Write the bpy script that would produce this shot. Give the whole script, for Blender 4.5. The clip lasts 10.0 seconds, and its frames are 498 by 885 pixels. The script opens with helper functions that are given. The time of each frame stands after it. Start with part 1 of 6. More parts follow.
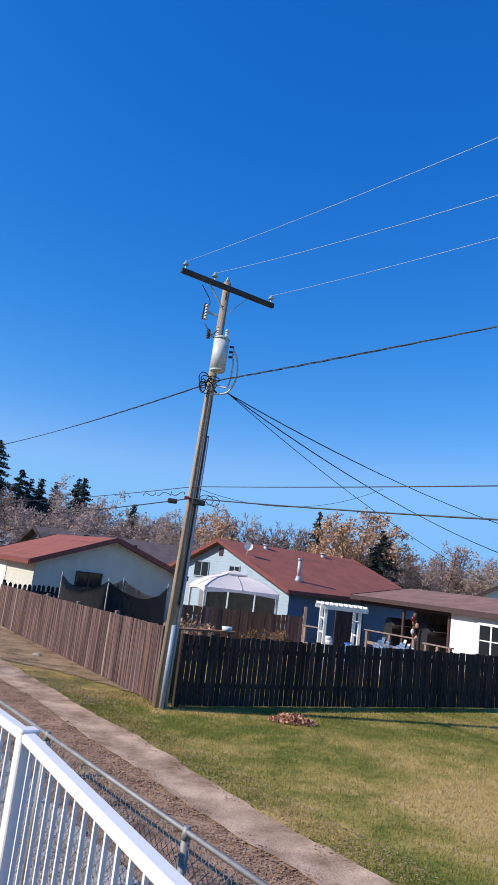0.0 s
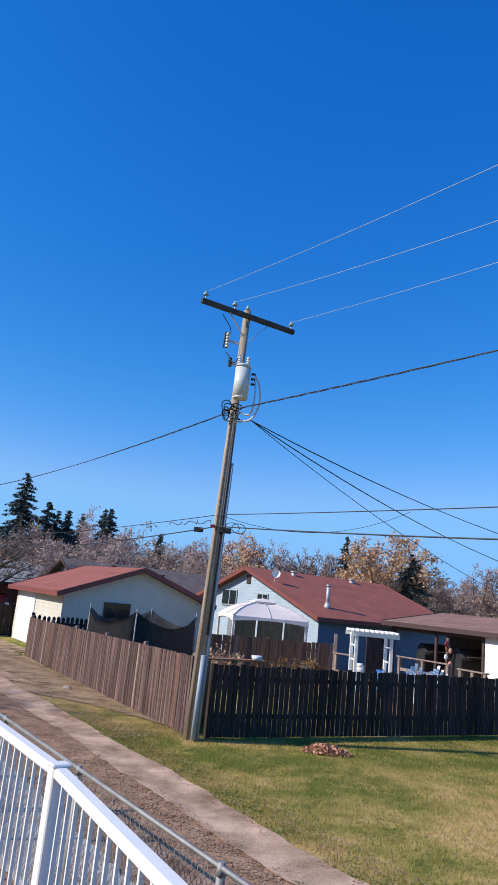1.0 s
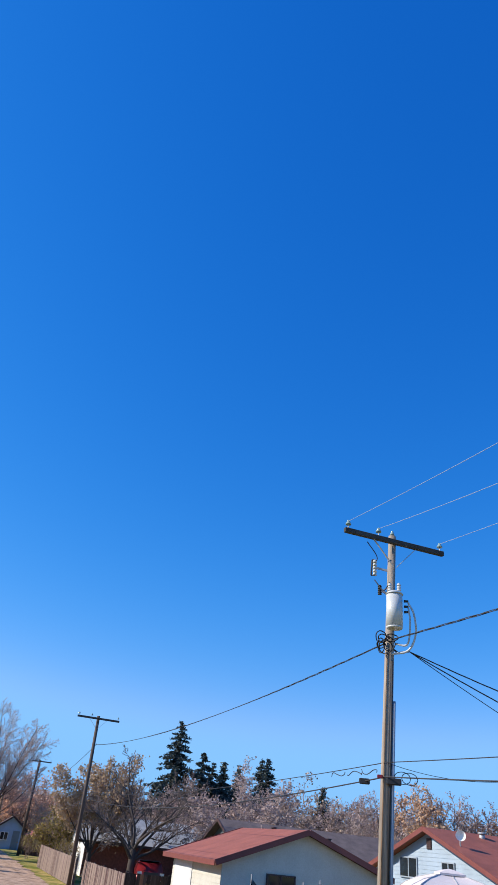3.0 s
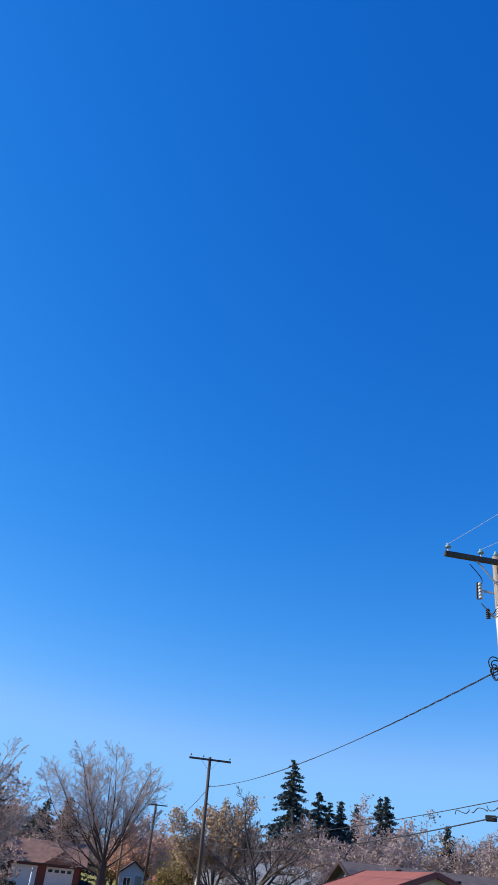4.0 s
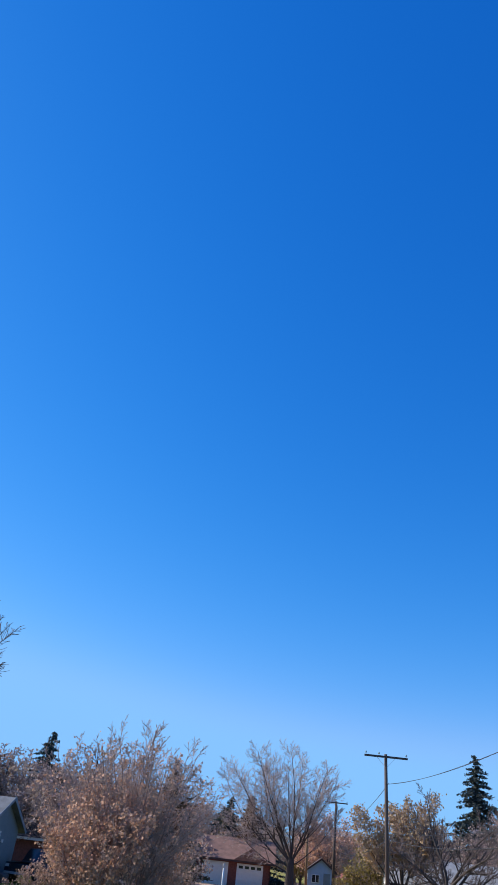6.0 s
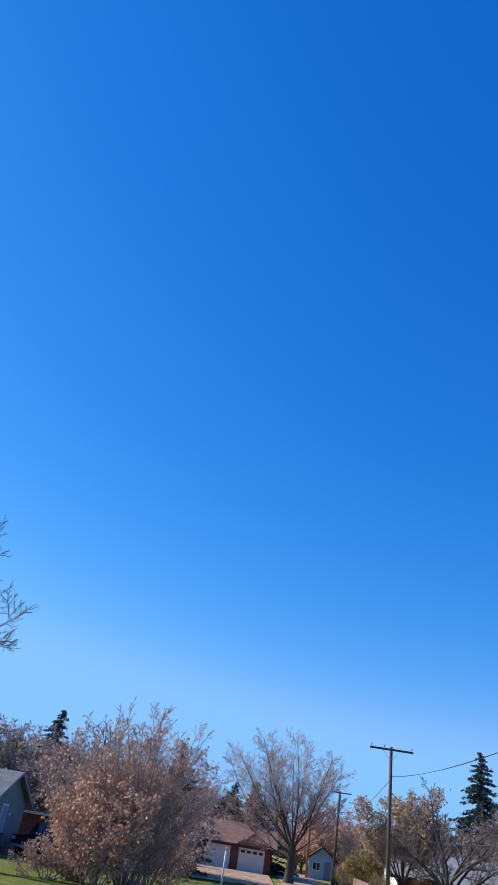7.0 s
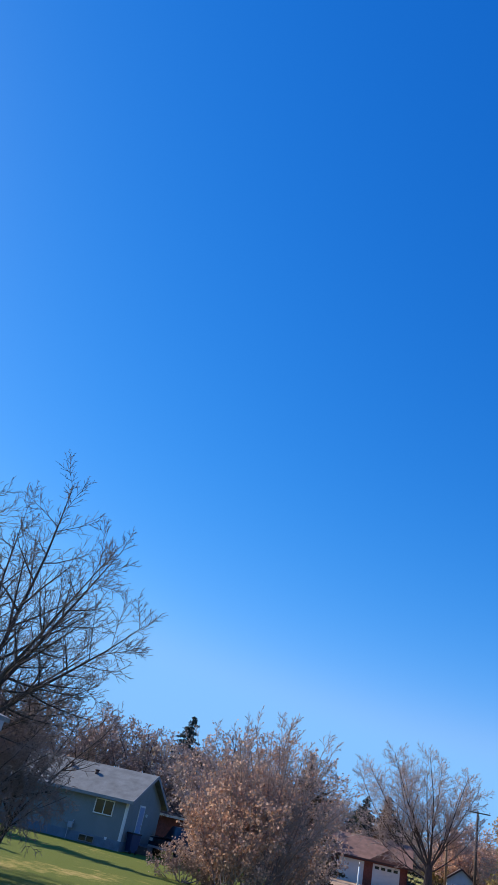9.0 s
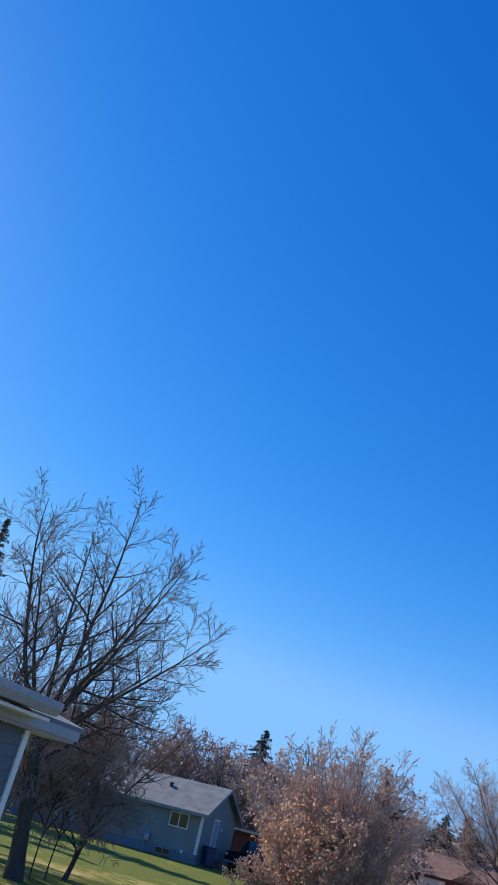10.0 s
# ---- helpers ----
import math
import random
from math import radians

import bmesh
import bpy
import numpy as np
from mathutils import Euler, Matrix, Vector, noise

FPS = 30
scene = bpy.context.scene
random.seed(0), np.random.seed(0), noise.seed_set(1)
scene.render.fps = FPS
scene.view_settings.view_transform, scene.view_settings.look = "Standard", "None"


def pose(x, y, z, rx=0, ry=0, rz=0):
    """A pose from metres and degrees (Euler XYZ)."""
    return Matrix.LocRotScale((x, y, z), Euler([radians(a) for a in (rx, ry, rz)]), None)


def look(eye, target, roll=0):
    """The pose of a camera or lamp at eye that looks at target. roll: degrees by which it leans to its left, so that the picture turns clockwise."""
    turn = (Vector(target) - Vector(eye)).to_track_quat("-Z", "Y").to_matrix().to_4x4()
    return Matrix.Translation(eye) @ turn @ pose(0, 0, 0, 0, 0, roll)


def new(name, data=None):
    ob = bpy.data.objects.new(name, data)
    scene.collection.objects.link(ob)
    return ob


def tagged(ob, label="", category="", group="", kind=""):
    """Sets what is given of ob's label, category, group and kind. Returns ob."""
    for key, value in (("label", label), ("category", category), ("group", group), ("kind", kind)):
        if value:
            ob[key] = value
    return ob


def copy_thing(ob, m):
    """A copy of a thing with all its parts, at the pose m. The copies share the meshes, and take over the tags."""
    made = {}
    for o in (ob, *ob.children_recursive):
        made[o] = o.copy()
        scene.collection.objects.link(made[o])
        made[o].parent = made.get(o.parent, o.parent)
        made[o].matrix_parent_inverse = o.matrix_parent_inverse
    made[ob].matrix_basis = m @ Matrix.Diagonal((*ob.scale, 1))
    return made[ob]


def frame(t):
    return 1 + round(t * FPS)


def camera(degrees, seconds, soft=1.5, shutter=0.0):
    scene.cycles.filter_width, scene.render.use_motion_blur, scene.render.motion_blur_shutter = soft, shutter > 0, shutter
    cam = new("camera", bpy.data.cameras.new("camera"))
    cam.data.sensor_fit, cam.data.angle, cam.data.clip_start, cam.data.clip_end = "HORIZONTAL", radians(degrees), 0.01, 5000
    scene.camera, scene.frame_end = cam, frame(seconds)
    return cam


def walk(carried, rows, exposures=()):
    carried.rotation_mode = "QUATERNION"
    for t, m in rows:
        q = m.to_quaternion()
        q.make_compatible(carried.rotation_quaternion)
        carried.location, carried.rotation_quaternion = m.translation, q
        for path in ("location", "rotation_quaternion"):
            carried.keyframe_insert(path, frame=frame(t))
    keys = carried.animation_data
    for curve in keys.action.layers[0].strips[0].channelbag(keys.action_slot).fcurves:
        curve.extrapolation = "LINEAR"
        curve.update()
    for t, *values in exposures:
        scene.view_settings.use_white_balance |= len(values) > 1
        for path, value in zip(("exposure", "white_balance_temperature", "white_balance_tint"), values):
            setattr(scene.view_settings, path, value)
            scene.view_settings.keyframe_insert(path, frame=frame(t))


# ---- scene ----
cam = camera(39.2, 10.0)
EYE = (0.0, 0.0, 2.70)
ROWS = [
    (0.0, 100.74, -6.86, -1.59),
    (0.5, 101.62, -6.67, 0.88),
    (1.0, 102.68, -5.66, 0.69),
    (1.5, 103.32, -5.82, 0.69),
    (2.0, 106.94, -6.16, 2.94),
    (2.5, 113.66, -6.97, 7.92),
    (3.0, 120.23, -5.59, 13.35),
    (3.2, 121.38, -5.66, 15.37),
    (4.3, 121.92, -5.14, 24.94),
    (4.5, 121.81, -5.34, 27.65),
    (5.0, 121.11, -5.64, 36.14),
    (5.5, 120.92, -5.73, 37.43),
    (6.0, 120.68, -5.83, 35.06),
    (6.2, 120.47, -6.51, 33.96),
    (7.3, 119.32, -9.35, 36.02),
    (7.5, 119.26, -9.70, 37.31),
    (8.0, 118.88, -10.73, 40.41),
    (8.5, 118.90, -11.17, 42.45),
    (9.0, 118.84, -11.41, 44.76),
    (9.5, 118.88, -12.01, 46.89),
    (10.0, 118.67, -12.56, 50.26),
]
walk(cam, [(t, pose(*EYE, rx, ry, rz)) for t, rx, ry, rz in ROWS], [(0.0, 0.09), (1.5, 0.14), (2.5, 0.20), (3.2, 0.19), (5.0, 0.15), (7.5, 0.18), (10.0, 0.12)])

# ---- light ----
SUN = Vector((-0.953, -0.30, 0.0)).normalized() * math.cos(radians(33)) + Vector((0, 0, math.sin(radians(33))))
world = bpy.data.worlds.new("sky")
scene.world = world
world.use_nodes = True
wn = world.node_tree
sky = wn.nodes.new("ShaderNodeTexSky")
sky.sky_type = "NISHITA"
sky.sun_disc = False
sky.sun_elevation = radians(33)
sky.sun_rotation = math.atan2(SUN.x, SUN.y)
sky.altitude, sky.air_density, sky.dust_density, sky.ozone_density = 300, 1.0, 0.13, 3.0
deep = wn.nodes.new("ShaderNodeHueSaturation")
deep.inputs["Saturation"].default_value = 1.25
wn.links.new(sky.outputs[0], deep.inputs["Color"])
split, join = wn.nodes.new("ShaderNodeSeparateColor"), wn.nodes.new("ShaderNodeCombineColor")
wn.links.new(deep.outputs[0], split.inputs[0])
for k, (gain, power) in enumerate(((0.84, 1.75), (1.36, 0.95), (3.08, 0.62))):
    a, b = wn.nodes.new("ShaderNodeMath"), wn.nodes.new("ShaderNodeMath")
    a.operation, b.operation = "POWER", "MULTIPLY"
    a.inputs[1].default_value, b.inputs[1].default_value = power, gain
    wn.links.new(split.outputs[k], a.inputs[0])
    wn.links.new(a.outputs[0], b.inputs[0])
    top = wn.nodes.new("ShaderNodeMath")
    top.operation = "SMOOTH_MIN"
    top.inputs[1].default_value = (2.2, 5.0, 9.3)[k]
    top.inputs[2].default_value = (0.9, 1.0, 1.0)[k]
    wn.links.new(b.outputs[0], top.inputs[0])
    wn.links.new(top.outputs[0], join.inputs[k])
wn.links.new(join.outputs[0], wn.nodes["Background"].inputs["Color"])
wn.nodes["Background"].inputs["Strength"].default_value = 0.10
sun = new("sun", bpy.data.lights.new("sun", "SUN"))
sun.data.energy, sun.data.angle, sun.data.color = 4.9, radians(0.5), (1.0, 0.93, 0.82)
sun.matrix_world = look(tuple(SUN * 60), (0, 0, 0))


# ---- materials ----
def material(name, colour, rough=0.7, metal=0.0, vary=0.25, scale=3.0, fine=40.0, bump=0.2, second=None, grain=None, per_piece=0.0, spec=0.5):
    """Two scales of variation on a base colour; grain stretches the noise along z or y; per_piece varies object by object."""
    m = bpy.data.materials.new(name)
    m.use_nodes = True
    t = m.node_tree
    b = t.nodes["Principled BSDF"]
    b.inputs["Roughness"].default_value, b.inputs["Metallic"].default_value = rough, metal
    b.inputs["Specular IOR Level"].default_value = spec
    co = t.nodes.new("ShaderNodeTexCoord")
    mp = t.nodes.new("ShaderNodeMapping")
    mp.inputs["Scale"].default_value = grain or (1, 1, 1)
    t.links.new(co.outputs["Object"], mp.inputs["Vector"])
    if per_piece:
        info = t.nodes.new("ShaderNodeObjectInfo")
        shift = t.nodes.new("ShaderNodeVectorMath")
        shift.operation = "SCALE"
        comb = t.nodes.new("ShaderNodeCombineXYZ")
        for k in range(3):
            t.links.new(info.outputs["Random"], comb.inputs[k])
        t.links.new(comb.outputs[0], shift.inputs[0])
        shift.inputs["Scale"].default_value = 37.0
        t.links.new(shift.outputs[0], mp.inputs["Location"])
    n1, n2 = t.nodes.new("ShaderNodeTexNoise"), t.nodes.new("ShaderNodeTexNoise")
    for n, s in ((n1, scale), (n2, fine)):
        n.inputs["Scale"].default_value, n.inputs["Detail"].default_value, n.inputs["Roughness"].default_value = s, 6, 0.6
        t.links.new(mp.outputs[0], n.inputs["Vector"])
    dark = tuple(c * (1 - vary) for c in colour)
    light = second or tuple(min(1, c * (1 + vary)) for c in colour)
    r = t.nodes.new("ShaderNodeValToRGB")
    r.color_ramp.elements[0].position, r.color_ramp.elements[1].position = 0.32, 0.68
    r.color_ramp.elements[0].color, r.color_ramp.elements[1].color = (*dark, 1), (*light, 1)
    t.links.new(n1.outputs["Fac"], r.inputs["Fac"])
    mix = t.nodes.new("ShaderNodeMix")
    mix.data_type, mix.blend_type = "RGBA", "OVERLAY"
    mix.inputs[0].default_value = 0.25 + vary * 0.6
    t.links.new(r.outputs[0], mix.inputs[6])
    t.links.new(n2.outputs["Fac"], mix.inputs[7])
    last = mix.outputs[2]
    if per_piece:
        hs = t.nodes.new("ShaderNodeHueSaturation")
        mr = t.nodes.new("ShaderNodeMapRange")
        mr.inputs["To Min"].default_value, mr.inputs["To Max"].default_value = 1 - per_piece, 1 + per_piece
        t.links.new(info.outputs["Random"], mr.inputs["Value"])
        t.links.new(mr.outputs[0], hs.inputs["Value"])
        t.links.new(last, hs.inputs["Color"])
        last = hs.outputs[0]
    t.links.new(last, b.inputs["Base Color"])
    if bump:
        bp = t.nodes.new("ShaderNodeBump")
        bp.inputs["Strength"].default_value, bp.inputs["Distance"].default_value = bump, 0.02
        t.links.new(n2.outputs["Fac"], bp.inputs["Height"])
        t.links.new(bp.outputs[0], b.inputs["Normal"])
    return m


def foliage(name, low, high, through_light=0.25):
    """Leaf colour that varies from leaf to leaf, with some light passing through."""
    m = bpy.data.materials.new(name)
    m.use_nodes = True
    t = m.node_tree
    b = t.nodes["Principled BSDF"]
    b.inputs["Roughness"].default_value = 0.65
    b.inputs["Specular IOR Level"].default_value = 0.25
    g = t.nodes.new("ShaderNodeNewGeometry")
    r = t.nodes.new("ShaderNodeValToRGB")
    r.color_ramp.elements[0].color, r.color_ramp.elements[1].color = (*low, 1), (*high, 1)
    t.links.new(g.outputs["Random Per Island"], r.inputs["Fac"])
    t.links.new(r.outputs[0], b.inputs["Base Color"])
    tr = t.nodes.new("ShaderNodeBsdfTranslucent")
    t.links.new(r.outputs[0], tr.inputs["Color"])
    mx = t.nodes.new("ShaderNodeMixShader")
    mx.inputs[0].default_value = through_light
    t.links.new(b.outputs[0], mx.inputs[1])
    t.links.new(tr.outputs[0], mx.inputs[2])
    t.links.new(mx.outputs[0], t.nodes["Material Output"].inputs["Surface"])
    return m


def glass(name, tint):
    m = bpy.data.materials.new(name)
    m.use_nodes = True
    b = m.node_tree.nodes["Principled BSDF"]
    b.inputs["Base Color"].default_value = (*tint, 1)
    b.inputs["Roughness"].default_value = 0.06
    b.inputs["Specular IOR Level"].default_value = 0.8
    return m


WEATHERED = material("weathered_brown_board", (0.052, 0.024, 0.022), 0.85, vary=0.4, scale=2.5, fine=30, bump=0.4, second=(0.215, 0.138, 0.126), grain=(8, 8, 0.4), per_piece=0.34, spec=0.2)
DARKWOOD = material("dark_stained_board", (0.036, 0.028, 0.026), 0.8, vary=0.35, scale=3, fine=30, bump=0.4, second=(0.062, 0.048, 0.044), grain=(6, 6, 0.6), per_piece=0.3, spec=0.12)
REDBOARD = material("reddish_brown_board", (0.15, 0.075, 0.045), 0.8, vary=0.3, scale=3, fine=30, bump=0.3, grain=(6, 6, 0.6), per_piece=0.2)
RAWWOOD = material("raw_timber", (0.33, 0.19, 0.10), 0.8, vary=0.3, scale=4, fine=40, bump=0.3, grain=(6, 6, 0.5), per_piece=0.12)
POLEWOOD = material("pole_timber", (0.32, 0.255, 0.20), 0.85, vary=0.3, scale=3, fine=25, bump=0.5, second=(0.46, 0.38, 0.30), grain=(5, 5, 0.25))
OLDPOLE = material("old_dark_pole", (0.10, 0.07, 0.055), 0.85, vary=0.3, scale=3, fine=25, bump=0.4, grain=(5, 5, 0.25))
ARMWOOD = material("crossarm_timber", (0.06, 0.055, 0.05), 0.85, vary=0.3, scale=4, fine=30, bump=0.3)
STEEL = material("galvanised_steel", (0.46, 0.46, 0.46), 0.6, 0.35, vary=0.15, scale=5, fine=60, bump=0.05)
GALV = material("weathered_galvanised_steel", (0.27, 0.265, 0.26), 0.6, 0.3, vary=0.2, scale=6, fine=60, bump=0.08)
CONDUIT = material("grey_conduit", (0.33, 0.37, 0.42), 0.5, 0.0, vary=0.12, scale=2, fine=30, bump=0.05)
TANK = material("light_grey_enamel", (0.60, 0.61, 0.60), 0.4, vary=0.08, scale=4, fine=30, bump=0.03)
GREENGLASS = material("pale_green_glass", (0.30, 0.42, 0.40), 0.2, vary=0.06, bump=0)
PORCELAIN = material("porcelain", (0.62, 0.62, 0.58), 0.25, vary=0.06, bump=0)
BLACK = material("black_rubber", (0.018, 0.018, 0.02), 0.55, vary=0.15, bump=0.05)
CABLE = material("cable_sheath", (0.03, 0.03, 0.034), 0.6, vary=0.1, bump=0)
BAREWIRE = material("bare_aluminium_wire", (0.42, 0.45, 0.49), 0.5, 0.3, vary=0.05, bump=0)
WHITEPAINT = material("white_powder_coat", (0.74, 0.73, 0.715), 0.6, vary=0.04, scale=2, fine=30, bump=0.02)
TRIM = material("white_trim", (0.74, 0.74, 0.72), 0.55, vary=0.06, scale=2, fine=20, bump=0.04)
CREAM = material("cream_siding", (0.60, 0.57, 0.49), 0.7, vary=0.07, scale=1.2, fine=20, bump=0.08)
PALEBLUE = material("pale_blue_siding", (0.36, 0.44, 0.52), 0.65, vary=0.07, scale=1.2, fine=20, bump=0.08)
# darker copy of the pale blue siding, with shade put into its colour
SHADEDBLUE = material("shaded_blue_siding", (0.10, 0.18, 0.30), 0.65, vary=0.08, scale=1.2, fine=20, bump=0.08)
GREYBLUE = material("grey_blue_siding", (0.20, 0.23, 0.235), 0.65, vary=0.08, scale=1.2, fine=20, bump=0.08)
SLATEBLUE = material("slate_blue_siding", (0.095, 0.12, 0.155), 0.6, vary=0.06, scale=1.2, fine=20, bump=0.06)
WHITEWALL = material("white_stucco", (0.78, 0.77, 0.73), 0.8, vary=0.05, scale=2, fine=60, bump=0.15)
REDROOF = material("red_roofing", (0.30, 0.088, 0.052), 0.75, vary=0.2, scale=1.3, fine=50, bump=0.25)
BROWNROOF = material("brown_shingle", (0.25, 0.135, 0.10), 0.9, vary=0.25, scale=1.5, fine=30, bump=0.4)
DARKROOF = material("dark_brown_shingle", (0.135, 0.10, 0.09), 0.9, vary=0.25, scale=1.5, fine=30, bump=0.4)
PALEROOF = material("pale_grey_shingle", (0.29, 0.295, 0.295), 0.85, vary=0.2, scale=1.5, fine=25, bump=0.3)
GREYROOF = material("grey_shingle", (0.17, 0.175, 0.175), 0.9, vary=0.25, scale=1.5, fine=25, bump=0.4)
# white eave trim with its shade put into the colour as grey
SHADEDTRIM = material("shaded_white_trim", (0.30, 0.32, 0.35), 0.5, vary=0.06, scale=2, fine=20, bump=0.03)
MAROON = material("maroon_fascia", (0.20, 0.052, 0.040), 0.6, vary=0.12, bump=0.05)
DARKFASCIA = material("dark_fascia", (0.06, 0.03, 0.028), 0.6, vary=0.12, bump=0.05)
BRICK = material("red_brick", (0.20, 0.065, 0.05), 0.9, vary=0.3, scale=6, fine=40, bump=0.4)
CONCRETE = material("concrete", (0.36, 0.315, 0.27), 0.9, vary=0.2, scale=0.8, fine=25, bump=0.2)
CANVAS = material("pale_canvas", (0.72, 0.625, 0.585), 0.85, vary=0.06, scale=1, fine=20, bump=0.08)
NETTING = material("dark_netting", (0.035, 0.033, 0.036), 0.9, vary=0.2, scale=2, fine=60, bump=0.2)
SCREEN = material("mesh_curtain", (0.40, 0.40, 0.41), 0.8, vary=0.15, scale=3, fine=60, bump=0.1)
PANE = glass("dark_pane", (0.02, 0.025, 0.03))
BARK = material("grey_bark", (0.070, 0.053, 0.047), 0.9, vary=0.3, scale=4, fine=25, bump=0.5, grain=(3, 3, 0.6))
TWIG = material("purple_brown_twig", (0.29, 0.205, 0.18), 0.9, vary=0.2, scale=1, fine=10, bump=0)
PALETWIG = material("tan_twig", (0.44, 0.335, 0.295), 0.9, vary=0.2, scale=1, fine=10, bump=0)
NEEDLE = foliage("spruce_needle", (0.024, 0.034, 0.034), (0.105, 0.125, 0.108), 0.08)
RUSTNEEDLE = foliage("rusty_cedar", (0.09, 0.06, 0.03), (0.26, 0.14, 0.07), 0.1)
GOLD = foliage("gold_leaf", (0.46, 0.265, 0.14), (0.74, 0.49, 0.32))
COPPER = foliage("copper_leaf", (0.43, 0.225, 0.145), (0.86, 0.56, 0.41), 0.4)
UMBER = foliage("umber_leaf", (0.28, 0.18, 0.145), (0.60, 0.42, 0.35), 0.35)
TANLEAF = foliage("tan_leaf", (0.34, 0.25, 0.18), (0.56, 0.43, 0.32))
STRAWLEAF = foliage("straw_leaf", (0.36, 0.235, 0.115), (0.62, 0.45, 0.29))
OLIVE = foliage("olive_leaf", (0.15, 0.125, 0.035), (0.40, 0.29, 0.095))
DEADLEAF = foliage("fallen_leaf", (0.31, 0.175, 0.105), (0.54, 0.36, 0.23), 0.15)
ORANGELEAF = foliage("orange_fallen_leaf", (0.30, 0.13, 0.07), (0.72, 0.40, 0.26), 0.2)
BLADE = foliage("grass_blade", (0.16, 0.18, 0.04), (0.40, 0.34, 0.13), 0.4)
# grass dries in patches: the same broad noise as in the lawn's soil tints the blades
DRY = (3.5, 10.2, 0.0)


def dry_patch(t, co, source, ramp):
    """Shifts a ramp towards straw round one trampled place on the lawn and towards green away from it."""
    gap_, fade, total = (t.nodes.new("ShaderNode" + k) for k in ("VectorMath", "MapRange", "Math"))
    gap_.operation = "DISTANCE"
    gap_.inputs[1].default_value = DRY
    fade.interpolation_type = "SMOOTHSTEP"
    fade.inputs["From Min"].default_value, fade.inputs["From Max"].default_value = 0.6, 3.4
    fade.inputs["To Min"].default_value, fade.inputs["To Max"].default_value = 0.10, -0.045
    t.links.new(co.outputs["Object"], gap_.inputs[0])
    t.links.new(gap_.outputs["Value"], fade.inputs["Value"])
    t.links.new(source.outputs[0], total.inputs[0])
    t.links.new(fade.outputs[0], total.inputs[1])
    t.links.new(total.outputs[0], ramp.inputs["Fac"])


bt = BLADE.node_tree
bco, bno, brp, bmix = (bt.nodes.new("ShaderNode" + k) for k in ("TexCoord", "TexNoise", "ValToRGB", "Mix"))
bno.inputs["Scale"].default_value, bno.inputs["Detail"].default_value, bno.inputs["Roughness"].default_value = 0.33, 5, 0.65
bt.links.new(bco.outputs["Object"], bno.inputs["Vector"])
dry_patch(bt, bco, bno, brp)
brp.color_ramp.elements[0].position, brp.color_ramp.elements[1].position = 0.42, 0.58
brp.color_ramp.elements[0].color, brp.color_ramp.elements[1].color = (0.24, 0.225, 0.042, 1), (0.60, 0.415, 0.155, 1)
bmix.data_type = "RGBA"
bmix.inputs[0].default_value = 0.7
leafy = [n for n in bt.nodes if n.type == "VALTORGB" and n != brp][0]
bt.links.new(leafy.outputs[0], bmix.inputs[6])
bt.links.new(brp.outputs[0], bmix.inputs[7])
bt.links.new(bmix.outputs[2], bt.nodes["Principled BSDF"].inputs["Base Color"])
bt.links.new(bmix.outputs[2], [n for n in bt.nodes if n.type == "BSDF_TRANSLUCENT"][0].inputs["Color"])
REDPAINT = material("red_car_paint", (0.22, 0.015, 0.018), 0.3, 0.2, vary=0.05, bump=0)
DARKPAINT = material("dark_truck_paint", (0.02, 0.025, 0.035), 0.3, 0.3, vary=0.05, bump=0)
SHRUB = foliage("dry_shrub_leaf", (0.10, 0.055, 0.02), (0.30, 0.17, 0.05))
BLUEPLASTIC = material("blue_plastic", (0.03, 0.12, 0.36), 0.45, vary=0.1, bump=0.02)

# ---- building blocks ----
LANE = 34.0
U = Vector((-math.sin(radians(LANE)), math.cos(radians(LANE)), 0))
N = Vector((math.cos(radians(LANE)), math.sin(radians(LANE)), 0))


def at(n, u, z=0.0):
    """A place by its distance across the lane and along it."""
    return N * n + U * u + Vector((0, 0, z))


def polar(az, d, z=0.0):
    a = radians(az)
    return Vector((-d * math.sin(a), d * math.cos(a), z))


def thing(name, m, label, category, group="", kind=""):
    ob = new(name)
    ob.empty_display_size = 0.2
    ob.matrix_world = m
    return tagged(ob, label, category, group, kind)


def part(name, bm, mat, parent, label=""):
    me = bm
    if isinstance(bm, bmesh.types.BMesh):
        me = bpy.data.meshes.new(name)
        bm.to_mesh(me)
        bm.free()
    if not me.materials:
        me.materials.append(mat)
    ob = new(name, me)
    ob.parent = parent
    return tagged(ob, label)


def box(bm, lo, hi, m=Matrix()):
    lo, hi = Vector(lo), Vector(hi)
    got = bmesh.ops.create_cube(bm, size=1.0, matrix=m @ Matrix.Translation((lo + hi) / 2) @ Matrix.Diagonal((*(hi - lo), 1)))
    return got["verts"]


def boxed(lo, hi, bevel=0.0):
    bm = bmesh.new()
    box(bm, lo, hi)
    if bevel:
        bmesh.ops.bevel(bm, geom=bm.edges[:], offset=bevel, segments=1, affect="EDGES")
    return bm


def beam(bm, a, b, w, h=None, roll=0.0):
    """A squared bar from a to b."""
    a, b = Vector(a), Vector(b)
    m = Matrix.Translation((a + b) / 2) @ (b - a).to_track_quat("Y", "Z").to_matrix().to_4x4() @ Matrix.Rotation(roll, 4, "Y")
    return bmesh.ops.create_cube(bm, size=1.0, matrix=m @ Matrix.Diagonal((w, (b - a).length, h or w, 1)))


def rod(bm, a, b, r, r2=None, k=8, caps=True):
    a, b = Vector(a), Vector(b)
    m = Matrix.Translation((a + b) / 2) @ (b - a).to_track_quat("Z", "Y").to_matrix().to_4x4()
    return bmesh.ops.create_cone(bm, cap_ends=caps, segments=k, radius1=r, radius2=r if r2 is None else r2, depth=(b - a).length, matrix=m)


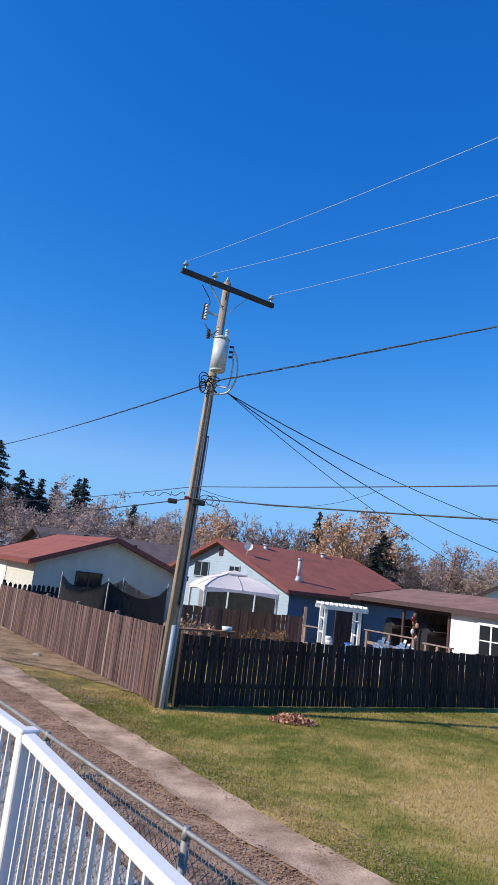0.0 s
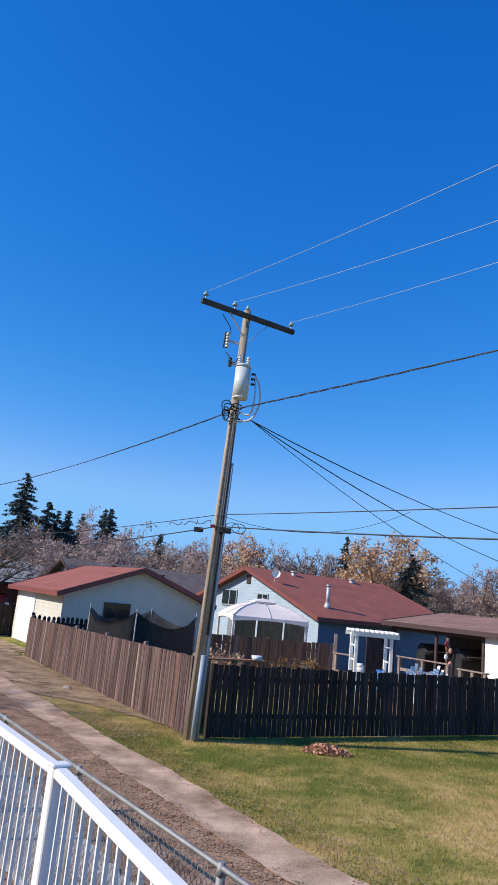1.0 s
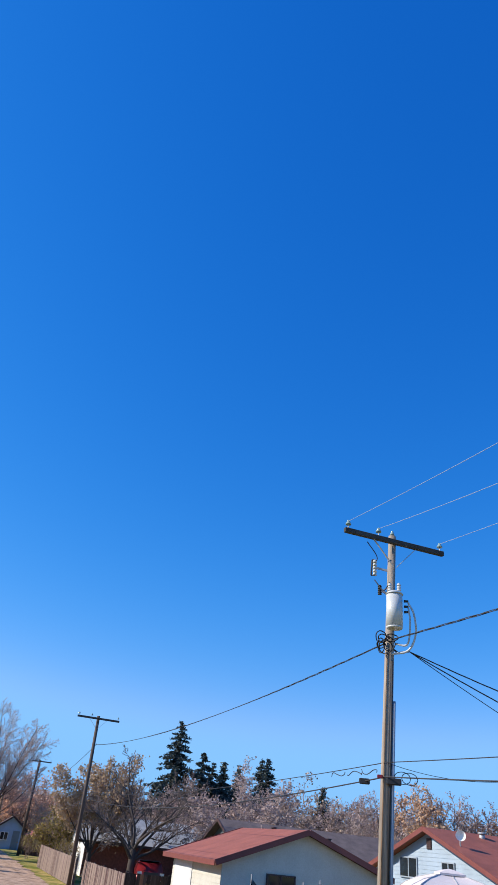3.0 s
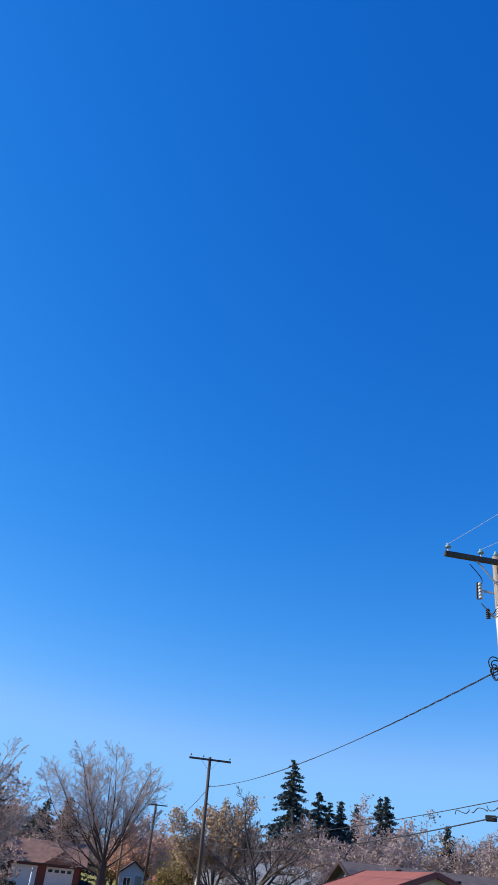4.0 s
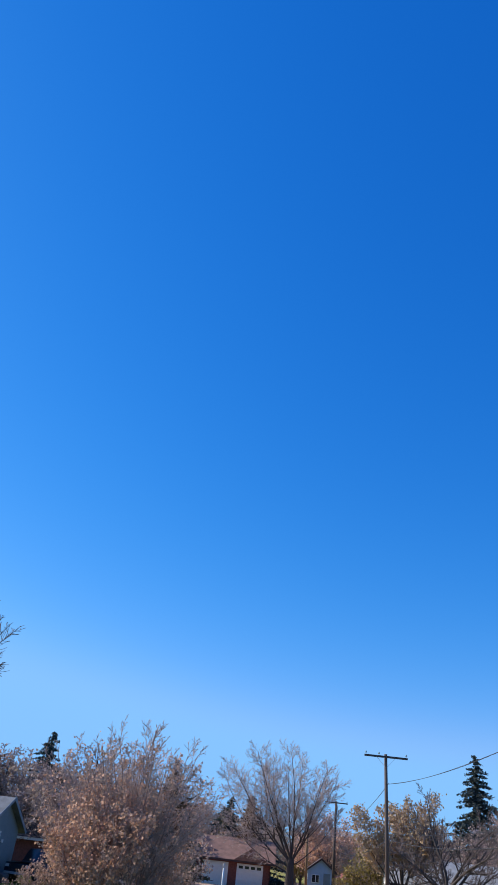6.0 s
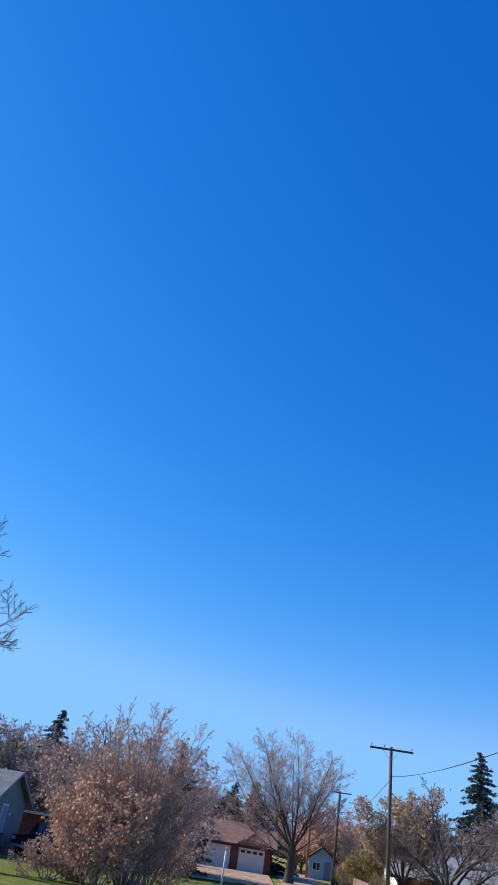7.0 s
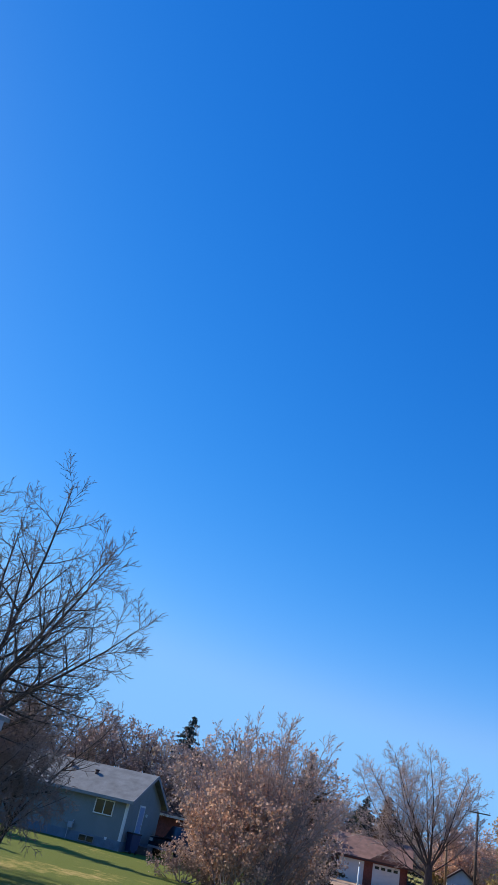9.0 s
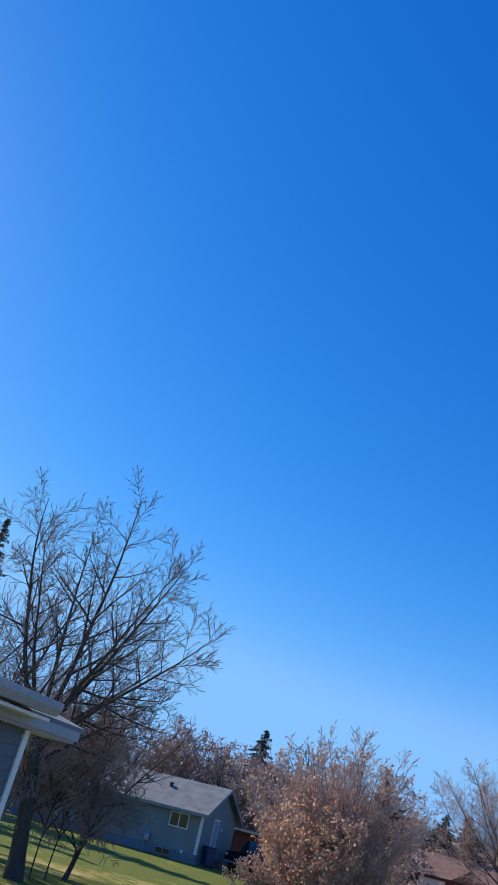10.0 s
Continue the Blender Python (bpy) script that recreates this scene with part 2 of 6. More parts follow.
def smooth(bm):
    for f in bm.faces:
        f.smooth = len(f.verts) <= 4
    return bm


def prism(bm, outline, depth, m):
    """Extrudes an outline in the local xy plane by depth along local z."""
    low = [bm.verts.new(m @ Vector((x, y, 0))) for x, y in outline]
    top = [bm.verts.new(m @ Vector((x, y, depth))) for x, y in outline]
    bm.faces.new(low[::-1])
    bm.faces.new(top)
    for i in range(len(low)):
        j = (i + 1) % len(low)
        bm.faces.new((low[i], low[j], top[j], top[i]))


def tubes(segs, k=4):
    """One mesh of tapered tubes from rows (p0, p1, r0, r1)."""
    p0 = np.array([s[0] for s in segs], float)
    p1 = np.array([s[1] for s in segs], float)
    r0 = np.array([s[2] for s in segs], float)[:, None]
    r1 = np.array([s[3] for s in segs], float)[:, None]
    d = p1 - p0
    d /= np.linalg.norm(d, axis=1)[:, None] + 1e-9
    ref = np.where(np.abs(d[:, 2:3]) > 0.9, [[1.0, 0, 0]], [[0, 0, 1.0]])
    a = np.cross(d, ref)
    a /= np.linalg.norm(a, axis=1)[:, None] + 1e-9
    b = np.cross(d, a)
    rings = []
    for p, r in ((p0, r0), (p1, r1)):
        for i in range(k):
            c = 2 * math.pi * i / k
            rings.append(p + r * (a * math.cos(c) + b * math.sin(c)))
    v = np.stack(rings, 1).reshape(-1, 3)
    base = np.arange(len(segs)) * 2 * k
    f = np.concatenate([np.stack([base + i, base + (i + 1) % k, base + k + (i + 1) % k, base + k + i], 1) for i in range(k)])
    return mesh_from(v, f)


def mesh_from(v, f, name="mesh", shade=True):
    v, f = np.asarray(v, np.float32), np.asarray(f, np.int32)
    me = bpy.data.meshes.new(name)
    me.vertices.add(len(v))
    me.vertices.foreach_set("co", v.ravel())
    me.loops.add(f.size)
    me.loops.foreach_set("vertex_index", f.ravel())
    me.polygons.add(len(f))
    me.polygons.foreach_set("loop_start", np.arange(len(f), dtype=np.int32) * f.shape[1])
    me.update(calc_edges=True)
    me.validate()
    return me


def flakes(centres, size, rng, flat=0.0, long=1.4):
    """Small bent quads, one at each centre, turned at random; flat presses them to the ground."""
    c = np.asarray(centres, float)
    k = len(c)
    s = size * rng.uniform(0.6, 1.3, (k, 1))
    a = rng.normal(size=(k, 3))
    a[:, 2] *= 1 - flat
    a /= np.linalg.norm(a, axis=1)[:, None]
    w = rng.normal(size=(k, 3))
    w[:, 2] *= 1 - flat
    b = w - a * (w * a).sum(1)[:, None]
    b /= np.linalg.norm(b, axis=1)[:, None]
    v = np.stack([c - a * s * long / 2, c + b * s / 2, c + a * s * long / 2, c - b * s / 2], 1).reshape(-1, 3)
    return mesh_from(v, np.arange(4 * k).reshape(-1, 4))


def hang(a, b, sag, k=24):
    a, b = Vector(a), Vector(b)
    return [a.lerp(b, i / k) - Vector((0, 0, 4 * sag * (i / k) * (1 - i / k))) for i in range(k + 1)]


def sweep(lines, r, k=6):
    """One mesh of unbroken round tubes, one along each row of points."""
    v, f = [], []
    for pts in lines:
        base = len(v)
        for i, p in enumerate(pts):
            d = (pts[min(i + 1, len(pts) - 1)] - pts[max(i - 1, 0)]).normalized()
            a = d.cross(Vector((0, 0, 1)) if abs(d.z) < 0.95 else Vector((1, 0, 0))).normalized()
            b = d.cross(a)
            for j in range(k):
                c = 2 * math.pi * j / k
                v.append(p + (a * math.cos(c) + b * math.sin(c)) * r)
        for i in range(len(pts) - 1):
            for j in range(k):
                f.append((base + i * k + j, base + i * k + (j + 1) % k, base + (i + 1) * k + (j + 1) % k, base + (i + 1) * k + j))
    return mesh_from([tuple(p) for p in v], f)


def wire(name, pts, r, mat, label, category="cable", twist=0.0, group="overhead lines", parent=None):
    """A hanging line; with a twist, two strands wound round a messenger."""
    pts = [Vector(p) for p in pts]
    segs = []
    if twist:
        fine = []
        for a, b in zip(pts, pts[1:]):
            k = max(2, int((b - a).length / 0.22))
            fine += [a.lerp(b, i / k) for i in range(k)]
        fine.append(pts[-1])
        for strand in range(3):
            q = []
            for i, p in enumerate(fine):
                c = i * 0.75 + strand * 2.094
                wob = twist * (1 + 0.5 * math.sin(i * 0.13))
                q.append(p + Vector((math.cos(c) * 0.6, math.cos(c) * 0.6, math.sin(c))) * wob)
            segs.append(q)
    else:
        segs.append(pts)
    me = sweep(segs, r)
    if parent:
        return part(name, me, mat, parent)
    me.materials.append(mat)
    ob = new(name, me)
    return tagged(ob, label, category, group)


# ---- ground and lane ----
def ground_material():
    m = bpy.data.materials.new("autumn_lawn")
    m.use_nodes = True
    t = m.node_tree
    b = t.nodes["Principled BSDF"]
    b.inputs["Roughness"].default_value, b.inputs["Specular IOR Level"].default_value = 0.95, 0.1
    co = t.nodes.new("ShaderNodeTexCoord")
    big, mid, fine = (t.nodes.new("ShaderNodeTexNoise") for _ in range(3))
    for n, s, dt in ((big, 0.33, 5), (mid, 2.2, 6), (fine, 38, 4)):
        n.inputs["Scale"].default_value, n.inputs["Detail"].default_value, n.inputs["Roughness"].default_value = s, dt, 0.65
        t.links.new(co.outputs["Object"], n.inputs["Vector"])
    r1 = t.nodes.new("ShaderNodeValToRGB")
    e = r1.color_ramp.elements
    e[0].position, e[0].color = 0.38, (0.155, 0.175, 0.034, 1)
    e[1].position, e[1].color = 0.62, (0.57, 0.39, 0.155, 1)
    k = r1.color_ramp.elements.new(0.5)
    k.color = (0.36, 0.29, 0.078, 1)
    add = t.nodes.new("ShaderNodeMath")
    add.operation = "MULTIPLY_ADD"
    add.inputs[1].default_value, add.inputs[2].default_value = 0.55, -0.275
    t.links.new(mid.outputs["Fac"], add.inputs[0])
    s2 = t.nodes.new("ShaderNodeMath")
    t.links.new(big.outputs["Fac"], s2.inputs[0])
    t.links.new(add.outputs[0], s2.inputs[1])
    # across the lane, the neighbour's lawn is green beyond the boundary and dry on this side
    along, over, green, west, s3, s4 = (t.nodes.new("ShaderNode" + k) for k in ("VectorMath", "VectorMath", "MapRange", "MapRange", "Math", "Math"))
    for n, axis in ((along, U), (over, N)):
        n.operation = "DOT_PRODUCT"
        n.inputs[1].default_value = axis
        t.links.new(co.outputs["Object"], n.inputs[0])
    green.inputs["From Min"].default_value, green.inputs["From Max"].default_value = 29.0, 29.8
    green.inputs["To Min"].default_value, green.inputs["To Max"].default_value = -0.07, -0.17
    west.inputs["From Min"].default_value, west.inputs["From Max"].default_value = 0.0, 1.8
    west.inputs["To Min"].default_value, west.inputs["To Max"].default_value = 1.0, 0.0
    t.links.new(along.outputs["Value"], green.inputs["Value"])
    t.links.new(over.outputs["Value"], west.inputs["Value"])
    s4.operation = "MULTIPLY"
    t.links.new(green.outputs[0], s4.inputs[0])
    t.links.new(west.outputs[0], s4.inputs[1])
    t.links.new(s2.outputs[0], s3.inputs[0])
    t.links.new(s4.outputs[0], s3.inputs[1])
    t.links.new(s3.outputs[0], r1.inputs["Fac"])
    dry_patch(t, co, s3, r1)
    mix = t.nodes.new("ShaderNodeMix")
    mix.data_type, mix.blend_type = "RGBA", "OVERLAY"
    mix.inputs[0].default_value = 0.55
    t.links.new(r1.outputs[0], mix.inputs[6])
    t.links.new(fine.outputs["Fac"], mix.inputs[7])
    t.links.new(mix.outputs[2], b.inputs["Base Color"])
    bp = t.nodes.new("ShaderNodeBump")
    bp.inputs["Strength"].default_value, bp.inputs["Distance"].default_value = 0.6, 0.05
    t.links.new(fine.outputs["Fac"], bp.inputs["Height"])
    t.links.new(bp.outputs[0], b.inputs["Normal"])
    return m


LAWN = ground_material()
DIRT = material("dusty_dirt", (0.38, 0.235, 0.145), 0.95, vary=0.35, scale=1.7, fine=34, bump=0.6, second=(0.66, 0.455, 0.315), spec=0.1)
LITTER = material("leaf_littered_soil", (0.27, 0.145, 0.085), 0.95, vary=0.4, scale=3.0, fine=55, bump=0.5, second=(0.47, 0.30, 0.195), spec=0.1)
STRAW = material("dry_trodden_grass", (0.27, 0.175, 0.095), 0.95, vary=0.5, scale=1.6, fine=30, bump=0.8, second=(0.52, 0.375, 0.23), spec=0.1)
GRAVEL = material("grey_gravel", (0.46, 0.39, 0.33), 0.95, vary=0.25, scale=3, fine=60, bump=0.8, second=(0.62, 0.55, 0.48), spec=0.1)


def ground_z(x, y):
    return 0.03 * noise.noise((x * 0.12, y * 0.12, 3.0)) if abs(x) + abs(y) < 60 else 0.0


def ground_sheet():
    edge = [-900, -400, -150, -70] + [x * 2.0 - 44 for x in range(45)] + [70, 150, 400, 900]
    edge = sorted(set(edge))
    v, f, k = [], [], len(edge)
    for j, y in enumerate(edge):
        for i, x in enumerate(edge):
            v.append((x, y, ground_z(x, y)))
    for j in range(k - 1):
        for i in range(k - 1):
            a = j * k + i
            f.append((a, a + 1, a + k + 1, a + k))
    me = mesh_from(v, f, "ground")
    me.materials.append(LAWN)
    for p in me.polygons:
        p.use_smooth = True
    tagged(new("ground", me), "autumn lawn of green and straw-coloured grass", "ground", kind="structure")


ground_sheet()


def strip(name, n0, n1, u0, u1, mat, lift, wav, label, seed, bend=0.0):
    """A band along the lane with uneven edges, lying just over the ground."""
    v, f = [], []
    steps = int((u1 - u0) / 0.16)
    for i in range(steps + 1):
        u = u0 + (u1 - u0) * i / steps
        a = n0 + wav * noise.noise((u * 0.35, seed, 0)) + 0.4 * wav * noise.noise((u * 1.7, seed, 5)) + 0.3 * wav * noise.noise((u * 5.3, seed, 8))
        b = n1 + wav * noise.noise((u * 0.35, seed + 9, 0)) + 0.4 * wav * noise.noise((u * 1.7, seed + 9, 5)) + 0.3 * wav * noise.noise((u * 5.3, seed + 9, 8))
        a = b + (a - b) * min(1.0, 0.02 + (u - u0) / 5)
        for w in (0, 0.33, 0.67, 1):
            p = at(a + (b - a) * w + bend * max(0, (u - 22)) ** 2 * 0.002, u)
            v.append((p.x, p.y, ground_z(p.x, p.y) + lift - (0.012 if 0 < w < 1 else 0)))
    for i in range(steps):
        for w in range(3):
            a = i * 4 + w
            f.append((a, a + 1, a + 5, a + 4))
    me = mesh_from(v, f, name)
    me.materials.append(mat)
    for p in me.polygons:
        p.use_smooth = True
    return tagged(new(name, me), label, "road", kind="structure")


strip("road_verge", 1.9, 5.0, -12, 27, LITTER, 0.025, 0.25, "strip of brown leaf litter along the back lane", 1.0)
strip("road", 4.80, 5.52, -12, 96, DIRT, 0.040, 0.15, "pale rutted dirt wheel track of the back lane", 2.0)
strip("trodden_verge", 5.35, 7.55, 13.2, 31, STRAW, 0.023, 0.6, "dry trodden grass and leaves at the foot of the brown fence", 6.0)
strip("trodden_verge", 5.7, 8.4, 26, 44, STRAW, 0.027, 0.3, "straw-coloured grass between the lane and the garage", 7.0)
strip("gravel_track", 2.3, 3.3, -12, 30, GRAVEL, 0.038, 0.2, "grey gravel wheel track beside the chain-link fence", 3.0)
strip("far_road", 1.6, 5.9, 19, 130, DIRT, 0.035, 0.5, "pale wide dirt lane leading away between yards", 4.0)


def scatter(name, count, n0, n1, u0, u1, mesh_fn, mat, label, category, seed, keep=None):
    rng = np.random.default_rng(seed)
    n, u = rng.uniform(n0, n1, count), rng.uniform(u0, u1, count)
    x, y = N.x * n + U.x * u, N.y * n + U.y * u
    pts = np.stack([x, y, np.zeros(count)], 1)
    if keep:
        pts = pts[[keep(a, b, p[0], p[1]) for a, b, p in zip(n, u, pts)]]
    pts[:, 2] = [ground_z(p[0], p[1]) for p in pts]
    me = mesh_fn(pts, rng)
    me.materials.append(mat)
    return tagged(new(name, me), label, category, kind="stuff")


def blades(pts, rng, high=0.042):
    k = len(pts)
    a = rng.uniform(0, 2 * math.pi, k)
    h = high * rng.uniform(0.5, 1.3, k)
    w = np.stack([np.cos(a), np.sin(a), np.zeros(k)], 1) * 0.006
    lean = np.stack([rng.normal(0, 0.4, k) * h, rng.normal(0, 0.4, k) * h, h], 1)
    v = np.stack([pts - w, pts + w, pts + lean], 1).reshape(-1, 3)
    return mesh_from(v, np.arange(3 * k).reshape(-1, 3))


def leaves_low(pts, rng):
    p = pts + np.stack([np.zeros(len(pts)), np.zeros(len(pts)), rng.uniform(0.029, 0.033, len(pts))], 1)
    return flakes(p, 0.020, rng, flat=0.985)


def leaves_flat(pts, rng):
    p = pts + np.stack([np.zeros(len(pts)), np.zeros(len(pts)), rng.uniform(0.041, 0.044, len(pts))], 1)
    return flakes(p, 0.021, rng, flat=0.985)


scatter("grass", 110000, 5.6, 16.0, 1, 14, blades, BLADE, "short autumn grass blades, green to straw", "grass", 5)
scatter("verge_grass", 11000, 5.6, 7.4, 10, 30, blades, BLADE, "patchy grass along the brown fence", "grass", 6, lambda n, u, x, y: noise.noise((x * 0.8, y * 0.8, 2.0)) > 0.02 + 0.055 * (u - 13.5) + 0.25 * max(0, n - 6.6))
scatter("leaf_litter", 60000, 2.2, 4.9, 2, 26, leaves_low, DEADLEAF, "dry brown fallen leaves on the lane", "leaves", 7, lambda n, u, x, y: noise.noise((x * 0.7, y * 0.7, 4.0)) > -0.25)
scatter("fallen_leaves", 24000, 5.3, 7.45, 12.5, 29, leaves_flat, DEADLEAF, "scattered dry leaves on the grass by the fence", "leaves", 8, lambda n, u, x, y: noise.noise((x * 0.6, y * 0.6, 7.0)) > -0.3)
scatter("track_leaves", 19000, 4.4, 6.2, 0, 30, leaves_flat, DEADLEAF, "dry leaves blown along the wheel track's edges", "leaves", 10, lambda n, u, x, y: abs(n - 5.18) > 0.27 + 0.28 * noise.noise((x * 2, y * 2, 9.0)))
scatter("track_grass", 12000, 5.38, 6.1, 0, 26, blades, BLADE, "thin grass growing into the wheel track", "grass", 15, lambda n, u, x, y: noise.noise((x * 0.9, y * 0.9, 5.0)) > 0.11 * (u - 12.5))
scatter("lawn_leaves", 500, 5.6, 15.0, 1, 13, leaves_flat, DEADLEAF, "a few dry leaves scattered over the lawn", "leaves", 9)


# ---- utility poles and lines ----
def pole_top(base, top, r0, r1, arm_half, arm_drop, wood, arm, label, name="utility_pole", braces=True):
    """A timber pole with a crossarm across the lane and pin insulators."""
    base, top = Vector(base), Vector(top)
    p = thing(name, Matrix.Translation(base), label, "utility pole", "poles along the lane")
    axis = top - base
    bm = bmesh.new()
    rod(bm, (0, 0, 0), axis, r0, r1, 16)
    part("shaft", smooth(bm), wood, p)
    c = axis - axis.normalized() * arm_drop - U * (r1 + 0.04)
    bm = bmesh.new()
    beam(bm, c - N * arm_half, c + N * arm_half, 0.09, 0.105)
    bmesh.ops.bevel(bm, geom=bm.edges[:], offset=0.01, segments=1, affect="EDGES")
    part("crossarm", bm, arm, p, "dark weathered timber crossarm")
    if braces:
        for s in (-1, 1):
            bm = bmesh.new()
            beam(bm, c + N * (0.5 * s) - Vector((0, 0, 0.05)), c - Vector((0, 0, 0.55)) + N * 0.04 * s, 0.035, 0.012)
            part("brace", bm, STEEL, p)
    pins = []
    for s in (-0.93, -0.33, 0.93):
        q = c + N * (s * arm_half) + Vector((0, 0, 0.065))
        bm = bmesh.new()
        rod(bm, q, q + Vector((0, 0, 0.10)), 0.014, k=6)
        pin = part("insulator_pin", bm, STEEL, p)
        bm = bmesh.new()
        for z, a, b in ((0.07, 0.060, 0.055), (0.10, 0.046, 0.034), (0.13, 0.034, 0.024)):
            rod(bm, q + Vector((0, 0, z)), q + Vector((0, 0, z + 0.035)), a, b, 12)
        part("insulator", smooth(bm), GREENGLASS, pin, "pale green glass insulator")
        pins.append(base + q + Vector((0, 0, 0.15)))
    return p, base, axis, pins


POLE_BASE, POLE_TOP = Vector((-1.05, 14.27, 0.0)), Vector((-0.805, 14.20, 8.79))
main_pole, P0, AXIS, PINS = pole_top(POLE_BASE - Vector((0, 0, 0.05)), POLE_TOP, 0.122, 0.078, 1.19, 0.17, POLEWOOD, ARMWOOD, "leaning weathered timber utility pole with crossarm and transformer")


def on_pole(z, n=0.0, u=0.0):
    """A place in the main pole's own frame at a height, off its axis."""
    return AXIS * (z / AXIS.z) + N * n + U * u


# transformer tank, on brackets, with its bushings
tank_at = on_pole(7.10) + Vector((0.10, -0.28, 0))
bm = bmesh.new()
rod(bm, tank_at - Vector((0, 0, 0.30)), tank_at + Vector((0, 0, 0.36)), 0.16, k=24)
rod(bm, tank_at + Vector((0, 0, 0.36)), tank_at + Vector((0, 0, 0.41)), 0.178, 0.14, 24)
rod(bm, tank_at - Vector((0, 0, 0.33)), tank_at - Vector((0, 0, 0.30)), 0.145, 0.165, 24)
tank = part("transformer_tank", smooth(bm), TANK, main_pole, "pale grey cylindrical transformer tank")
for z in (-0.22, 0.22):
    bm = bmesh.new()
    beam(bm, on_pole(7.15 + z), tank_at + Vector((0, 0.1, z)), 0.10, 0.05)
    part("bracket", bm, STEEL, tank)
for dx in (-0.09, 0.09):
    bm = bmesh.new()
    for i in range(4):
        rod(bm, tank_at + Vector((dx, 0, 0.40 + 0.05 * i)), tank_at + Vector((dx, 0, 0.45 + 0.05 * i)), 0.045, 0.025, 10)
    part("bushing", bm, PORCELAIN, tank)
for i, dz in enumerate((0.10, 0.0, -0.10)):
    q = tank_at + Vector((0.185, 0.03 * (i - 1), dz + 0.12))
    bm = bmesh.new()
    rod(bm, q, q + Vector((0.09, 0, 0)), 0.028, 0.022, 10)
    part("terminal", bm, BLACK, tank)
# fuse cutout and arrester on their arms
for z, off, size, name, lab in ((8.10, (-0.34, -0.05, 0.02), 0.17, "fuse_cutout", "hanging fuse cutout"), (7.58, (-0.22, -0.05, 0.06), 0.10, "lightning_arrester", "small dark arrester")):
    q = on_pole(z) + Vector(off)
    bm = bmesh.new()
    for i in range(5):
        h = size * (2 * i / 5 - 1)
        rod(bm, q + Vector((0, 0, h)), q + Vector((0, 0, h + size * 0.36)), 0.045, 0.03, 10)
    body = part(name, smooth(bm), PORCELAIN if size > 0.12 else ARMWOOD, main_pole, lab)
    bm = bmesh.new()
    beam(bm, q, on_pole(z - 0.05), 0.03, 0.04)
    part("arm", bm, STEEL, body)
    if size > 0.12:
        bm = bmesh.new()
        rod(bm, q + Vector((-0.075, 0, -size)), q + Vector((-0.055, 0, size)), 0.018, k=8)
        beam(bm, q + Vector((-0.075, 0, -size)), q + Vector((0, 0, -size)), 0.02)
        beam(bm, q + Vector((-0.055, 0, size)), q + Vector((0, 0, size)), 0.02)
        part("fuse_tube", bm, ARMWOOD, body)
# leads down from the arm, round the tank and through the drip loops
rng = random.Random(4)


def curve_through(points, r, k=10):
    """Tube segments along a smooth run through the points."""
    pts = [Vector(p) for p in points]
    ext = [pts[0] * 2 - pts[1]] + pts + [pts[-1] * 2 - pts[-2]]
    out = []
    for i in range(1, len(ext) - 2):
        a, b, c, d = ext[i - 1:i + 3]
        for j in range(k):
            t = j / k
            out.append(0.5 * (2 * b + (c - a) * t + (2 * a - 5 * b + 4 * c - d) * t * t + (3 * b - a - 3 * c + d) * t ** 3))
    out.append(pts[-1])
    return [(a, b, r, r) for a, b in zip(out, out[1:])]


loops = [
    ("lead", TANK, 0.022, [tank_at + Vector((0.27, 0, 0.2)), tank_at + Vector((0.38, -0.02, -0.05)), tank_at + Vector((0.40, 0.05, -0.42)), tank_at + Vector((0.25, 0.1, -0.72)), on_pole(6.32) + Vector((0.05, -0.12, 0))]),
    ("lead", TANK, 0.020, [tank_at + Vector((0.27, 0.03, 0.1)), tank_at + Vector((0.30, 0.02, -0.2)), tank_at + Vector((0.24, 0.08, -0.6)), on_pole(6.52) + Vector((0.12, -0.12, 0))]),
    ("lead", BLACK, 0.012, [on_pole(8.0) + Vector((-0.34, -0.05, -0.15)), on_pole(7.6) + Vector((-0.14, -0.14, 0)), tank_at + Vector((-0.09, 0, 0.62))]),
    ("lead", BLACK, 0.010, [on_pole(8.62) + Vector((-0.5, -0.25, 0)), on_pole(8.35) + Vector((-0.30, -0.08, 0)), on_pole(8.18) + Vector((-0.36, -0.05, 0))]),
]
for j in range(7):
    c = on_pole(6.55 + 0.12 * rng.uniform(-1, 1)) + Vector((rng.uniform(-0.18, 0.12), -0.15, 0))
    w, h = rng.uniform(0.05, 0.14), rng.uniform(0.05, 0.15)
    loops.append(("drip_loop", BLACK, 0.011, [c + Vector((w * math.cos(a), 0.05 * math.sin(a * 2), h * math.sin(a))) for a in [k * 0.9 for k in range(8)]]))
for name, mat, r, pts in loops:
    part(name, tubes(curve_through(pts, r), 6), mat, main_pole)
PALEPIPE = material("pale_blue_grey_pipe", (0.29, 0.335, 0.39), 0.5, vary=0.1, scale=2, fine=30, bump=0.05)
# conduit runs on the shaft's side, and the box where the lower cables meet
for name, z0, z1, r, off, mat in (("conduit", 0.0, 5.45, 0.036, (0.135, -0.05, 0), CONDUIT), ("conduit", 0.0, 1.62, 0.05, (0.07, -0.155, 0), PALEPIPE), ("ground_wire", 0.0, 6.4, 0.009, (-0.05, -0.125, 0), RAWWOOD), ("cable_riser", 2.0, 6.2, 0.020, (0.085, -0.11, 0), CABLE)):
    bm = bmesh.new()
    for a, b in ((z0, z1),):
        rod(bm, on_pole(a) + Vector(off) * (1 - 0.3 * a / 9), on_pole(b) + Vector(off) * (1 - 0.3 * b / 9), r, k=10)
    part(name, smooth(bm), mat, main_pole)
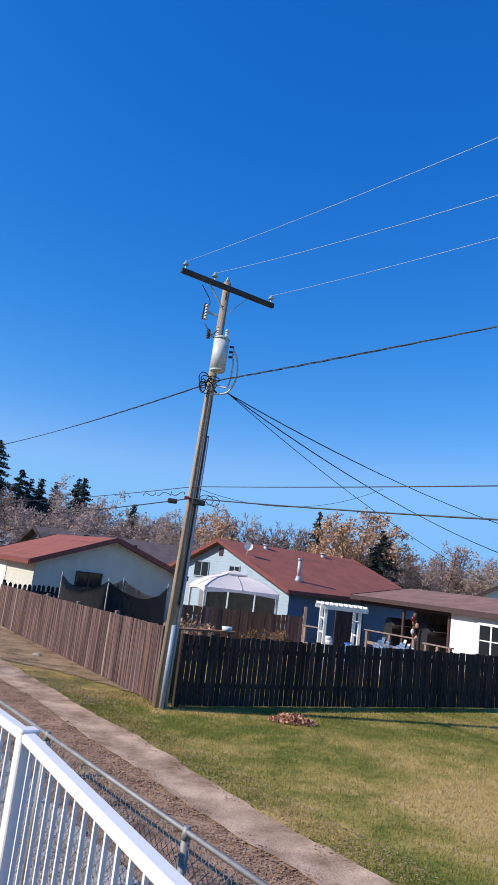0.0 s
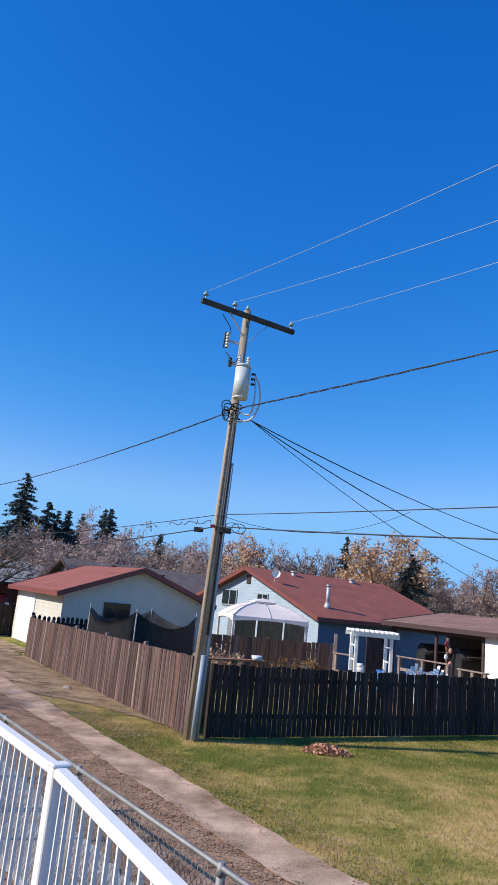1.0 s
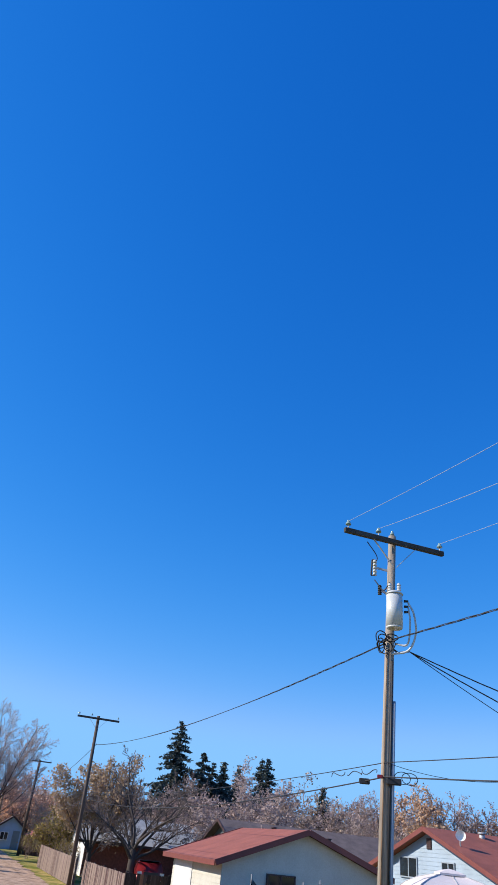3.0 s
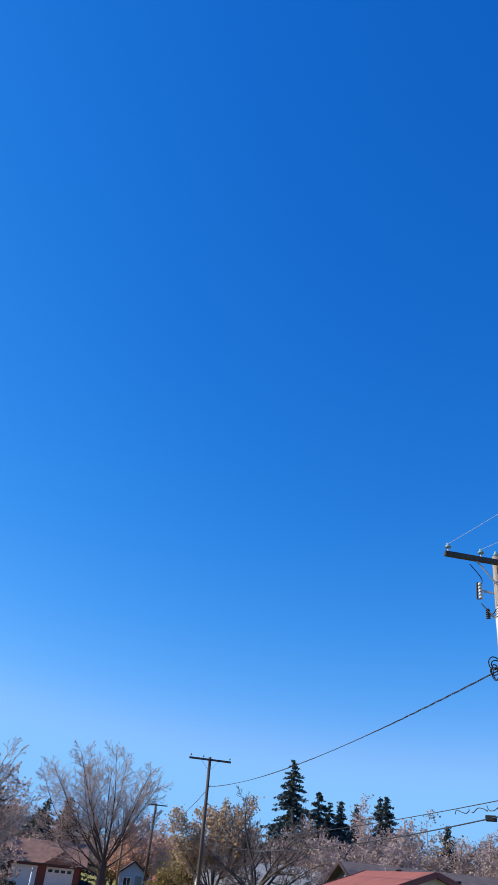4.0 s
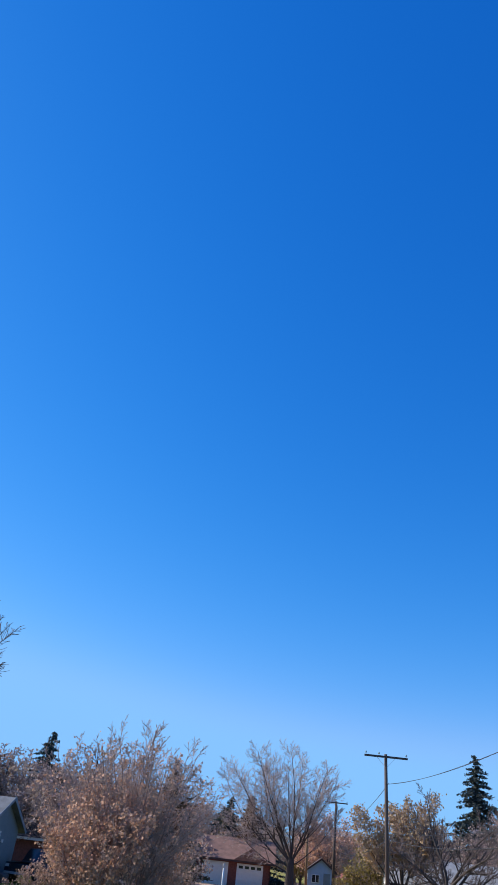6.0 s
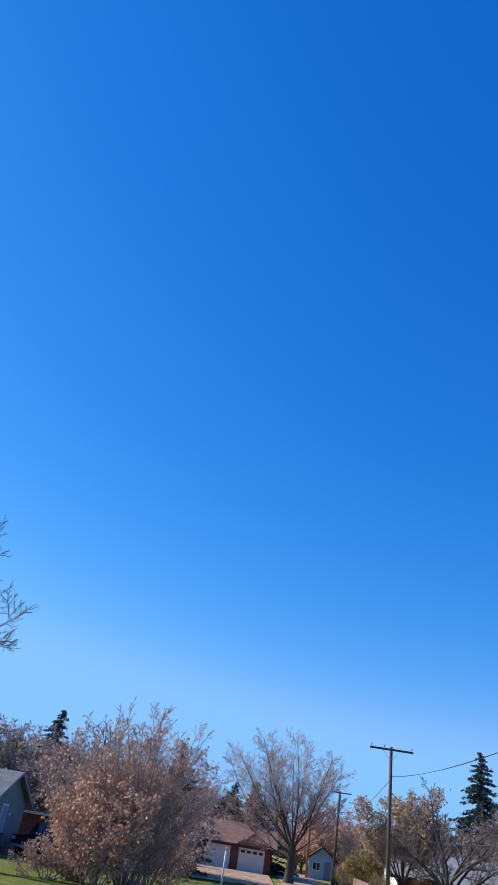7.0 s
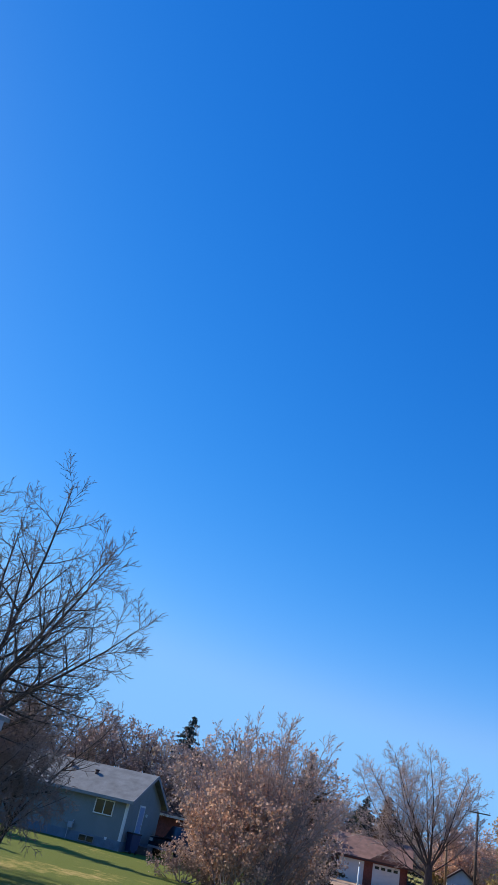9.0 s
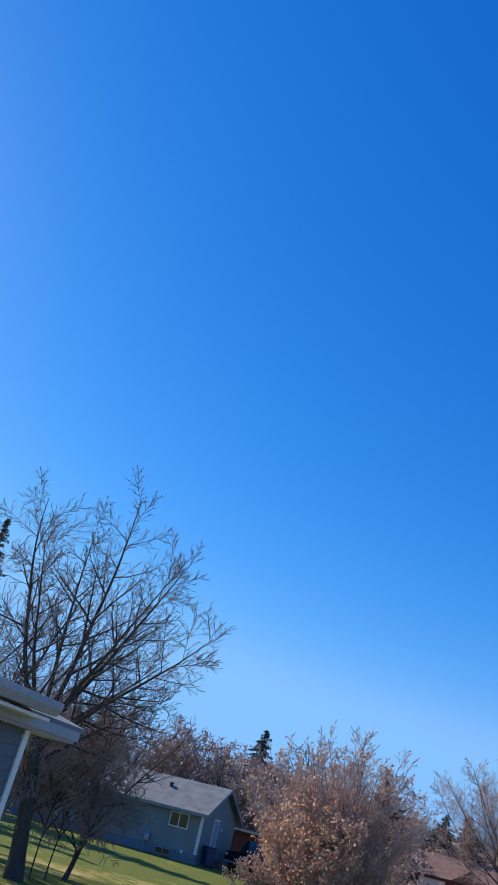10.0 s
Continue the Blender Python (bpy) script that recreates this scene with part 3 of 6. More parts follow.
q = on_pole(4.05) + Vector((0.14, -0.18, 0))
part("junction_box", boxed(q - Vector((0.12, 0.05, 0.055)), q + Vector((0.14, 0.05, 0.055)), 0.015), BLACK, main_pole, "dark cable junction box")
q = on_pole(4.12) + Vector((-0.10, -0.16, 0))
part("clamp", boxed(q - Vector((0.05, 0.03, 0.03)), q + Vector((0.05, 0.03, 0.03)), 0.008), REDPAINT, main_pole, "small red cable clamp")

POLE2 = polar(25.4, 44.0)
far_a = pole_top(POLE2, polar(25.58, 44.0, 8.52), 0.115, 0.085, 1.22, 0.15, OLDPOLE, ARMWOOD, "dark timber utility pole with crossarm and no wires on top")
POLE3 = polar(29.15, 83.0)
far_b = pole_top(POLE3, polar(29.10, 83.0, 8.68), 0.15, 0.11, 1.2, 0.15, OLDPOLE, ARMWOOD, "distant dark timber utility pole with crossarm")
q = polar(30.99, 97.0)
p = thing("utility_pole", Matrix.Translation(q), "distant bare timber pole standing by a small shed", "utility pole", "poles along the lane")
bm = bmesh.new()
rod(bm, (0, 0, 0), polar(31.10, 97.0, 8.9) - q, 0.16, 0.11, 10)
part("shaft", smooth(bm), RAWWOOD, p)

NEXT = POLE_BASE - U * 36 + N * 1.0
for k, pin in enumerate(PINS):
    far = NEXT + N * ((-1.1, -0.4, 1.1)[k]) + Vector((0, 0, 9.0))
    wire("power_line", hang(pin, far, (1.03, 1.50, 1.05)[k], 48), 0.0045, BAREWIRE, "bare aluminium power line strung from the crossarm", "power line")
wire("secondary_cable", hang(P0 + on_pole(6.62), NEXT + Vector((0, 0, 6.45)), 0.45, 40), 0.0065, CABLE, "twisted black secondary cable along the lane", twist=0.009)
wire("secondary_cable", hang(P0 + on_pole(6.60), POLE2 + Vector((0.05, 0, 7.0)), 0.45, 40), 0.0065, CABLE, "twisted black secondary cable to the next pole", twist=0.009)
wire("secondary_cable", hang(POLE2 + Vector((0.05, 0, 7.05)), POLE3 + Vector((0, 0, 6.9)), 0.9, 30), 0.016, CABLE, "dark secondary cable between far poles")
# pole-top insulator, lower communication lines and the service drops
q = AXIS + Vector((0, 0, 0.0))
bm = bmesh.new()
for z, a, b in ((0.03, 0.050, 0.044), (0.06, 0.038, 0.028), (0.085, 0.028, 0.02)):
    rod(bm, q + Vector((0, 0, z)), q + Vector((0, 0, z + 0.04)), a, b, 12)
rod(bm, q - Vector((0, 0, 0.05)), q + Vector((0, 0, 0.06)), 0.014, k=6)
part("insulator", smooth(bm), GREENGLASS, main_pole, "pale green glass insulator on the pole top")
COMM = P0 + on_pole(4.36) + Vector((0, -0.16, 0))
COMM2 = P0 + on_pole(4.12) + Vector((0, -0.18, 0))
wire("communication_cable", hang(COMM, NEXT + Vector((0, 0, 4.5)), 0.35, 30), 0.008, CABLE, "thin black communication cable along the lane")
wire("communication_cable", hang(COMM2, NEXT + Vector((0, 0, 4.0)), 0.55, 30), 0.012, CABLE, "thick black communication cable along the lane")
wire("communication_cable", hang(COMM, POLE2 + Vector((0, 0, 4.6)), 0.30, 30), 0.008, CABLE, "thin black communication cable to the next pole")
wire("communication_cable", hang(COMM2, POLE2 + Vector((0, 0, 4.3)), 0.50, 30), 0.012, CABLE, "thick black communication cable to the next pole")
wire("communication_cable", hang(POLE2 + Vector((0, 0, 4.3)), POLE3 + Vector((0, 0, 4.4)), 0.7, 24), 0.016, CABLE, "dark communication cable between far poles")
# slack coils and splices where the lines meet the pole
for j, s in enumerate((0.6, 1.2, 1.9)):
    c = COMM.lerp(POLE2 + Vector((0, 0, 4.6)), s / 33) - Vector((0, 0, 0.02))
    pts = [c + U * (0.33 * math.cos(a) + 0.02 * a) + Vector((0, 0, -0.05 - 0.10 * abs(math.sin(a * 1.3 + j)))) for a in [k * 0.7 for k in range(6)]]
    wire("slack_loop", [p for seg in curve_through(pts, 0.008, 5) for p in seg[:1]], 0.008, CABLE, "small slack loop of black cable by the pole")
for j in range(2):
    c = COMM2 + N * (0.35 + 0.15 * j) + Vector((0, 0, 0.02))
    pts = [c + N * 0.17 * math.cos(a) + Vector((0, 0, 0.10 * math.sin(a))) for a in [k * 0.8 for k in range(9)]]
    wire("slack_loop", [p for seg in curve_through(pts, 0.007, 5) for p in seg[:1]], 0.007, CABLE, "small slack loop of black cable by the pole")
sp = COMM2.lerp(POLE2 + Vector((0, 0, 4.3)), 0.8 / 33)
ob = thing("splice_box", Matrix.Translation(sp - Vector((0, 0, 0.05))), "small black cable splice hanging on the line", "splice box")
part("case", boxed((-0.10, -0.04, -0.05), (0.10, 0.04, 0.05), 0.015), BLACK, ob)
DROP = P0 + on_pole(6.45) + N * 0.45 + Vector((0, -0.1, 0))
for az, d, z, r, sag, tw in ((-26.0, 24.0, 4.75, 0.007, 0.35, 0.005), (-24.5, 25.0, 4.0, 0.007, 0.45, 0.005), (-24.0, 27.0, 2.85, 0.0075, 0.5, 0.0)):
    wire("service_drop", hang(DROP, polar(az, d, z), sag, 36), r, CABLE, "black service cable dropping from the pole to a house", twist=tw)
wire("service_drop", [P0 + on_pole(6.5), P0 + on_pole(6.38) + N * 0.2 + Vector((0, -0.1, 0)), DROP], 0.02, CABLE, "bundled black service cables leaving the pole")
wire("service_drop", hang(COMM, polar(-11.6, 16.6, 5.05), 0.42, 24), 0.005, CABLE, "thin slack wire hanging off the communication line")


# ---- fences ----
def board_mesh(name, w, h, t, dog=0.0, mat=None):
    bm = bmesh.new()
    o = [(-w / 2, 0), (w / 2, 0), (w / 2, h - dog), (w / 2 - dog, h), (-w / 2 + dog, h), (-w / 2, h - dog)] if dog else [(-w / 2, 0), (w / 2, 0), (w / 2, h), (-w / 2, h)]
    prism(bm, o, t, Matrix(((1, 0, 0, 0), (0, 0, 1, 0), (0, 1, 0, 0), (0, 0, 0, 1))))
    bmesh.ops.recalc_face_normals(bm, faces=bm.faces[:])
    me = bpy.data.meshes.new(name)
    bm.to_mesh(me)
    bm.free()
    me.materials.append(mat)
    return me


def board_fence(a, b, h0, h1, step, gap, mats, post_mat, label, seed, post_every=2.4, post_over=0.06, rails=True, dog=0.0, name="board_fence", odd=(), ragged=0.02, posts_front=False):
    """Upright boards between two places, with posts and two rails behind; each board is a part."""
    a, b = Vector(a), Vector(b)
    run = (b - a).length
    turn = math.atan2((b - a).y, (b - a).x)
    f = thing(name, Matrix.Translation(a) @ Matrix.Rotation(turn, 4, "Z"), label, "fence")
    rng = random.Random(seed)
    k = int(run / step)
    kinds = [board_mesh("board", step - gap, 1.0, 0.018, dog, m) for m in mats]
    for i in range(k):
        x = (i + 0.5) * run / k
        h = h0 + (h1 - h0) * x / run + rng.uniform(-ragged, ragged)
        me = kinds[rng.choices(range(len(kinds)), [1] + [w for w in odd])[0]] if odd else kinds[0]
        o = new("board", me)
        o.parent = f
        o.matrix_basis = Matrix.Translation((x, rng.uniform(-0.004, 0.004), 0.03)) @ Matrix.Rotation(radians(rng.uniform(-0.5, 0.5)), 4, "Y") @ Matrix.Diagonal((1, 1, h - 0.03, 1))
    if rails:
        for z in (0.3, 0.82):
            bm = bmesh.new()
            beam(bm, (0, 0.045, z * h0), (run, 0.045, z * h1), 0.05, 0.09)
            part("rail", bm, post_mat, f)
    n = max(1, round(run / post_every))
    for i in range(n + 1):
        x = min(max(run * i / n, 0.05), run - 0.05)
        h = h0 + (h1 - h0) * x / run + post_over
        y = -0.03 if posts_front else 0.085
        part("post", boxed((x - 0.05, y - 0.05, -0.1), (x + 0.05, y + 0.05, h), 0.008), post_mat, f)
    return f


PALEBOARD = material("pale_weathered_board", (0.26, 0.185, 0.15), 0.85, vary=0.3, scale=3, fine=30, bump=0.3, grain=(6, 6, 0.6), per_piece=0.15)
board_fence((-8.0, 25.55, 0), (-1.18, 14.55, 0), 1.34, 1.50, 0.098, 0.009, [WEATHERED, REDBOARD, PALEBOARD], PALEBOARD, "weathered brown board fence along the lane", 11, odd=(0.06, 0.015), ragged=0.008)
board_fence((-0.75, 14.45, 0), (13.2, 22.9, 0), 1.40, 1.36, 0.124, 0.019, [DARKWOOD], DARKWOOD, "dark stained board fence with light showing through the gaps", 12, post_over=0.0)
board_fence((-7.95, 25.65, 0), (-5.3, 27.3, 0), 1.42, 1.42, 0.17, 0.05, [DARKWOOD], DARKWOOD, "short dark picket fence between the lane fence and the garage", 13, dog=0.04, post_over=0.08)
board_fence((-1.8, 24.4, 0), (2.9, 25.6, 0), 1.47, 1.47, 0.15, 0.006, [REDBOARD, WEATHERED], WEATHERED, "brown board fence inside the yard", 14, odd=(0.4,), post_over=0.04)
board_fence((-18.6, 40.6, 0), (-12.72, 31.95, 0), 1.35, 1.35, 0.15, 0.006, [PALEBOARD, WEATHERED], WEATHERED, "weathered grey-brown board fence along the lane", 15, odd=(0.5,))
board_fence((-12.70, 31.95, 0), (-11.1, 33.1, 0), 1.40, 1.40, 0.15, 0.006, [DARKWOOD, REDBOARD], DARKWOOD, "dark brown board gate panel beside the garage", 16, odd=(0.3,))
board_fence((-30.0, 57.0, 0), (-19.6, 41.6, 0), 1.5, 1.4, 0.15, 0.006, [PALEBOARD, WEATHERED], WEATHERED, "far weathered board fence along the lane", 17, odd=(0.3,))


# ---- buildings ----
def siding(w, h, rise=0.0, step=0.16, t=0.12):
    """Lapped boards over a slab; x along, z up, outer face towards -y. With a rise the top ends in a gable."""
    bm = bmesh.new()
    o = [(0, 0), (w, 0), (w, h)] + ([(w / 2, h + rise)] if rise else []) + [(0, h)]
    prism(bm, o, t, Matrix(((1, 0, 0, 0), (0, 0, 1, 0.0), (0, 1, 0, 0), (0, 0, 0, 1))))
    bmesh.ops.recalc_face_normals(bm, faces=bm.faces[:])
    z = 0.0
    top = h + rise
    last = [bm.verts.new((0, 0, 0)), bm.verts.new((w, 0, 0))]
    while z < top - 0.03:
        z2 = min(z + step, top)

        def span(q):
            if q <= h or not rise:
                return 0.0, w
            s = (q - h) / rise * w / 2
            return s, w - s
        (a, b), (c, d) = span(z), span(z2)
        p = [bm.verts.new(x) for x in ((a, -0.016, z), (b, -0.016, z), (d, -0.004, z2), (c, -0.004, z2))]
        bm.faces.new((p[0], p[1], p[2], p[3]))
        bm.faces.new((last[0], last[1], p[1], p[0]))
        last = [p[3], p[2]]
        z = z2
    return bm


def plain_wall(w, h, rise=0.0, t=0.12):
    bm = bmesh.new()
    o = [(0, 0), (w, 0), (w, h)] + ([(w / 2, h + rise)] if rise else []) + [(0, h)]
    prism(bm, o, t, Matrix(((1, 0, 0, 0), (0, 0, 1, 0), (0, 1, 0, 0), (0, 0, 0, 1))))
    bmesh.ops.recalc_face_normals(bm, faces=bm.faces[:])
    return bm


def placed(bm, m):
    bmesh.ops.transform(bm, matrix=m, verts=bm.verts[:])
    return bm


def side(wx, ly, which):
    """The pose of a wall's own frame on one side of a footprint."""
    return {"front": pose(0, 0, 0), "right": pose(wx, 0, 0, 0, 0, 90), "back": pose(wx, ly, 0, 0, 0, 180), "left": pose(0, ly, 0, 0, 0, -90)}[which]


def building(name, label, category, origin, wx, ly, hz, rise, axis, over, mats, roof_mat, fascia, turn=LANE, lap=True, skip=()):
    """Four walls and a gabled roof on a rectangle; the ridge runs along axis."""
    h = thing(name, Matrix.Translation(origin) @ Matrix.Rotation(radians(turn), 4, "Z"), label, category)
    for which in ("front", "right", "back", "left"):
        if which in skip:
            continue
        gabled = (which in ("front", "back")) == (axis == "Y")
        w = wx if which in ("front", "back") else ly
        mat = mats.get(which, mats["front"])
        make = siding if lap else plain_wall
        part("wall", placed(make(w, hz, rise if gabled else 0.0), side(wx, ly, which)), mat, h)
    roof_pair(h, wx, ly, hz, rise, axis, over, roof_mat, fascia)
    return h


def roof_pair(h, wx, ly, hz, rise, axis, over, roof_mat, fascia, thick=0.10):
    span, run = (wx, ly) if axis == "Y" else (ly, wx)
    slope = rise / (span / 2)
    for s in (0, 1):
        lo_x, lo_z = -over, hz - slope * over + 0.03
        hi_x, hi_z = span / 2, hz + rise + 0.03
        out = [(lo_x, lo_z), (hi_x, hi_z), (hi_x, hi_z + thick), (lo_x, lo_z + thick)]
        if s:
            out = [(span - x, z) for x, z in out]
        if axis == "Y":
            m = Matrix(((1, 0, 0, 0), (0, 0, 1, -over), (0, 1, 0, 0), (0, 0, 0, 1)))
        else:
            m = Matrix(((0, 0, 1, -over), (1, 0, 0, 0), (0, 1, 0, 0), (0, 0, 0, 1)))
        bm = bmesh.new()
        prism(bm, out, run + 2 * over, m)
        bmesh.ops.recalc_face_normals(bm, faces=bm.faces[:])
        slab = part("roof", bm, roof_mat, h)

        def P(x, y, z):
            x = span - x if s else x
            return (x, y, z) if axis == "Y" else (y, x, z)
        e = -0.02
        for y in (-over - 0.015, run + over + 0.015):
            bm = bmesh.new()
            beam(bm, P(lo_x, y, lo_z + 0.03), P(hi_x, y, hi_z + 0.03), 0.03, 0.19)
            part("rake_board", bm, fascia, slab)
        bm = bmesh.new()
        beam(bm, P(lo_x + e, -over, lo_z + 0.02), P(lo_x + e, run + over, lo_z + 0.02), 0.03, 0.17)
        part("fascia", bm, fascia, slab)


def window(parent, m, w, h, frame_mat=TRIM, bars=1, cross=0, depth=0.05, edge=0.07, label=""):
    """A framed window on a wall's outer face: x along, z up, outward -y, origin at its lower left."""
    bm = bmesh.new()
    for lo, hi in (((-edge, -depth, -edge), (0, 0, h + edge)), ((w, -depth, -edge), (w + edge, 0, h + edge)), ((0, -depth, h), (w, 0, h + edge)), ((0, -depth - 0.02, -edge), (w, 0, 0))):
        box(bm, lo, hi)
    for i in range(1, bars + 1):
        x = w * i / (bars + 1)
        box(bm, (x - 0.03, -depth + 0.01, 0), (x + 0.03, 0, h))
    for i in range(1, cross + 1):
        z = h * i / (cross + 1)
        box(bm, (0, -depth + 0.012, z - 0.02), (w, -0.002, z + 0.02))
    f = part("window", placed(bm, m), frame_mat, parent, label)
    for i in range(bars + 1):
        bm = bmesh.new()
        a, b = w * i / (bars + 1), w * (i + 1) / (bars + 1)
        box(bm, (a + 0.002, -0.028, 0.002), (b - 0.002, -0.024, h - 0.002))
        part("pane", placed(bm, m), PANE, f)
    return f


def cap_vent(parent, x, y, z, r, h, mat, name="roof_vent"):
    bm = bmesh.new()
    rod(bm, (x, y, z - 0.15), (x, y, z + h), r, k=10)
    rod(bm, (x, y, z + h), (x, y, z + h + 0.06), r * 1.5, r * 1.1, 10)
    return part(name, smooth(bm), mat, parent)


# garage with a red roof beside the lane
GW, GL, GH, GR = 6.2, 6.3, 2.30, 1.10
garage = building("garage", "cream garage with a low red roof behind the lane fence", "garage", (-7.42, 27.42, 0), GW, GL, GH, GR, "Y", 0.38, {"front": CREAM}, REDROOF, MAROON)
window(garage, side(GW, GL, "front") @ pose(1.72, -0.022, 1.46), 1.02, 0.54, DARKFASCIA, 1, edge=0.05)
left = side(GW, GL, "left")
bm = bmesh.new()
box(bm, (0.5, -0.05, 0.02), (2.75, -0.025, 2.02))
for i in range(1, 4):
    box(bm, (0.5, -0.056, 0.5 * i - 0.01), (2.75, -0.05, 0.5 * i + 0.01))
part("overhead_door", placed(bm, left), TRIM, garage, "white overhead garage door")
bm = bmesh.new()
box(bm, (0.38, -0.045, 0), (0.5, -0.02, 2.14))
box(bm, (2.75, -0.045, 0), (2.87, -0.02, 2.14))
box(bm, (0.5, -0.045, 2.02), (2.75, -0.02, 2.14))
part("door_trim", placed(bm, left), TRIM, garage)

# blue house with a red roof
BX, BY, BH, BR = 8.6, 11.4, 2.28, 1.92
# only the sunlit gable is pale; the other walls have shade coloured in
blue = building("house", "pale blue house with a red roof and small gable windows", "house", (2.75, 31.55, 0), BX, BY, BH, BR, "X", 0.42, {"front": SHADEDBLUE, "left": PALEBLUE}, REDROOF, MAROON)
gl = side(BX, BY, "left")
window(blue, gl @ pose(3.2, -0.022, 2.38), 1.35, 0.72, CONDUIT, 1, edge=0.05)
window(blue, gl @ pose(6.55, -0.022, 2.56), 0.82, 0.46, CONDUIT, 1, edge=0.05)
bm = bmesh.new()
box(bm, (5.38, -0.05, 3.50), (5.74, -0.02, 3.92))
for i in range(5):
    box(bm, (5.40, -0.065, 3.52 + 0.08 * i), (5.72, -0.05, 3.56 + 0.08 * i))
part("gable_vent", placed(bm, gl), DARKFASCIA, blue)


def slope_z(y):
    return BH + BR * y / (BY / 2) + 0.13


bm = bmesh.new()
rod(bm, (1.15, 0.9, slope_z(0.9) - 0.1), (1.15, 0.9, slope_z(0.9) + 0.22), 0.20, 0.10, 16)
rod(bm, (1.15, 0.9, slope_z(0.9) + 0.1), (1.15, 0.9, slope_z(0.9) + 0.95), 0.085, k=14)
rod(bm, (1.15, 0.9, slope_z(0.9) + 0.95), (1.15, 0.9, slope_z(0.9) + 1.02), 0.12, k=14)
part("chimney_pipe", smooth(bm), STEEL, blue, "shiny metal flue pipe with a flared collar")
bm = bmesh.new()
for i in range(6):
    r0, r1 = 0.22 * math.sin(i / 6 * 1.3), 0.22 * math.sin((i + 1) / 6 * 1.3)
    rod(bm, (0, 0, 0.16 * (i / 6) ** 2), (0, 0, 0.16 * ((i + 1) / 6) ** 2 + 0.002), max(r0, 0.005), r1, 20, False)
placed(bm, pose(0.15, 3.75, slope_z(3.75) + 0.36, 75, 0, -35))
dish = part("satellite_dish", smooth(bm), TRIM, blue, "small pale satellite dish on the roof edge")
bm = bmesh.new()
rod(bm, (0.15, 3.8, slope_z(3.75) - 0.05), (0.15, 3.8, slope_z(3.75) + 0.34), 0.025, k=8)
part("mast", bm, STEEL, dish)
for x in (2.3, 6.3):
    cap_vent(blue, x, 5.2, slope_z(5.2), 0.13, 0.16, STEEL)

# patio shelter and white outbuilding with one brown roof
SX, SY, SH, SR = 6.4, 9.4, 2.34, 0.50
shelter = building("outbuilding", "white outbuilding with a brown shingle roof over an open patio", "outbuilding", (10.75, 21.4, 0), SX, SY, SH, SR, "Y", 0.30, {"front": WHITEWALL}, BROWNROOF, DARKFASCIA, lap=False, skip=("left", "back"))
sl = side(SX, SY, "left")
bm = bmesh.new()
box(bm, (4.55, 0, 0), (SY, 0.12, SH))
part("wall", placed(bm, sl), WHITEWALL, shelter)
bm = bmesh.new()
box(bm, (0.12, 4.85, 0), (SX, 4.97, SH))
part("wall", bm, WHITEWALL, shelter)
# added panel; its dark colour stands in for shade inside the patio
bm = bmesh.new()
box(bm, (3.2, 4.97, 0), (3.3, SY, SH - 0.3))
part("back_panel", bm, DARKWOOD, shelter, "dark panel added for the patio's shaded interior")
window(shelter, sl @ pose(5.80, 0, 0.98), 1.35, 1.0, TRIM, 2, 1, edge=0.09)
for y in (4.95, 7.1, SY - 0.06):
    part("patio_post", boxed((-0.0, y - 0.05, 0), (0.10, y + 0.05, SH - 0.1), 0.008), DARKFASCIA, shelter)
bm = bmesh.new()
box(bm, (0.0, 5.0, SH - 0.22), (0.09, SY, SH - 0.02))
part("header_beam", bm, DARKFASCIA, shelter)

# dark-roofed and grey-roofed houses behind the garage
dark_house = building("house", "house with a dark brown shingle roof behind the garage", "house", polar(13.5, 47.5), 15.0, 9.0, 2.3, 1.85, "X", 0.5, {"front": GREYBLUE}, DARKROOF, DARKFASCIA)
for x, y in ((3.0, 3.4), (6.6, 2.7)):
    cap_vent(dark_house, x, y, 2.3 + 1.85 * y / 4.5 + 0.1, 0.16, 0.28, DARKFASCIA)
grey_house = building("house", "low brick house with a pale grey roof among trees", "house", polar(24.8, 58.0), 12.0, 8.0, 2.3, 1.5, "X", 0.6, {"front": BRICK, "left": WHITEWALL}, PALEROOF, DARKFASCIA, lap=False)
building("house", "white house with a dark roof behind the outbuilding", "house", polar(-19.6, 45.0), 9.0, 8.0, 3.15, 2.6, "Y", 0.35, {"front": WHITEWALL}, DARKROOF, DARKFASCIA, turn=-18, lap=False)

# grey-blue house across the lawn
EAVEGREY = material("grey_painted_eave", (0.23, 0.25, 0.27), 0.6, vary=0.08, scale=2, fine=20, bump=0.04)
HX, HY, HH, HR = 15.0, 6.5, 2.72, 1.55
H0 = Vector((-38.2, 28.2, 0)) - N * HX
lawn_house = building("house", "grey-blue bungalow with a grey shingle roof and white corner trim", "house", H0, HX, HY, HH, HR, "X", 0.40, {"front": GREYBLUE}, GREYROOF, EAVEGREY)
hf, hr = side(HX, HY, "front"), side(HX, HY, "right")
window(lawn_house, hf @ pose(HX - 2.02, -0.022, 1.70), 1.12, 0.70, TRIM, 1, edge=0.06)
window(lawn_house, hf @ pose(HX - 7.4, -0.022, 1.70), 1.0, 0.70, TRIM, 1, edge=0.06)
bm = bmesh.new()
box(bm, (HX - 0.11, -0.045, 0.5), (HX + 0.045, 0.11, HH))
part("corner_trim", bm, TRIM, lawn_house)
bm = bmesh.new()
box(bm, (-0.05, -0.06, -0.1), (HX + 0.05, HY + 0.05, 0.5))
part("foundation", bm, material("painted_foundation", (0.16, 0.20, 0.25), 0.9, vary=0.15, scale=2, fine=30, bump=0.3), lawn_house)
bm = bmesh.new()
box(bm, (2.2, -0.06, 0.45), (3.05, -0.022, 2.45))
placed(bm, hr)
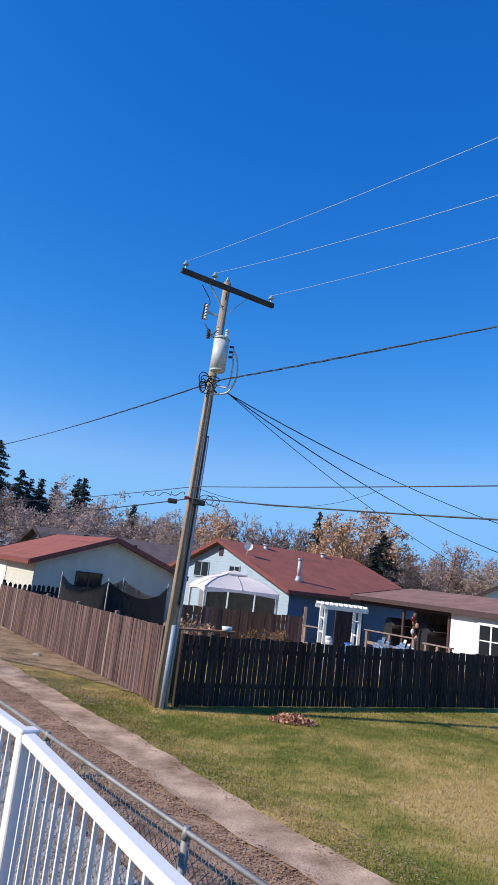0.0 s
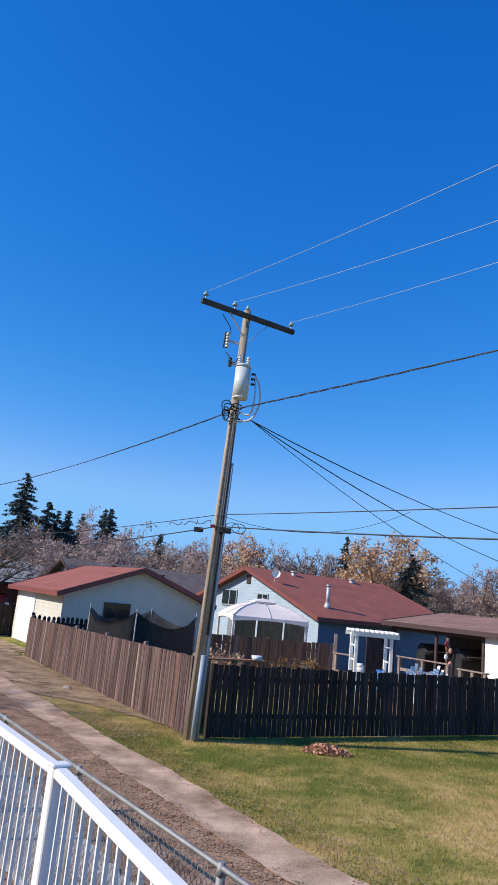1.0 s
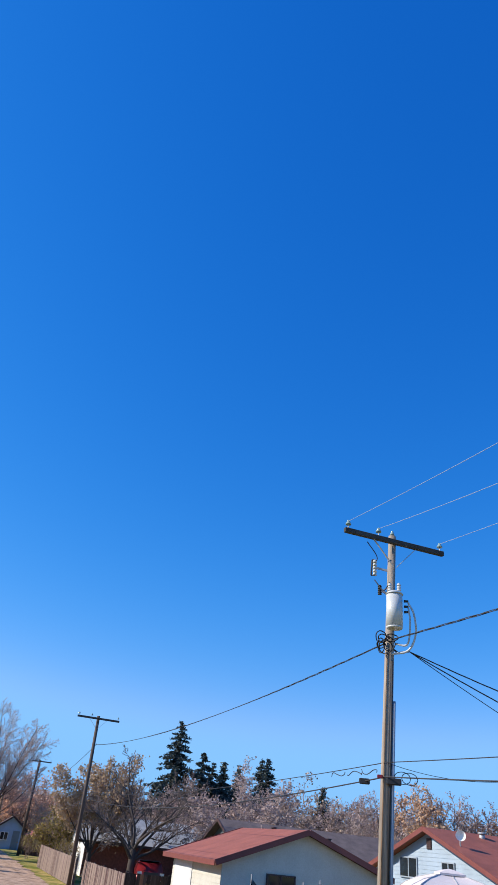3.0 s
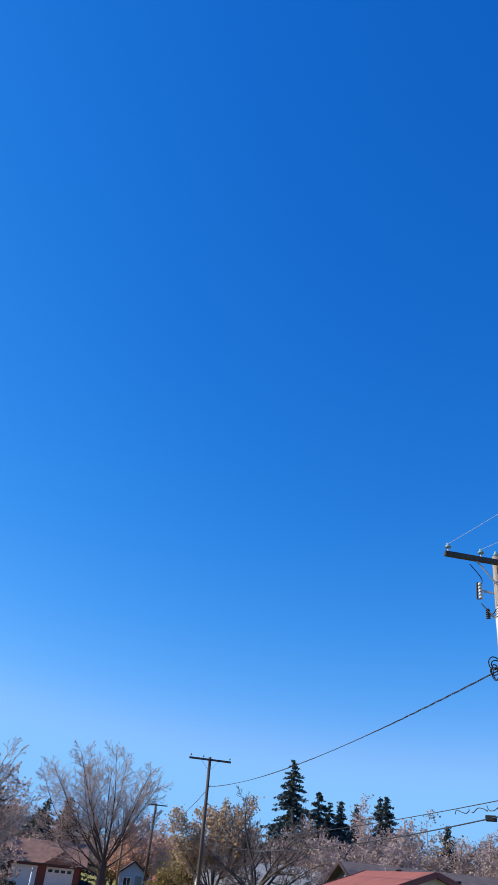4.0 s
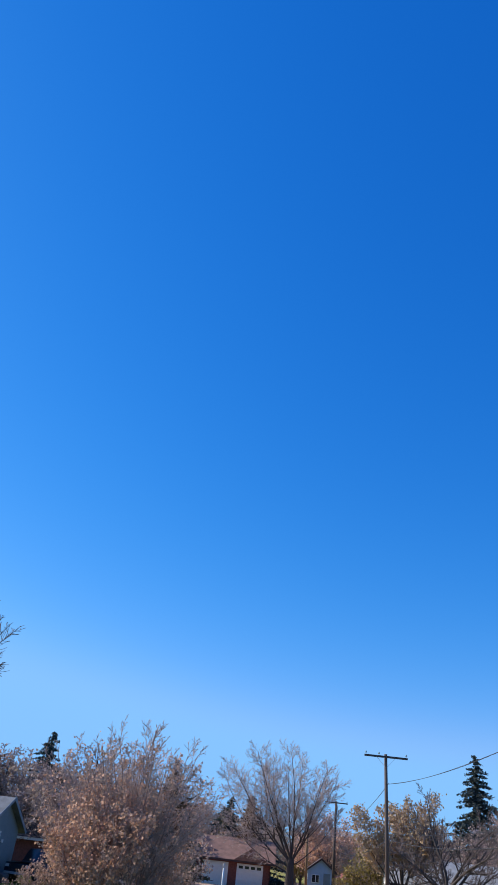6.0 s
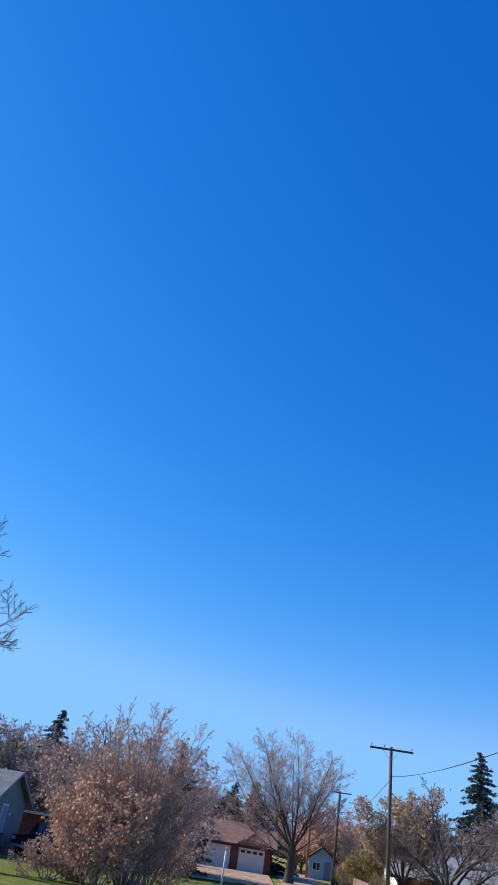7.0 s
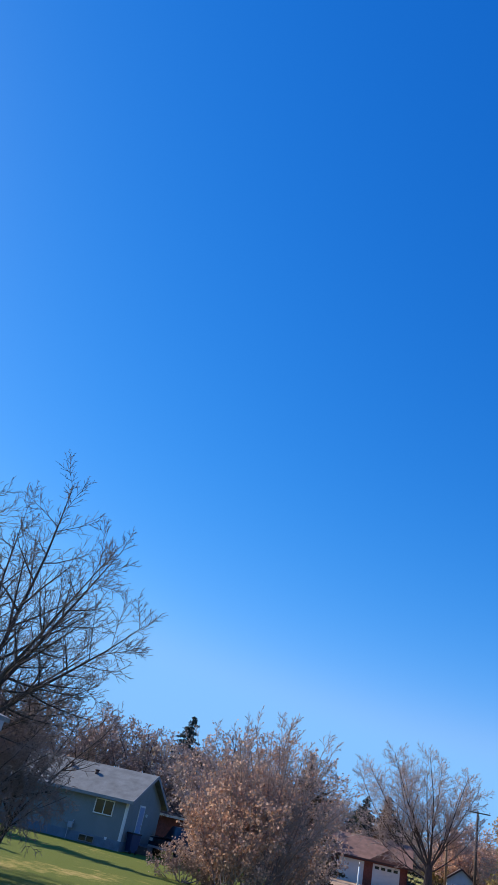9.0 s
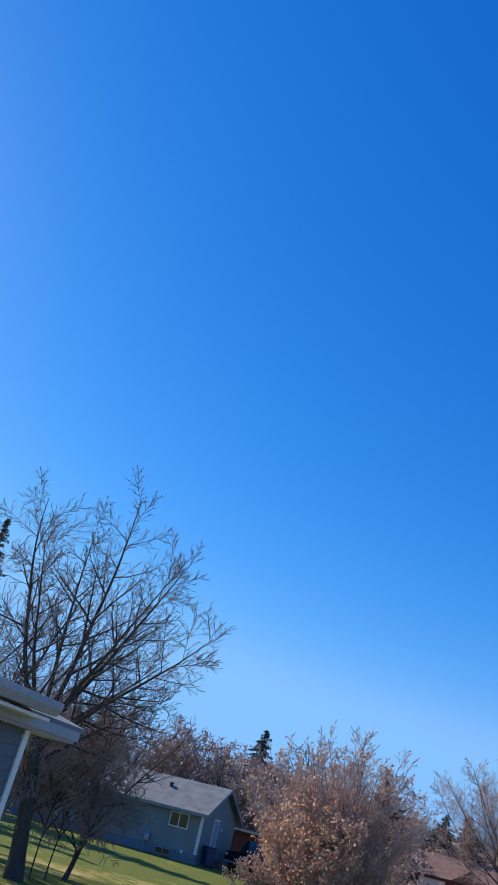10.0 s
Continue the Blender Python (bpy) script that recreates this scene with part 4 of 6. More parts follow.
d = part("side_door", bm, material("pale_blue_door", (0.26, 0.34, 0.50), 0.5, vary=0.06, bump=0.03), lawn_house, "pale blue side door")
bm = bmesh.new()
for lo, hi in (((2.10, -0.05, 0.45), (2.2, -0.02, 2.55)), ((3.05, -0.05, 0.45), (3.15, -0.02, 2.55)), ((2.2, -0.05, 2.45), (3.05, -0.02, 2.55))):
    box(bm, lo, hi)
part("door_frame", placed(bm, hr), TRIM, d)
bm = bmesh.new()
box(bm, (2.92, -0.10, 1.4), (2.97, -0.06, 1.5))
part("handle", placed(bm, hr), STEEL, d)
bm = bmesh.new()
box(bm, (2.05, -1.1, 0), (3.2, -0.025, 0.42))
part("step", placed(bm, hr), DARKROOF, lawn_house, "dark low doorstep")
bm = bmesh.new()
rod(bm, (3.55, -0.10, 1.95), (3.55, -0.10, 2.12), 0.06, 0.05, 12)
box(bm, (3.51, -0.06, 1.98), (3.59, -0.02, 2.10))
part("porch_lamp", placed(bm, hr), TRIM, lawn_house, "small white wall lamp")
# gas meter with its pipes, a low basement window and a wall outlet
bm = bmesh.new()
box(bm, (HX - 3.35, -0.26, 0.62), (HX - 3.05, -0.10, 0.92))
rod(bm, (HX - 3.3, -0.18, 0), (HX - 3.3, -0.18, 0.64), 0.025, k=8)
rod(bm, (HX - 3.1, -0.18, 0.9), (HX - 3.1, -0.03, 1.05), 0.025, k=8)
part("gas_meter", bm, CONDUIT, lawn_house, "grey gas meter on short pipes")
window(lawn_house, hf @ pose(HX - 2.5, -0.062, 0.12), 0.9, 0.28, GALV, 1, edge=0.04)
part("wall_outlet", boxed((HX - 0.95, -0.09, 0.42), (HX - 0.80, -0.02, 0.56), 0.01), TRIM, lawn_house)
for x, y in ((HX - 3.3, 1.9), (HX - 5.2, 2.2)):
    cap_vent(lawn_house, x, y, HH + HR * y / (HY / 2) + 0.12, 0.12, 0.18, DARKFASCIA)

# brick garage at the lane's bend
KX, KY, KH = 7.4, 7.0, 2.45
brick_garage = building("garage", "brick garage with two white doors and a brown roof", "garage", polar(38.75, 81.0), KX, KY, KH, 1.75, "X", 0.45, {"front": BRICK}, BROWNROOF, DARKFASCIA, lap=False)
for x in (0.65, 4.1):
    bm = bmesh.new()
    box(bm, (x, -0.05, 0.02), (x + 2.6, -0.01, 2.1))
    for i in range(1, 4):
        box(bm, (x, -0.06, 0.52 * i - 0.012), (x + 2.6, -0.05, 0.52 * i + 0.012))
    d = part("overhead_door", bm, TRIM, brick_garage, "white panelled overhead door")
    if x > 3:
        for i in range(4):
            bm = bmesh.new()
            box(bm, (x + 0.2 + 0.6 * i, -0.062, 1.68), (x + 0.6 + 0.6 * i, -0.052, 1.92))
            part("pane", bm, PANE, d)
bm = bmesh.new()
prism(bm, [(3.7, KH - 0.1), (7.2, KH - 0.1), (5.45, KH + 1.0)], 1.9, Matrix(((1, 0, 0, 0), (0, 0, 1, -0.5), (0, 1, 0, 0), (0, 0, 0, 1))))
bmesh.ops.recalc_face_normals(bm, faces=bm.faces[:])
part("gablet", bm, BROWNROOF, brick_garage, "small gable over the second door")

shed = building("shed", "small grey shed with a dark gable roof", "shed", polar(30.9, 99.0), 3.2, 4.0, 2.2, 1.15, "Y", 0.25, {"front": PALEBLUE}, DARKROOF, DARKFASCIA)
window(shed, pose(0.55, -0.022, 0.95), 0.8, 0.75, TRIM, 1, edge=0.06)
bm = bmesh.new()
box(bm, (1.9, -0.05, 0.05), (2.7, -0.018, 1.95))
part("door", bm, GREYBLUE, shed, "grey plank door")

# the house that the deck belongs to, beside and behind the camera
home = thing("house", Matrix.Translation(Vector((-7.38, 2.86, 0))) @ Matrix.Rotation(radians(LANE), 4, "Z"), "slate blue sided house with white gutters beside the deck", "house")
part("wall", placed(siding(9.0, 3.12, 0, 0.115), pose(0, -8.7, 0, 0, 0, 90)), SLATEBLUE, home)
part("wall", placed(siding(8.0, 3.12, 0.55, 0.115), pose(0, 0.3, 0, 0, 0, 180)), SLATEBLUE, home)
part("wall", placed(plain_wall(9.0, 3.12), pose(-8, 0, 0, 0, 0, -90)), SLATEBLUE, home)
part("wall", placed(plain_wall(8.0, 3.12, 0.55), pose(-8, -9, 0)), SLATEBLUE, home)
bm = bmesh.new()
box(bm, (-0.05, 0.24, 0), (0.03, 0.33, 3.10))
part("corner_trim", bm, TRIM, home)
for s in (0, 1):
    bm = bmesh.new()
    o = [(0.44, 3.24), (-4.0, 3.80), (-4.0, 3.90), (0.44, 3.34)]
    if s:
        o = [(-8 - x, z) for x, z in o]
    prism(bm, o, 9.05, Matrix(((1, 0, 0, 0), (0, 0, 1, -9.05), (0, 1, 0, 0), (0, 0, 0, 1))))
    bmesh.ops.recalc_face_normals(bm, faces=bm.faces[:])
    part("roof", bm, GREYROOF, home)
# the gutter is white; its grey colour stands in for shade
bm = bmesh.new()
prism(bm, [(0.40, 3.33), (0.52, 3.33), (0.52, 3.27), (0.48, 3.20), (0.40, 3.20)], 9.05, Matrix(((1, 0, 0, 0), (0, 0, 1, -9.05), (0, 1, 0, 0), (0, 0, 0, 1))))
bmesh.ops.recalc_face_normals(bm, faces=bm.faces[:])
part("gutter", bm, SHADEDTRIM, home, "white eave gutter")
bm = bmesh.new()
box(bm, (0.0, -9.0, 3.14), (0.40, 0.02, 3.17))
part("soffit", bm, TRIM, home)
# white board too, greyed in its colour like the gutter to look shaded
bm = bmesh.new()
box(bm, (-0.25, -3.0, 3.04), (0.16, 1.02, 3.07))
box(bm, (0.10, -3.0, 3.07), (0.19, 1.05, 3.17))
part("lower_eave", bm, SHADEDTRIM, home, "white lower eave board with soffit")
bm = bmesh.new()
prism(bm, [(0.16, 3.17), (-1.2, 3.50), (-1.2, 3.55), (0.16, 3.22)], 1.2, Matrix(((1, 0, 0, 0), (0, 0, 1, 0.02), (0, 1, 0, 0), (0, 0, 0, 1))))
bmesh.ops.recalc_face_normals(bm, faces=bm.faces[:])
part("lower_roof", bm, GREYROOF, home)


# ---- deck, railing and chain-link fence ----
RAIL_Z = 1.825
RC, RP = Vector((-1.60, 4.66, 0)), Vector((-0.885, 3.655, 0))
run = (RP - RC).normalized()
DECK_Z = 0.86
LEFT = (-N).normalized()


def railing(name, a, direction, length, posts, label):
    """White metal railing: top and bottom rail, posts with caps, thin balusters."""
    r = thing(name, Matrix.Translation(a) @ Matrix.Rotation(math.atan2(direction.y, direction.x), 4, "Z"), label, "railing")
    part("top_rail", boxed((-0.03, -0.032, RAIL_Z - 0.05), (length, 0.032, RAIL_Z), 0.008), WHITEPAINT, r)
    part("bottom_rail", boxed((0, -0.02, DECK_Z + 0.08), (length, 0.02, DECK_Z + 0.12), 0.005), WHITEPAINT, r)
    for x in posts:
        p = part("post", boxed((x - 0.035, -0.04, DECK_Z - 0.3), (x + 0.035, 0.04, RAIL_Z - 0.004), 0.006), WHITEPAINT, r)
        part("cap", boxed((x - 0.042, -0.047, RAIL_Z - 0.004), (x + 0.042, 0.047, RAIL_Z + 0.014), 0.006), WHITEPAINT, p)
    bm = bmesh.new()
    box(bm, (-0.008, -0.008, DECK_Z + 0.115), (0.008, 0.008, RAIL_Z - 0.045))
    me = bpy.data.meshes.new("baluster")
    bm.to_mesh(me)
    bm.free()
    me.materials.append(WHITEPAINT)
    k = int(length / 0.111)
    for i in range(1, k):
        x = i * length / k
        if min(abs(x - q) for q in posts) > 0.05:
            o = new("baluster", me)
            o.parent = r
            o.matrix_basis = Matrix.Translation((x, 0, 0))
    return r


gap = (RP - RC).length
railing("deck_railing", RC, run, gap, [0.0, gap], "white metal deck railing with thin balusters")
bend = Vector((0.884, -1.515, 0)).normalized()
railing("deck_railing", RP, bend, 4.2, [2.1, 4.15], "white metal deck railing running back beside the camera")
railing("deck_railing", RC, Matrix.Rotation(radians(6), 3, "Z") @ LEFT, 5.6, [1.85, 3.7, 5.55], "white metal railing along the deck's end")
bm = bmesh.new()
c = [RC + run * 0.02 + LEFT * 0.02, RP, RP + bend * 4.2, RP + bend * 4.2 + LEFT * 5.6, RC + LEFT * 5.6]
low = [bm.verts.new((p.x, p.y, DECK_Z - 0.16)) for p in c]
top = [bm.verts.new((p.x, p.y, DECK_Z)) for p in c]
bm.faces.new(low)
bm.faces.new(top)
for i in range(5):
    bm.faces.new((low[i], low[(i + 1) % 5], top[(i + 1) % 5], top[i]))
bmesh.ops.recalc_face_normals(bm, faces=bm.faces[:])
deck = thing("deck", Matrix(), "raised timber deck with a white railing round it", "deck", kind="structure")
part("deck_frame", bm, RAWWOOD, deck)
bm = bmesh.new()
box(bm, (0, 0.003, DECK_Z + 0.002), (5.55, 0.137, DECK_Z + 0.03))
plank = bpy.data.meshes.new("deck_board")
bm.to_mesh(plank)
bm.free()
plank.materials.append(RAWWOOD)
turn = Matrix.Rotation(math.atan2(LEFT.y, LEFT.x), 4, "Z")
for i in range(29):
    o = new("deck_board", plank)
    o.parent = deck
    o.matrix_basis = Matrix.Translation(RP + bend * (0.16 + 0.14 * i) + LEFT * 0.03) @ turn
for p in c:
    part("deck_leg", boxed((p.x - 0.06, p.y - 0.06, -0.1), (p.x + 0.06, p.y + 0.06, DECK_Z - 0.16)), RAWWOOD, deck)

CL_H = 1.2
CA, CB = Vector((0.95, 3.0, 0)), Vector((-3.2, 8.85, 0))


def chain_link(name, a, b, h, posts, label, cell=0.036, wire_r=0.0026):
    """Posts, a top rail and woven diamond wire."""
    run_ = (b - a).length
    f = thing(name, Matrix.Translation(a) @ Matrix.Rotation(math.atan2((b - a).y, (b - a).x), 4, "Z"), label, "fence")
    bm = bmesh.new()
    rod(bm, (0, 0, h), (run_, 0, h), 0.017, k=10)
    part("top_rail", smooth(bm), GALV, f)
    for x in posts:
        bm = bmesh.new()
        rod(bm, (x, 0, -0.1), (x, 0, h - 0.02), 0.027, k=10)
        rod(bm, (x, 0, h - 0.04), (x, 0, h + 0.03), 0.033, 0.02, 10)
        part("post", smooth(bm), GALV, f)
    segs = []
    cols, rows = int(run_ / cell), int((h - 0.06) / cell)
    for i in range(cols):
        for j in range(rows):
            a, b = (i + (j + i) % 2) * cell, (i + (j + i + 1) % 2) * cell
            segs.append(((a, 0.003, 0.05 + j * cell), (b, -0.003, 0.05 + (j + 1) * cell), wire_r, wire_r))
    tagged(part("wire_mesh", tubes(segs, 3), GALV, f), kind="stuff")
    return f


chain_link("chain_link_fence", CA, CB, CL_H, [0.05, 1.75, 3.95, 6.1, 7.1], "galvanised chain-link fence along the lane")
gate = chain_link("chain_link_gate", Vector((-4.24, 10.02, 0)), Vector((-6.4, 9.0, 0)), 1.10, [0.03, 2.3], "chain-link gate leading off the lane")
chain_link("chain_link_gate", Vector((-4.18, 10.03, 0)), Vector((-3.25, 8.92, 0)), 1.14, [0.62], "short chain-link panel between the gate posts")
for q, h in ((Vector((-4.20, 10.06, 0)), 1.30), (Vector((-3.22, 8.88, 0)), 1.30)):
    g = thing("gate_post", Matrix.Translation(q), "galvanised steel gate post", "gate post", "gate posts")
    bm = bmesh.new()
    rod(bm, (0, 0, -0.1), (0, 0, h), 0.035, k=12)
    part("tube", smooth(bm), GALV, g)
    bm = bmesh.new()
    rod(bm, (0, 0, h), (0, 0, h + 0.05), 0.04, 0.012, 12)
    part("cap", smooth(bm), GALV, g)


# ---- trees ----
def grow(rng, height, trunk, r0, kids, ratio, angle, up=0.12, wob=0.16, first=0.35, steps=4, thin=0.55, floor=0.006, fan=(0.7, 1.25)):
    """A branching skeleton: rows of tapered segments by level, and the twigs' ends."""
    segs, tips = [], []

    def branch(p, d, length, r, lev):
        n = steps if lev < 2 else (3 if lev == 2 else 2)
        pts = [p]
        rad = [r]
        for i in range(n):
            d = (d + Vector((rng.gauss(0, wob), rng.gauss(0, wob), rng.gauss(0, wob) + up))).normalized()
            p = p + d * (length / n)
            pts.append(p)
            rad.append(max(floor * 0.6, r * (1 - (i + 1) / n * (0.85 if lev == 0 else 0.82))))
        for i in range(n):
            segs.append((pts[i], pts[i + 1], rad[i], rad[i + 1], lev))
        if lev >= len(kids):
            tips.append(pts[-1])
            tips.append(pts[-2])
            return
        for j in range(kids[lev]):
            s = (first if lev == 0 else 0.18) + (1 - (first if lev == 0 else 0.18)) * (j + rng.random()) / kids[lev]
            i = min(n - 1, int(s * n))
            q = pts[i].lerp(pts[i + 1], s * n - i)
            ax = (pts[i + 1] - pts[i]).normalized()
            side_ = ax.orthogonal().normalized()
            side_.rotate(Matrix.Rotation(j * 2.4 + rng.uniform(-0.5, 0.5), 3, ax))
            a = radians(angle[lev] * (rng.uniform(*fan) if lev == 0 else rng.uniform(0.7, 1.25)))
            branch(q, (ax * math.cos(a) + side_ * math.sin(a)).normalized(), length * ratio[lev] * rng.uniform(0.75, 1.2) * (1.15 - 0.45 * s), max(floor, rad[i] * thin), lev + 1)

    branch(Vector((0, 0, -0.1)), Vector((rng.gauss(0, 0.04), rng.gauss(0, 0.04), 1)).normalized(), height * trunk, r0, 0)
    return segs, tips


def tree(name, label, where, seed, height, trunk, r0, kids, ratio, angle, bark=BARK, twig=TWIG, leaf=None, leaf_size=0.08, leaf_n=0, leaf_from=0.0, group="", stems=1, spin=0.0, low=False, lean=0.0, **kw):
    """A tree or clump: trunk and limbs, a crown of twigs, and leaves where it has them. Scaled to its height."""
    rng = random.Random(seed)
    segs, tips = [], []
    for s in range(stems):
        g, t = grow(rng, height, trunk, r0 * (1 if s == 0 else 0.75), kids, ratio, angle, **kw)
        if stems > 1:
            tilt = Matrix.Rotation(radians(rng.uniform(4, 20)), 3, Vector((math.cos(s * 2.4), math.sin(s * 2.4), 0)))
            off = Vector((rng.gauss(0, 0.35), rng.gauss(0, 0.35), 0)) * (height / 8)
            g = [(tilt @ a + off, tilt @ b + off, x, y, l) for a, b, x, y, l in g]
            t = [tilt @ a + off for a in t]
        segs += g
        tips += t
    top = max(p.z for p in tips)
    f = height / top
    segs = [(a * f, b * f, x, y, l) for a, b, x, y, l in segs]
    tips = [p * f for p in tips]
    ob = thing(name, Matrix.Translation(where) @ Matrix.Rotation(radians(lean), 4, Vector((-0.9, 0.43, 0))) @ Matrix.Rotation(spin, 4, "Z"), label, "tree", group)
    part("trunk", tubes([s[:4] for s in segs if s[4] <= 1], 6), bark, ob)
    part("crown", tubes([s[:4] for s in segs if s[4] > 1], 3), twig, ob)
    if leaf and leaf_n:
        r = np.random.default_rng(seed)
        pts = np.array([tuple(p) for p in tips if leaf_from <= 0 or (p.z < height * leaf_from if low else p.z > height * leaf_from)])
        pick = pts[r.integers(0, len(pts), leaf_n)] + r.normal(0, (0.012 if stems > 1 else 0.026) * height ** 0.8, (leaf_n, 3))
        part("leaves", flakes(pick, leaf_size, r), leaf, ob)
    return ob


def spruce(name, label, where, seed, height, spread, needles=NEEDLE, group="", droop=0.35, dense=1.0):
    """A conifer: trunk and whorls of drooping boughs, each a row of ragged sprays."""
    rng = np.random.default_rng(seed)
    ob = thing(name, Matrix.Translation(where), label, "tree", group)
    part("trunk", tubes([((0, 0, -0.1), (0, 0, height * 0.98), 0.022 * height, 0.01)], 6), BARK, ob)
    pts, boughs = [], []
    levels = int(4.4 * height * dense)
    for i in range(levels):
        s = (i + 0.5 * rng.random()) / levels
        z = height * (0.06 + 0.92 * s)
        reach = spread * (1 - s) ** 0.85 * rng.uniform(0.68, 1.15) + 0.05
        for j in range(int(3 + 4 * (1 - s))):
            a = rng.uniform(0, 2 * math.pi)
            r = reach * rng.uniform(0.7, 1.1)
            d = np.array([math.cos(a), math.sin(a), 0])
            tip = d * r + [0, 0, z - droop * r + 0.12 * r * r / spread]
            boughs.append(((0, 0, z), tuple(tip), 0.03, 0.01))
            k = max(4, int(r * 14))
            for q in range(k):
                w = (q + 0.5) / k
                p = d * r * w + [0, 0, z - droop * r * w + 0.12 * r * w * w]
                pts += [p + rng.normal(0, 0.09 + 0.05 * r * (1 - w), 3) * [1, 1, 0.5] for _ in range(3)]
    tagged(part("boughs", tubes(boughs, 3), BARK, ob), kind="stuff")
    part("crown", flakes(np.array(pts), 0.13, rng, flat=0.35, long=2.6), needles, ob)
    return ob


def limb_tree(name, label, where, az, seed, fork, r0, limbs, kids, reach, spread=(46, 40, 38), up=(0.10, 0.16, 0.18), wob=0.10, floor=0.012, lean=0.0, bark=BARK, twig=TWIG, leaf=None, leaf_size=0.08, leaf_n=0, leaf_low=0.0, leaf_high=99.0, scatter_by=0.10, group="", category="tree", start=0.22, taper=0.86, limb_r=0.0, clump=0.0, steps=(4, 3, 2)):
    """A tree by its main limbs. Each limb: height of its root on the trunk (0 to 1 of the fork), tilt to one side and
    away in degrees, length, and the turn of its tilt on the way. Boughs, branches and twigs follow, swept upwards."""
    rng = random.Random(seed)
    across = Vector((math.cos(radians(az)), math.sin(radians(az)), 0))
    away = Vector((-across.y, across.x, 0))
    thick, thin, tips = [], [], []

    def run_of(p, d, length, n, rise, w, bend=0.0):
        pts = [p]
        for i in range(n):
            d = d + Vector((rng.gauss(0, w), rng.gauss(0, w), rng.gauss(0, w) + rise)) + across * bend
            d.normalize()
            p = p + d * (length / n)
            pts.append(p)
        return pts

    def twigs_on(pts, length, r, lev):
        n = len(pts) - 1
        k = kids[lev]
        for j in range(k):
            s = start + (1 - start) * (j + rng.random()) / k if lev == 0 else 0.12 + 0.88 * (j + rng.random()) / k
            i = min(n - 1, int(s * n))
            q = pts[i].lerp(pts[i + 1], s * n - i)
            ax = (pts[i + 1] - pts[i]).normalized()
            sd = ax.orthogonal().normalized()
            sd.rotate(Matrix.Rotation(j * 2.4 + rng.uniform(-0.6, 0.6), 3, ax))
            a = radians(spread[lev] * rng.uniform(0.65, 1.3))
            d = ax * math.cos(a) + sd * math.sin(a)
            L = length * reach[lev] * rng.uniform(0.6, 1.2) * (1.2 - 0.65 * s)
            rr = max(floor, r * (1 - taper * s) * 0.62)
            m = steps[lev]
            sub = run_of(q, d, L, m, up[lev], wob)
            for a_, b_, t in zip(sub, sub[1:], range(m)):
                (thick if lev == 0 and rr > floor * 1.8 else thin).append((a_, b_, max(floor * 0.7, rr * (1 - 0.8 * t / m)), max(floor * 0.6, rr * (1 - 0.8 * (t + 1) / m))))
            if lev + 1 < len(kids):
                twigs_on(sub, L, rr, lev + 1)
            else:
                tips.extend(sub if m < 2 else sub[1:])

    trunk = run_of(Vector((0, 0, -0.15)), (Vector((0, 0, 1)) + across * math.tan(radians(lean))).normalized(), fork + 0.15, 5, 0.0, 0.035)
    for i in range(5):
        thick.append((trunk[i], trunk[i + 1], (0.3 if clump else 1.0) * r0 * (1.25 - 0.25 * min(1, i)) * (1 - 0.07 * i), r0 * (1 - 0.07 * (i + 1))))
    for root, tilt, deep, length, turn in limbs:
        i = min(4, int(root * 5))
        p = trunk[i].lerp(trunk[i + 1], min(1.0, root * 5 - i))
        d = Vector((0, 0, 1)) + across * math.tan(radians(max(-80, min(80, tilt)))) + away * math.tan(radians(deep))
        n = 9
        r = max(floor * 2, (limb_r or r0 * 0.62 / max(1.0, len(limbs) / 7) ** 0.5) * (length / max(l[3] for l in limbs)) ** 0.8)
        p = p + across * (clump * (math.sin(radians(tilt)) + rng.gauss(0, 0.3))) + away * (clump * rng.gauss(0, 0.4))
        if clump:
            thick.append((Vector((0, 0, -0.05)), p, 0.03, 0.03))
        pts = run_of(p, d.normalized(), length, n, 0.0, wob * 0.6, math.tan(radians(turn)) / n)
        for t in range(n):
            thick.append((pts[t], pts[t + 1], max(floor, r * (1 - taper * t / n)), max(floor, r * (1 - taper * (t + 1) / n))))
        twigs_on(pts, length, r, 0)
    ob = thing(name, Matrix.Translation(where), label, category, group)
    part("trunk", tubes(thick, 6), bark, ob)
    part("crown", tubes(thin, 3), twig, ob)
    if leaf and leaf_n:
        r = np.random.default_rng(seed)
        pts = np.array([tuple(p) for p in tips if leaf_low <= p.z <= leaf_high])
        pick = pts[r.integers(0, len(pts), leaf_n)] + r.normal(0, scatter_by, (leaf_n, 3))
        part("leaves", flakes(pick, leaf_size, r), leaf, ob)
    return ob


def fan_limbs(seed, n, tilt, deep, length, turn=0.0, roots=(0.7, 1.0), lift=0.25):
    """Limbs fanned evenly from one side to the other, the outer ones shorter."""
    rng = random.Random(seed)
    out = []
    for i in range(n):
        f = -1 + 2 * (i + 0.5) / n
        a = f * tilt + rng.uniform(-4, 4)
        out.append((rng.uniform(*roots), a, rng.uniform(-deep, deep), length * (1 - lift * f * f) * rng.uniform(0.85, 1.08), -turn * f))
    return out


GREYTWIG = material("grey_brown_twig", (0.155, 0.115, 0.105), 0.9, vary=0.25, scale=1, fine=10, bump=0)
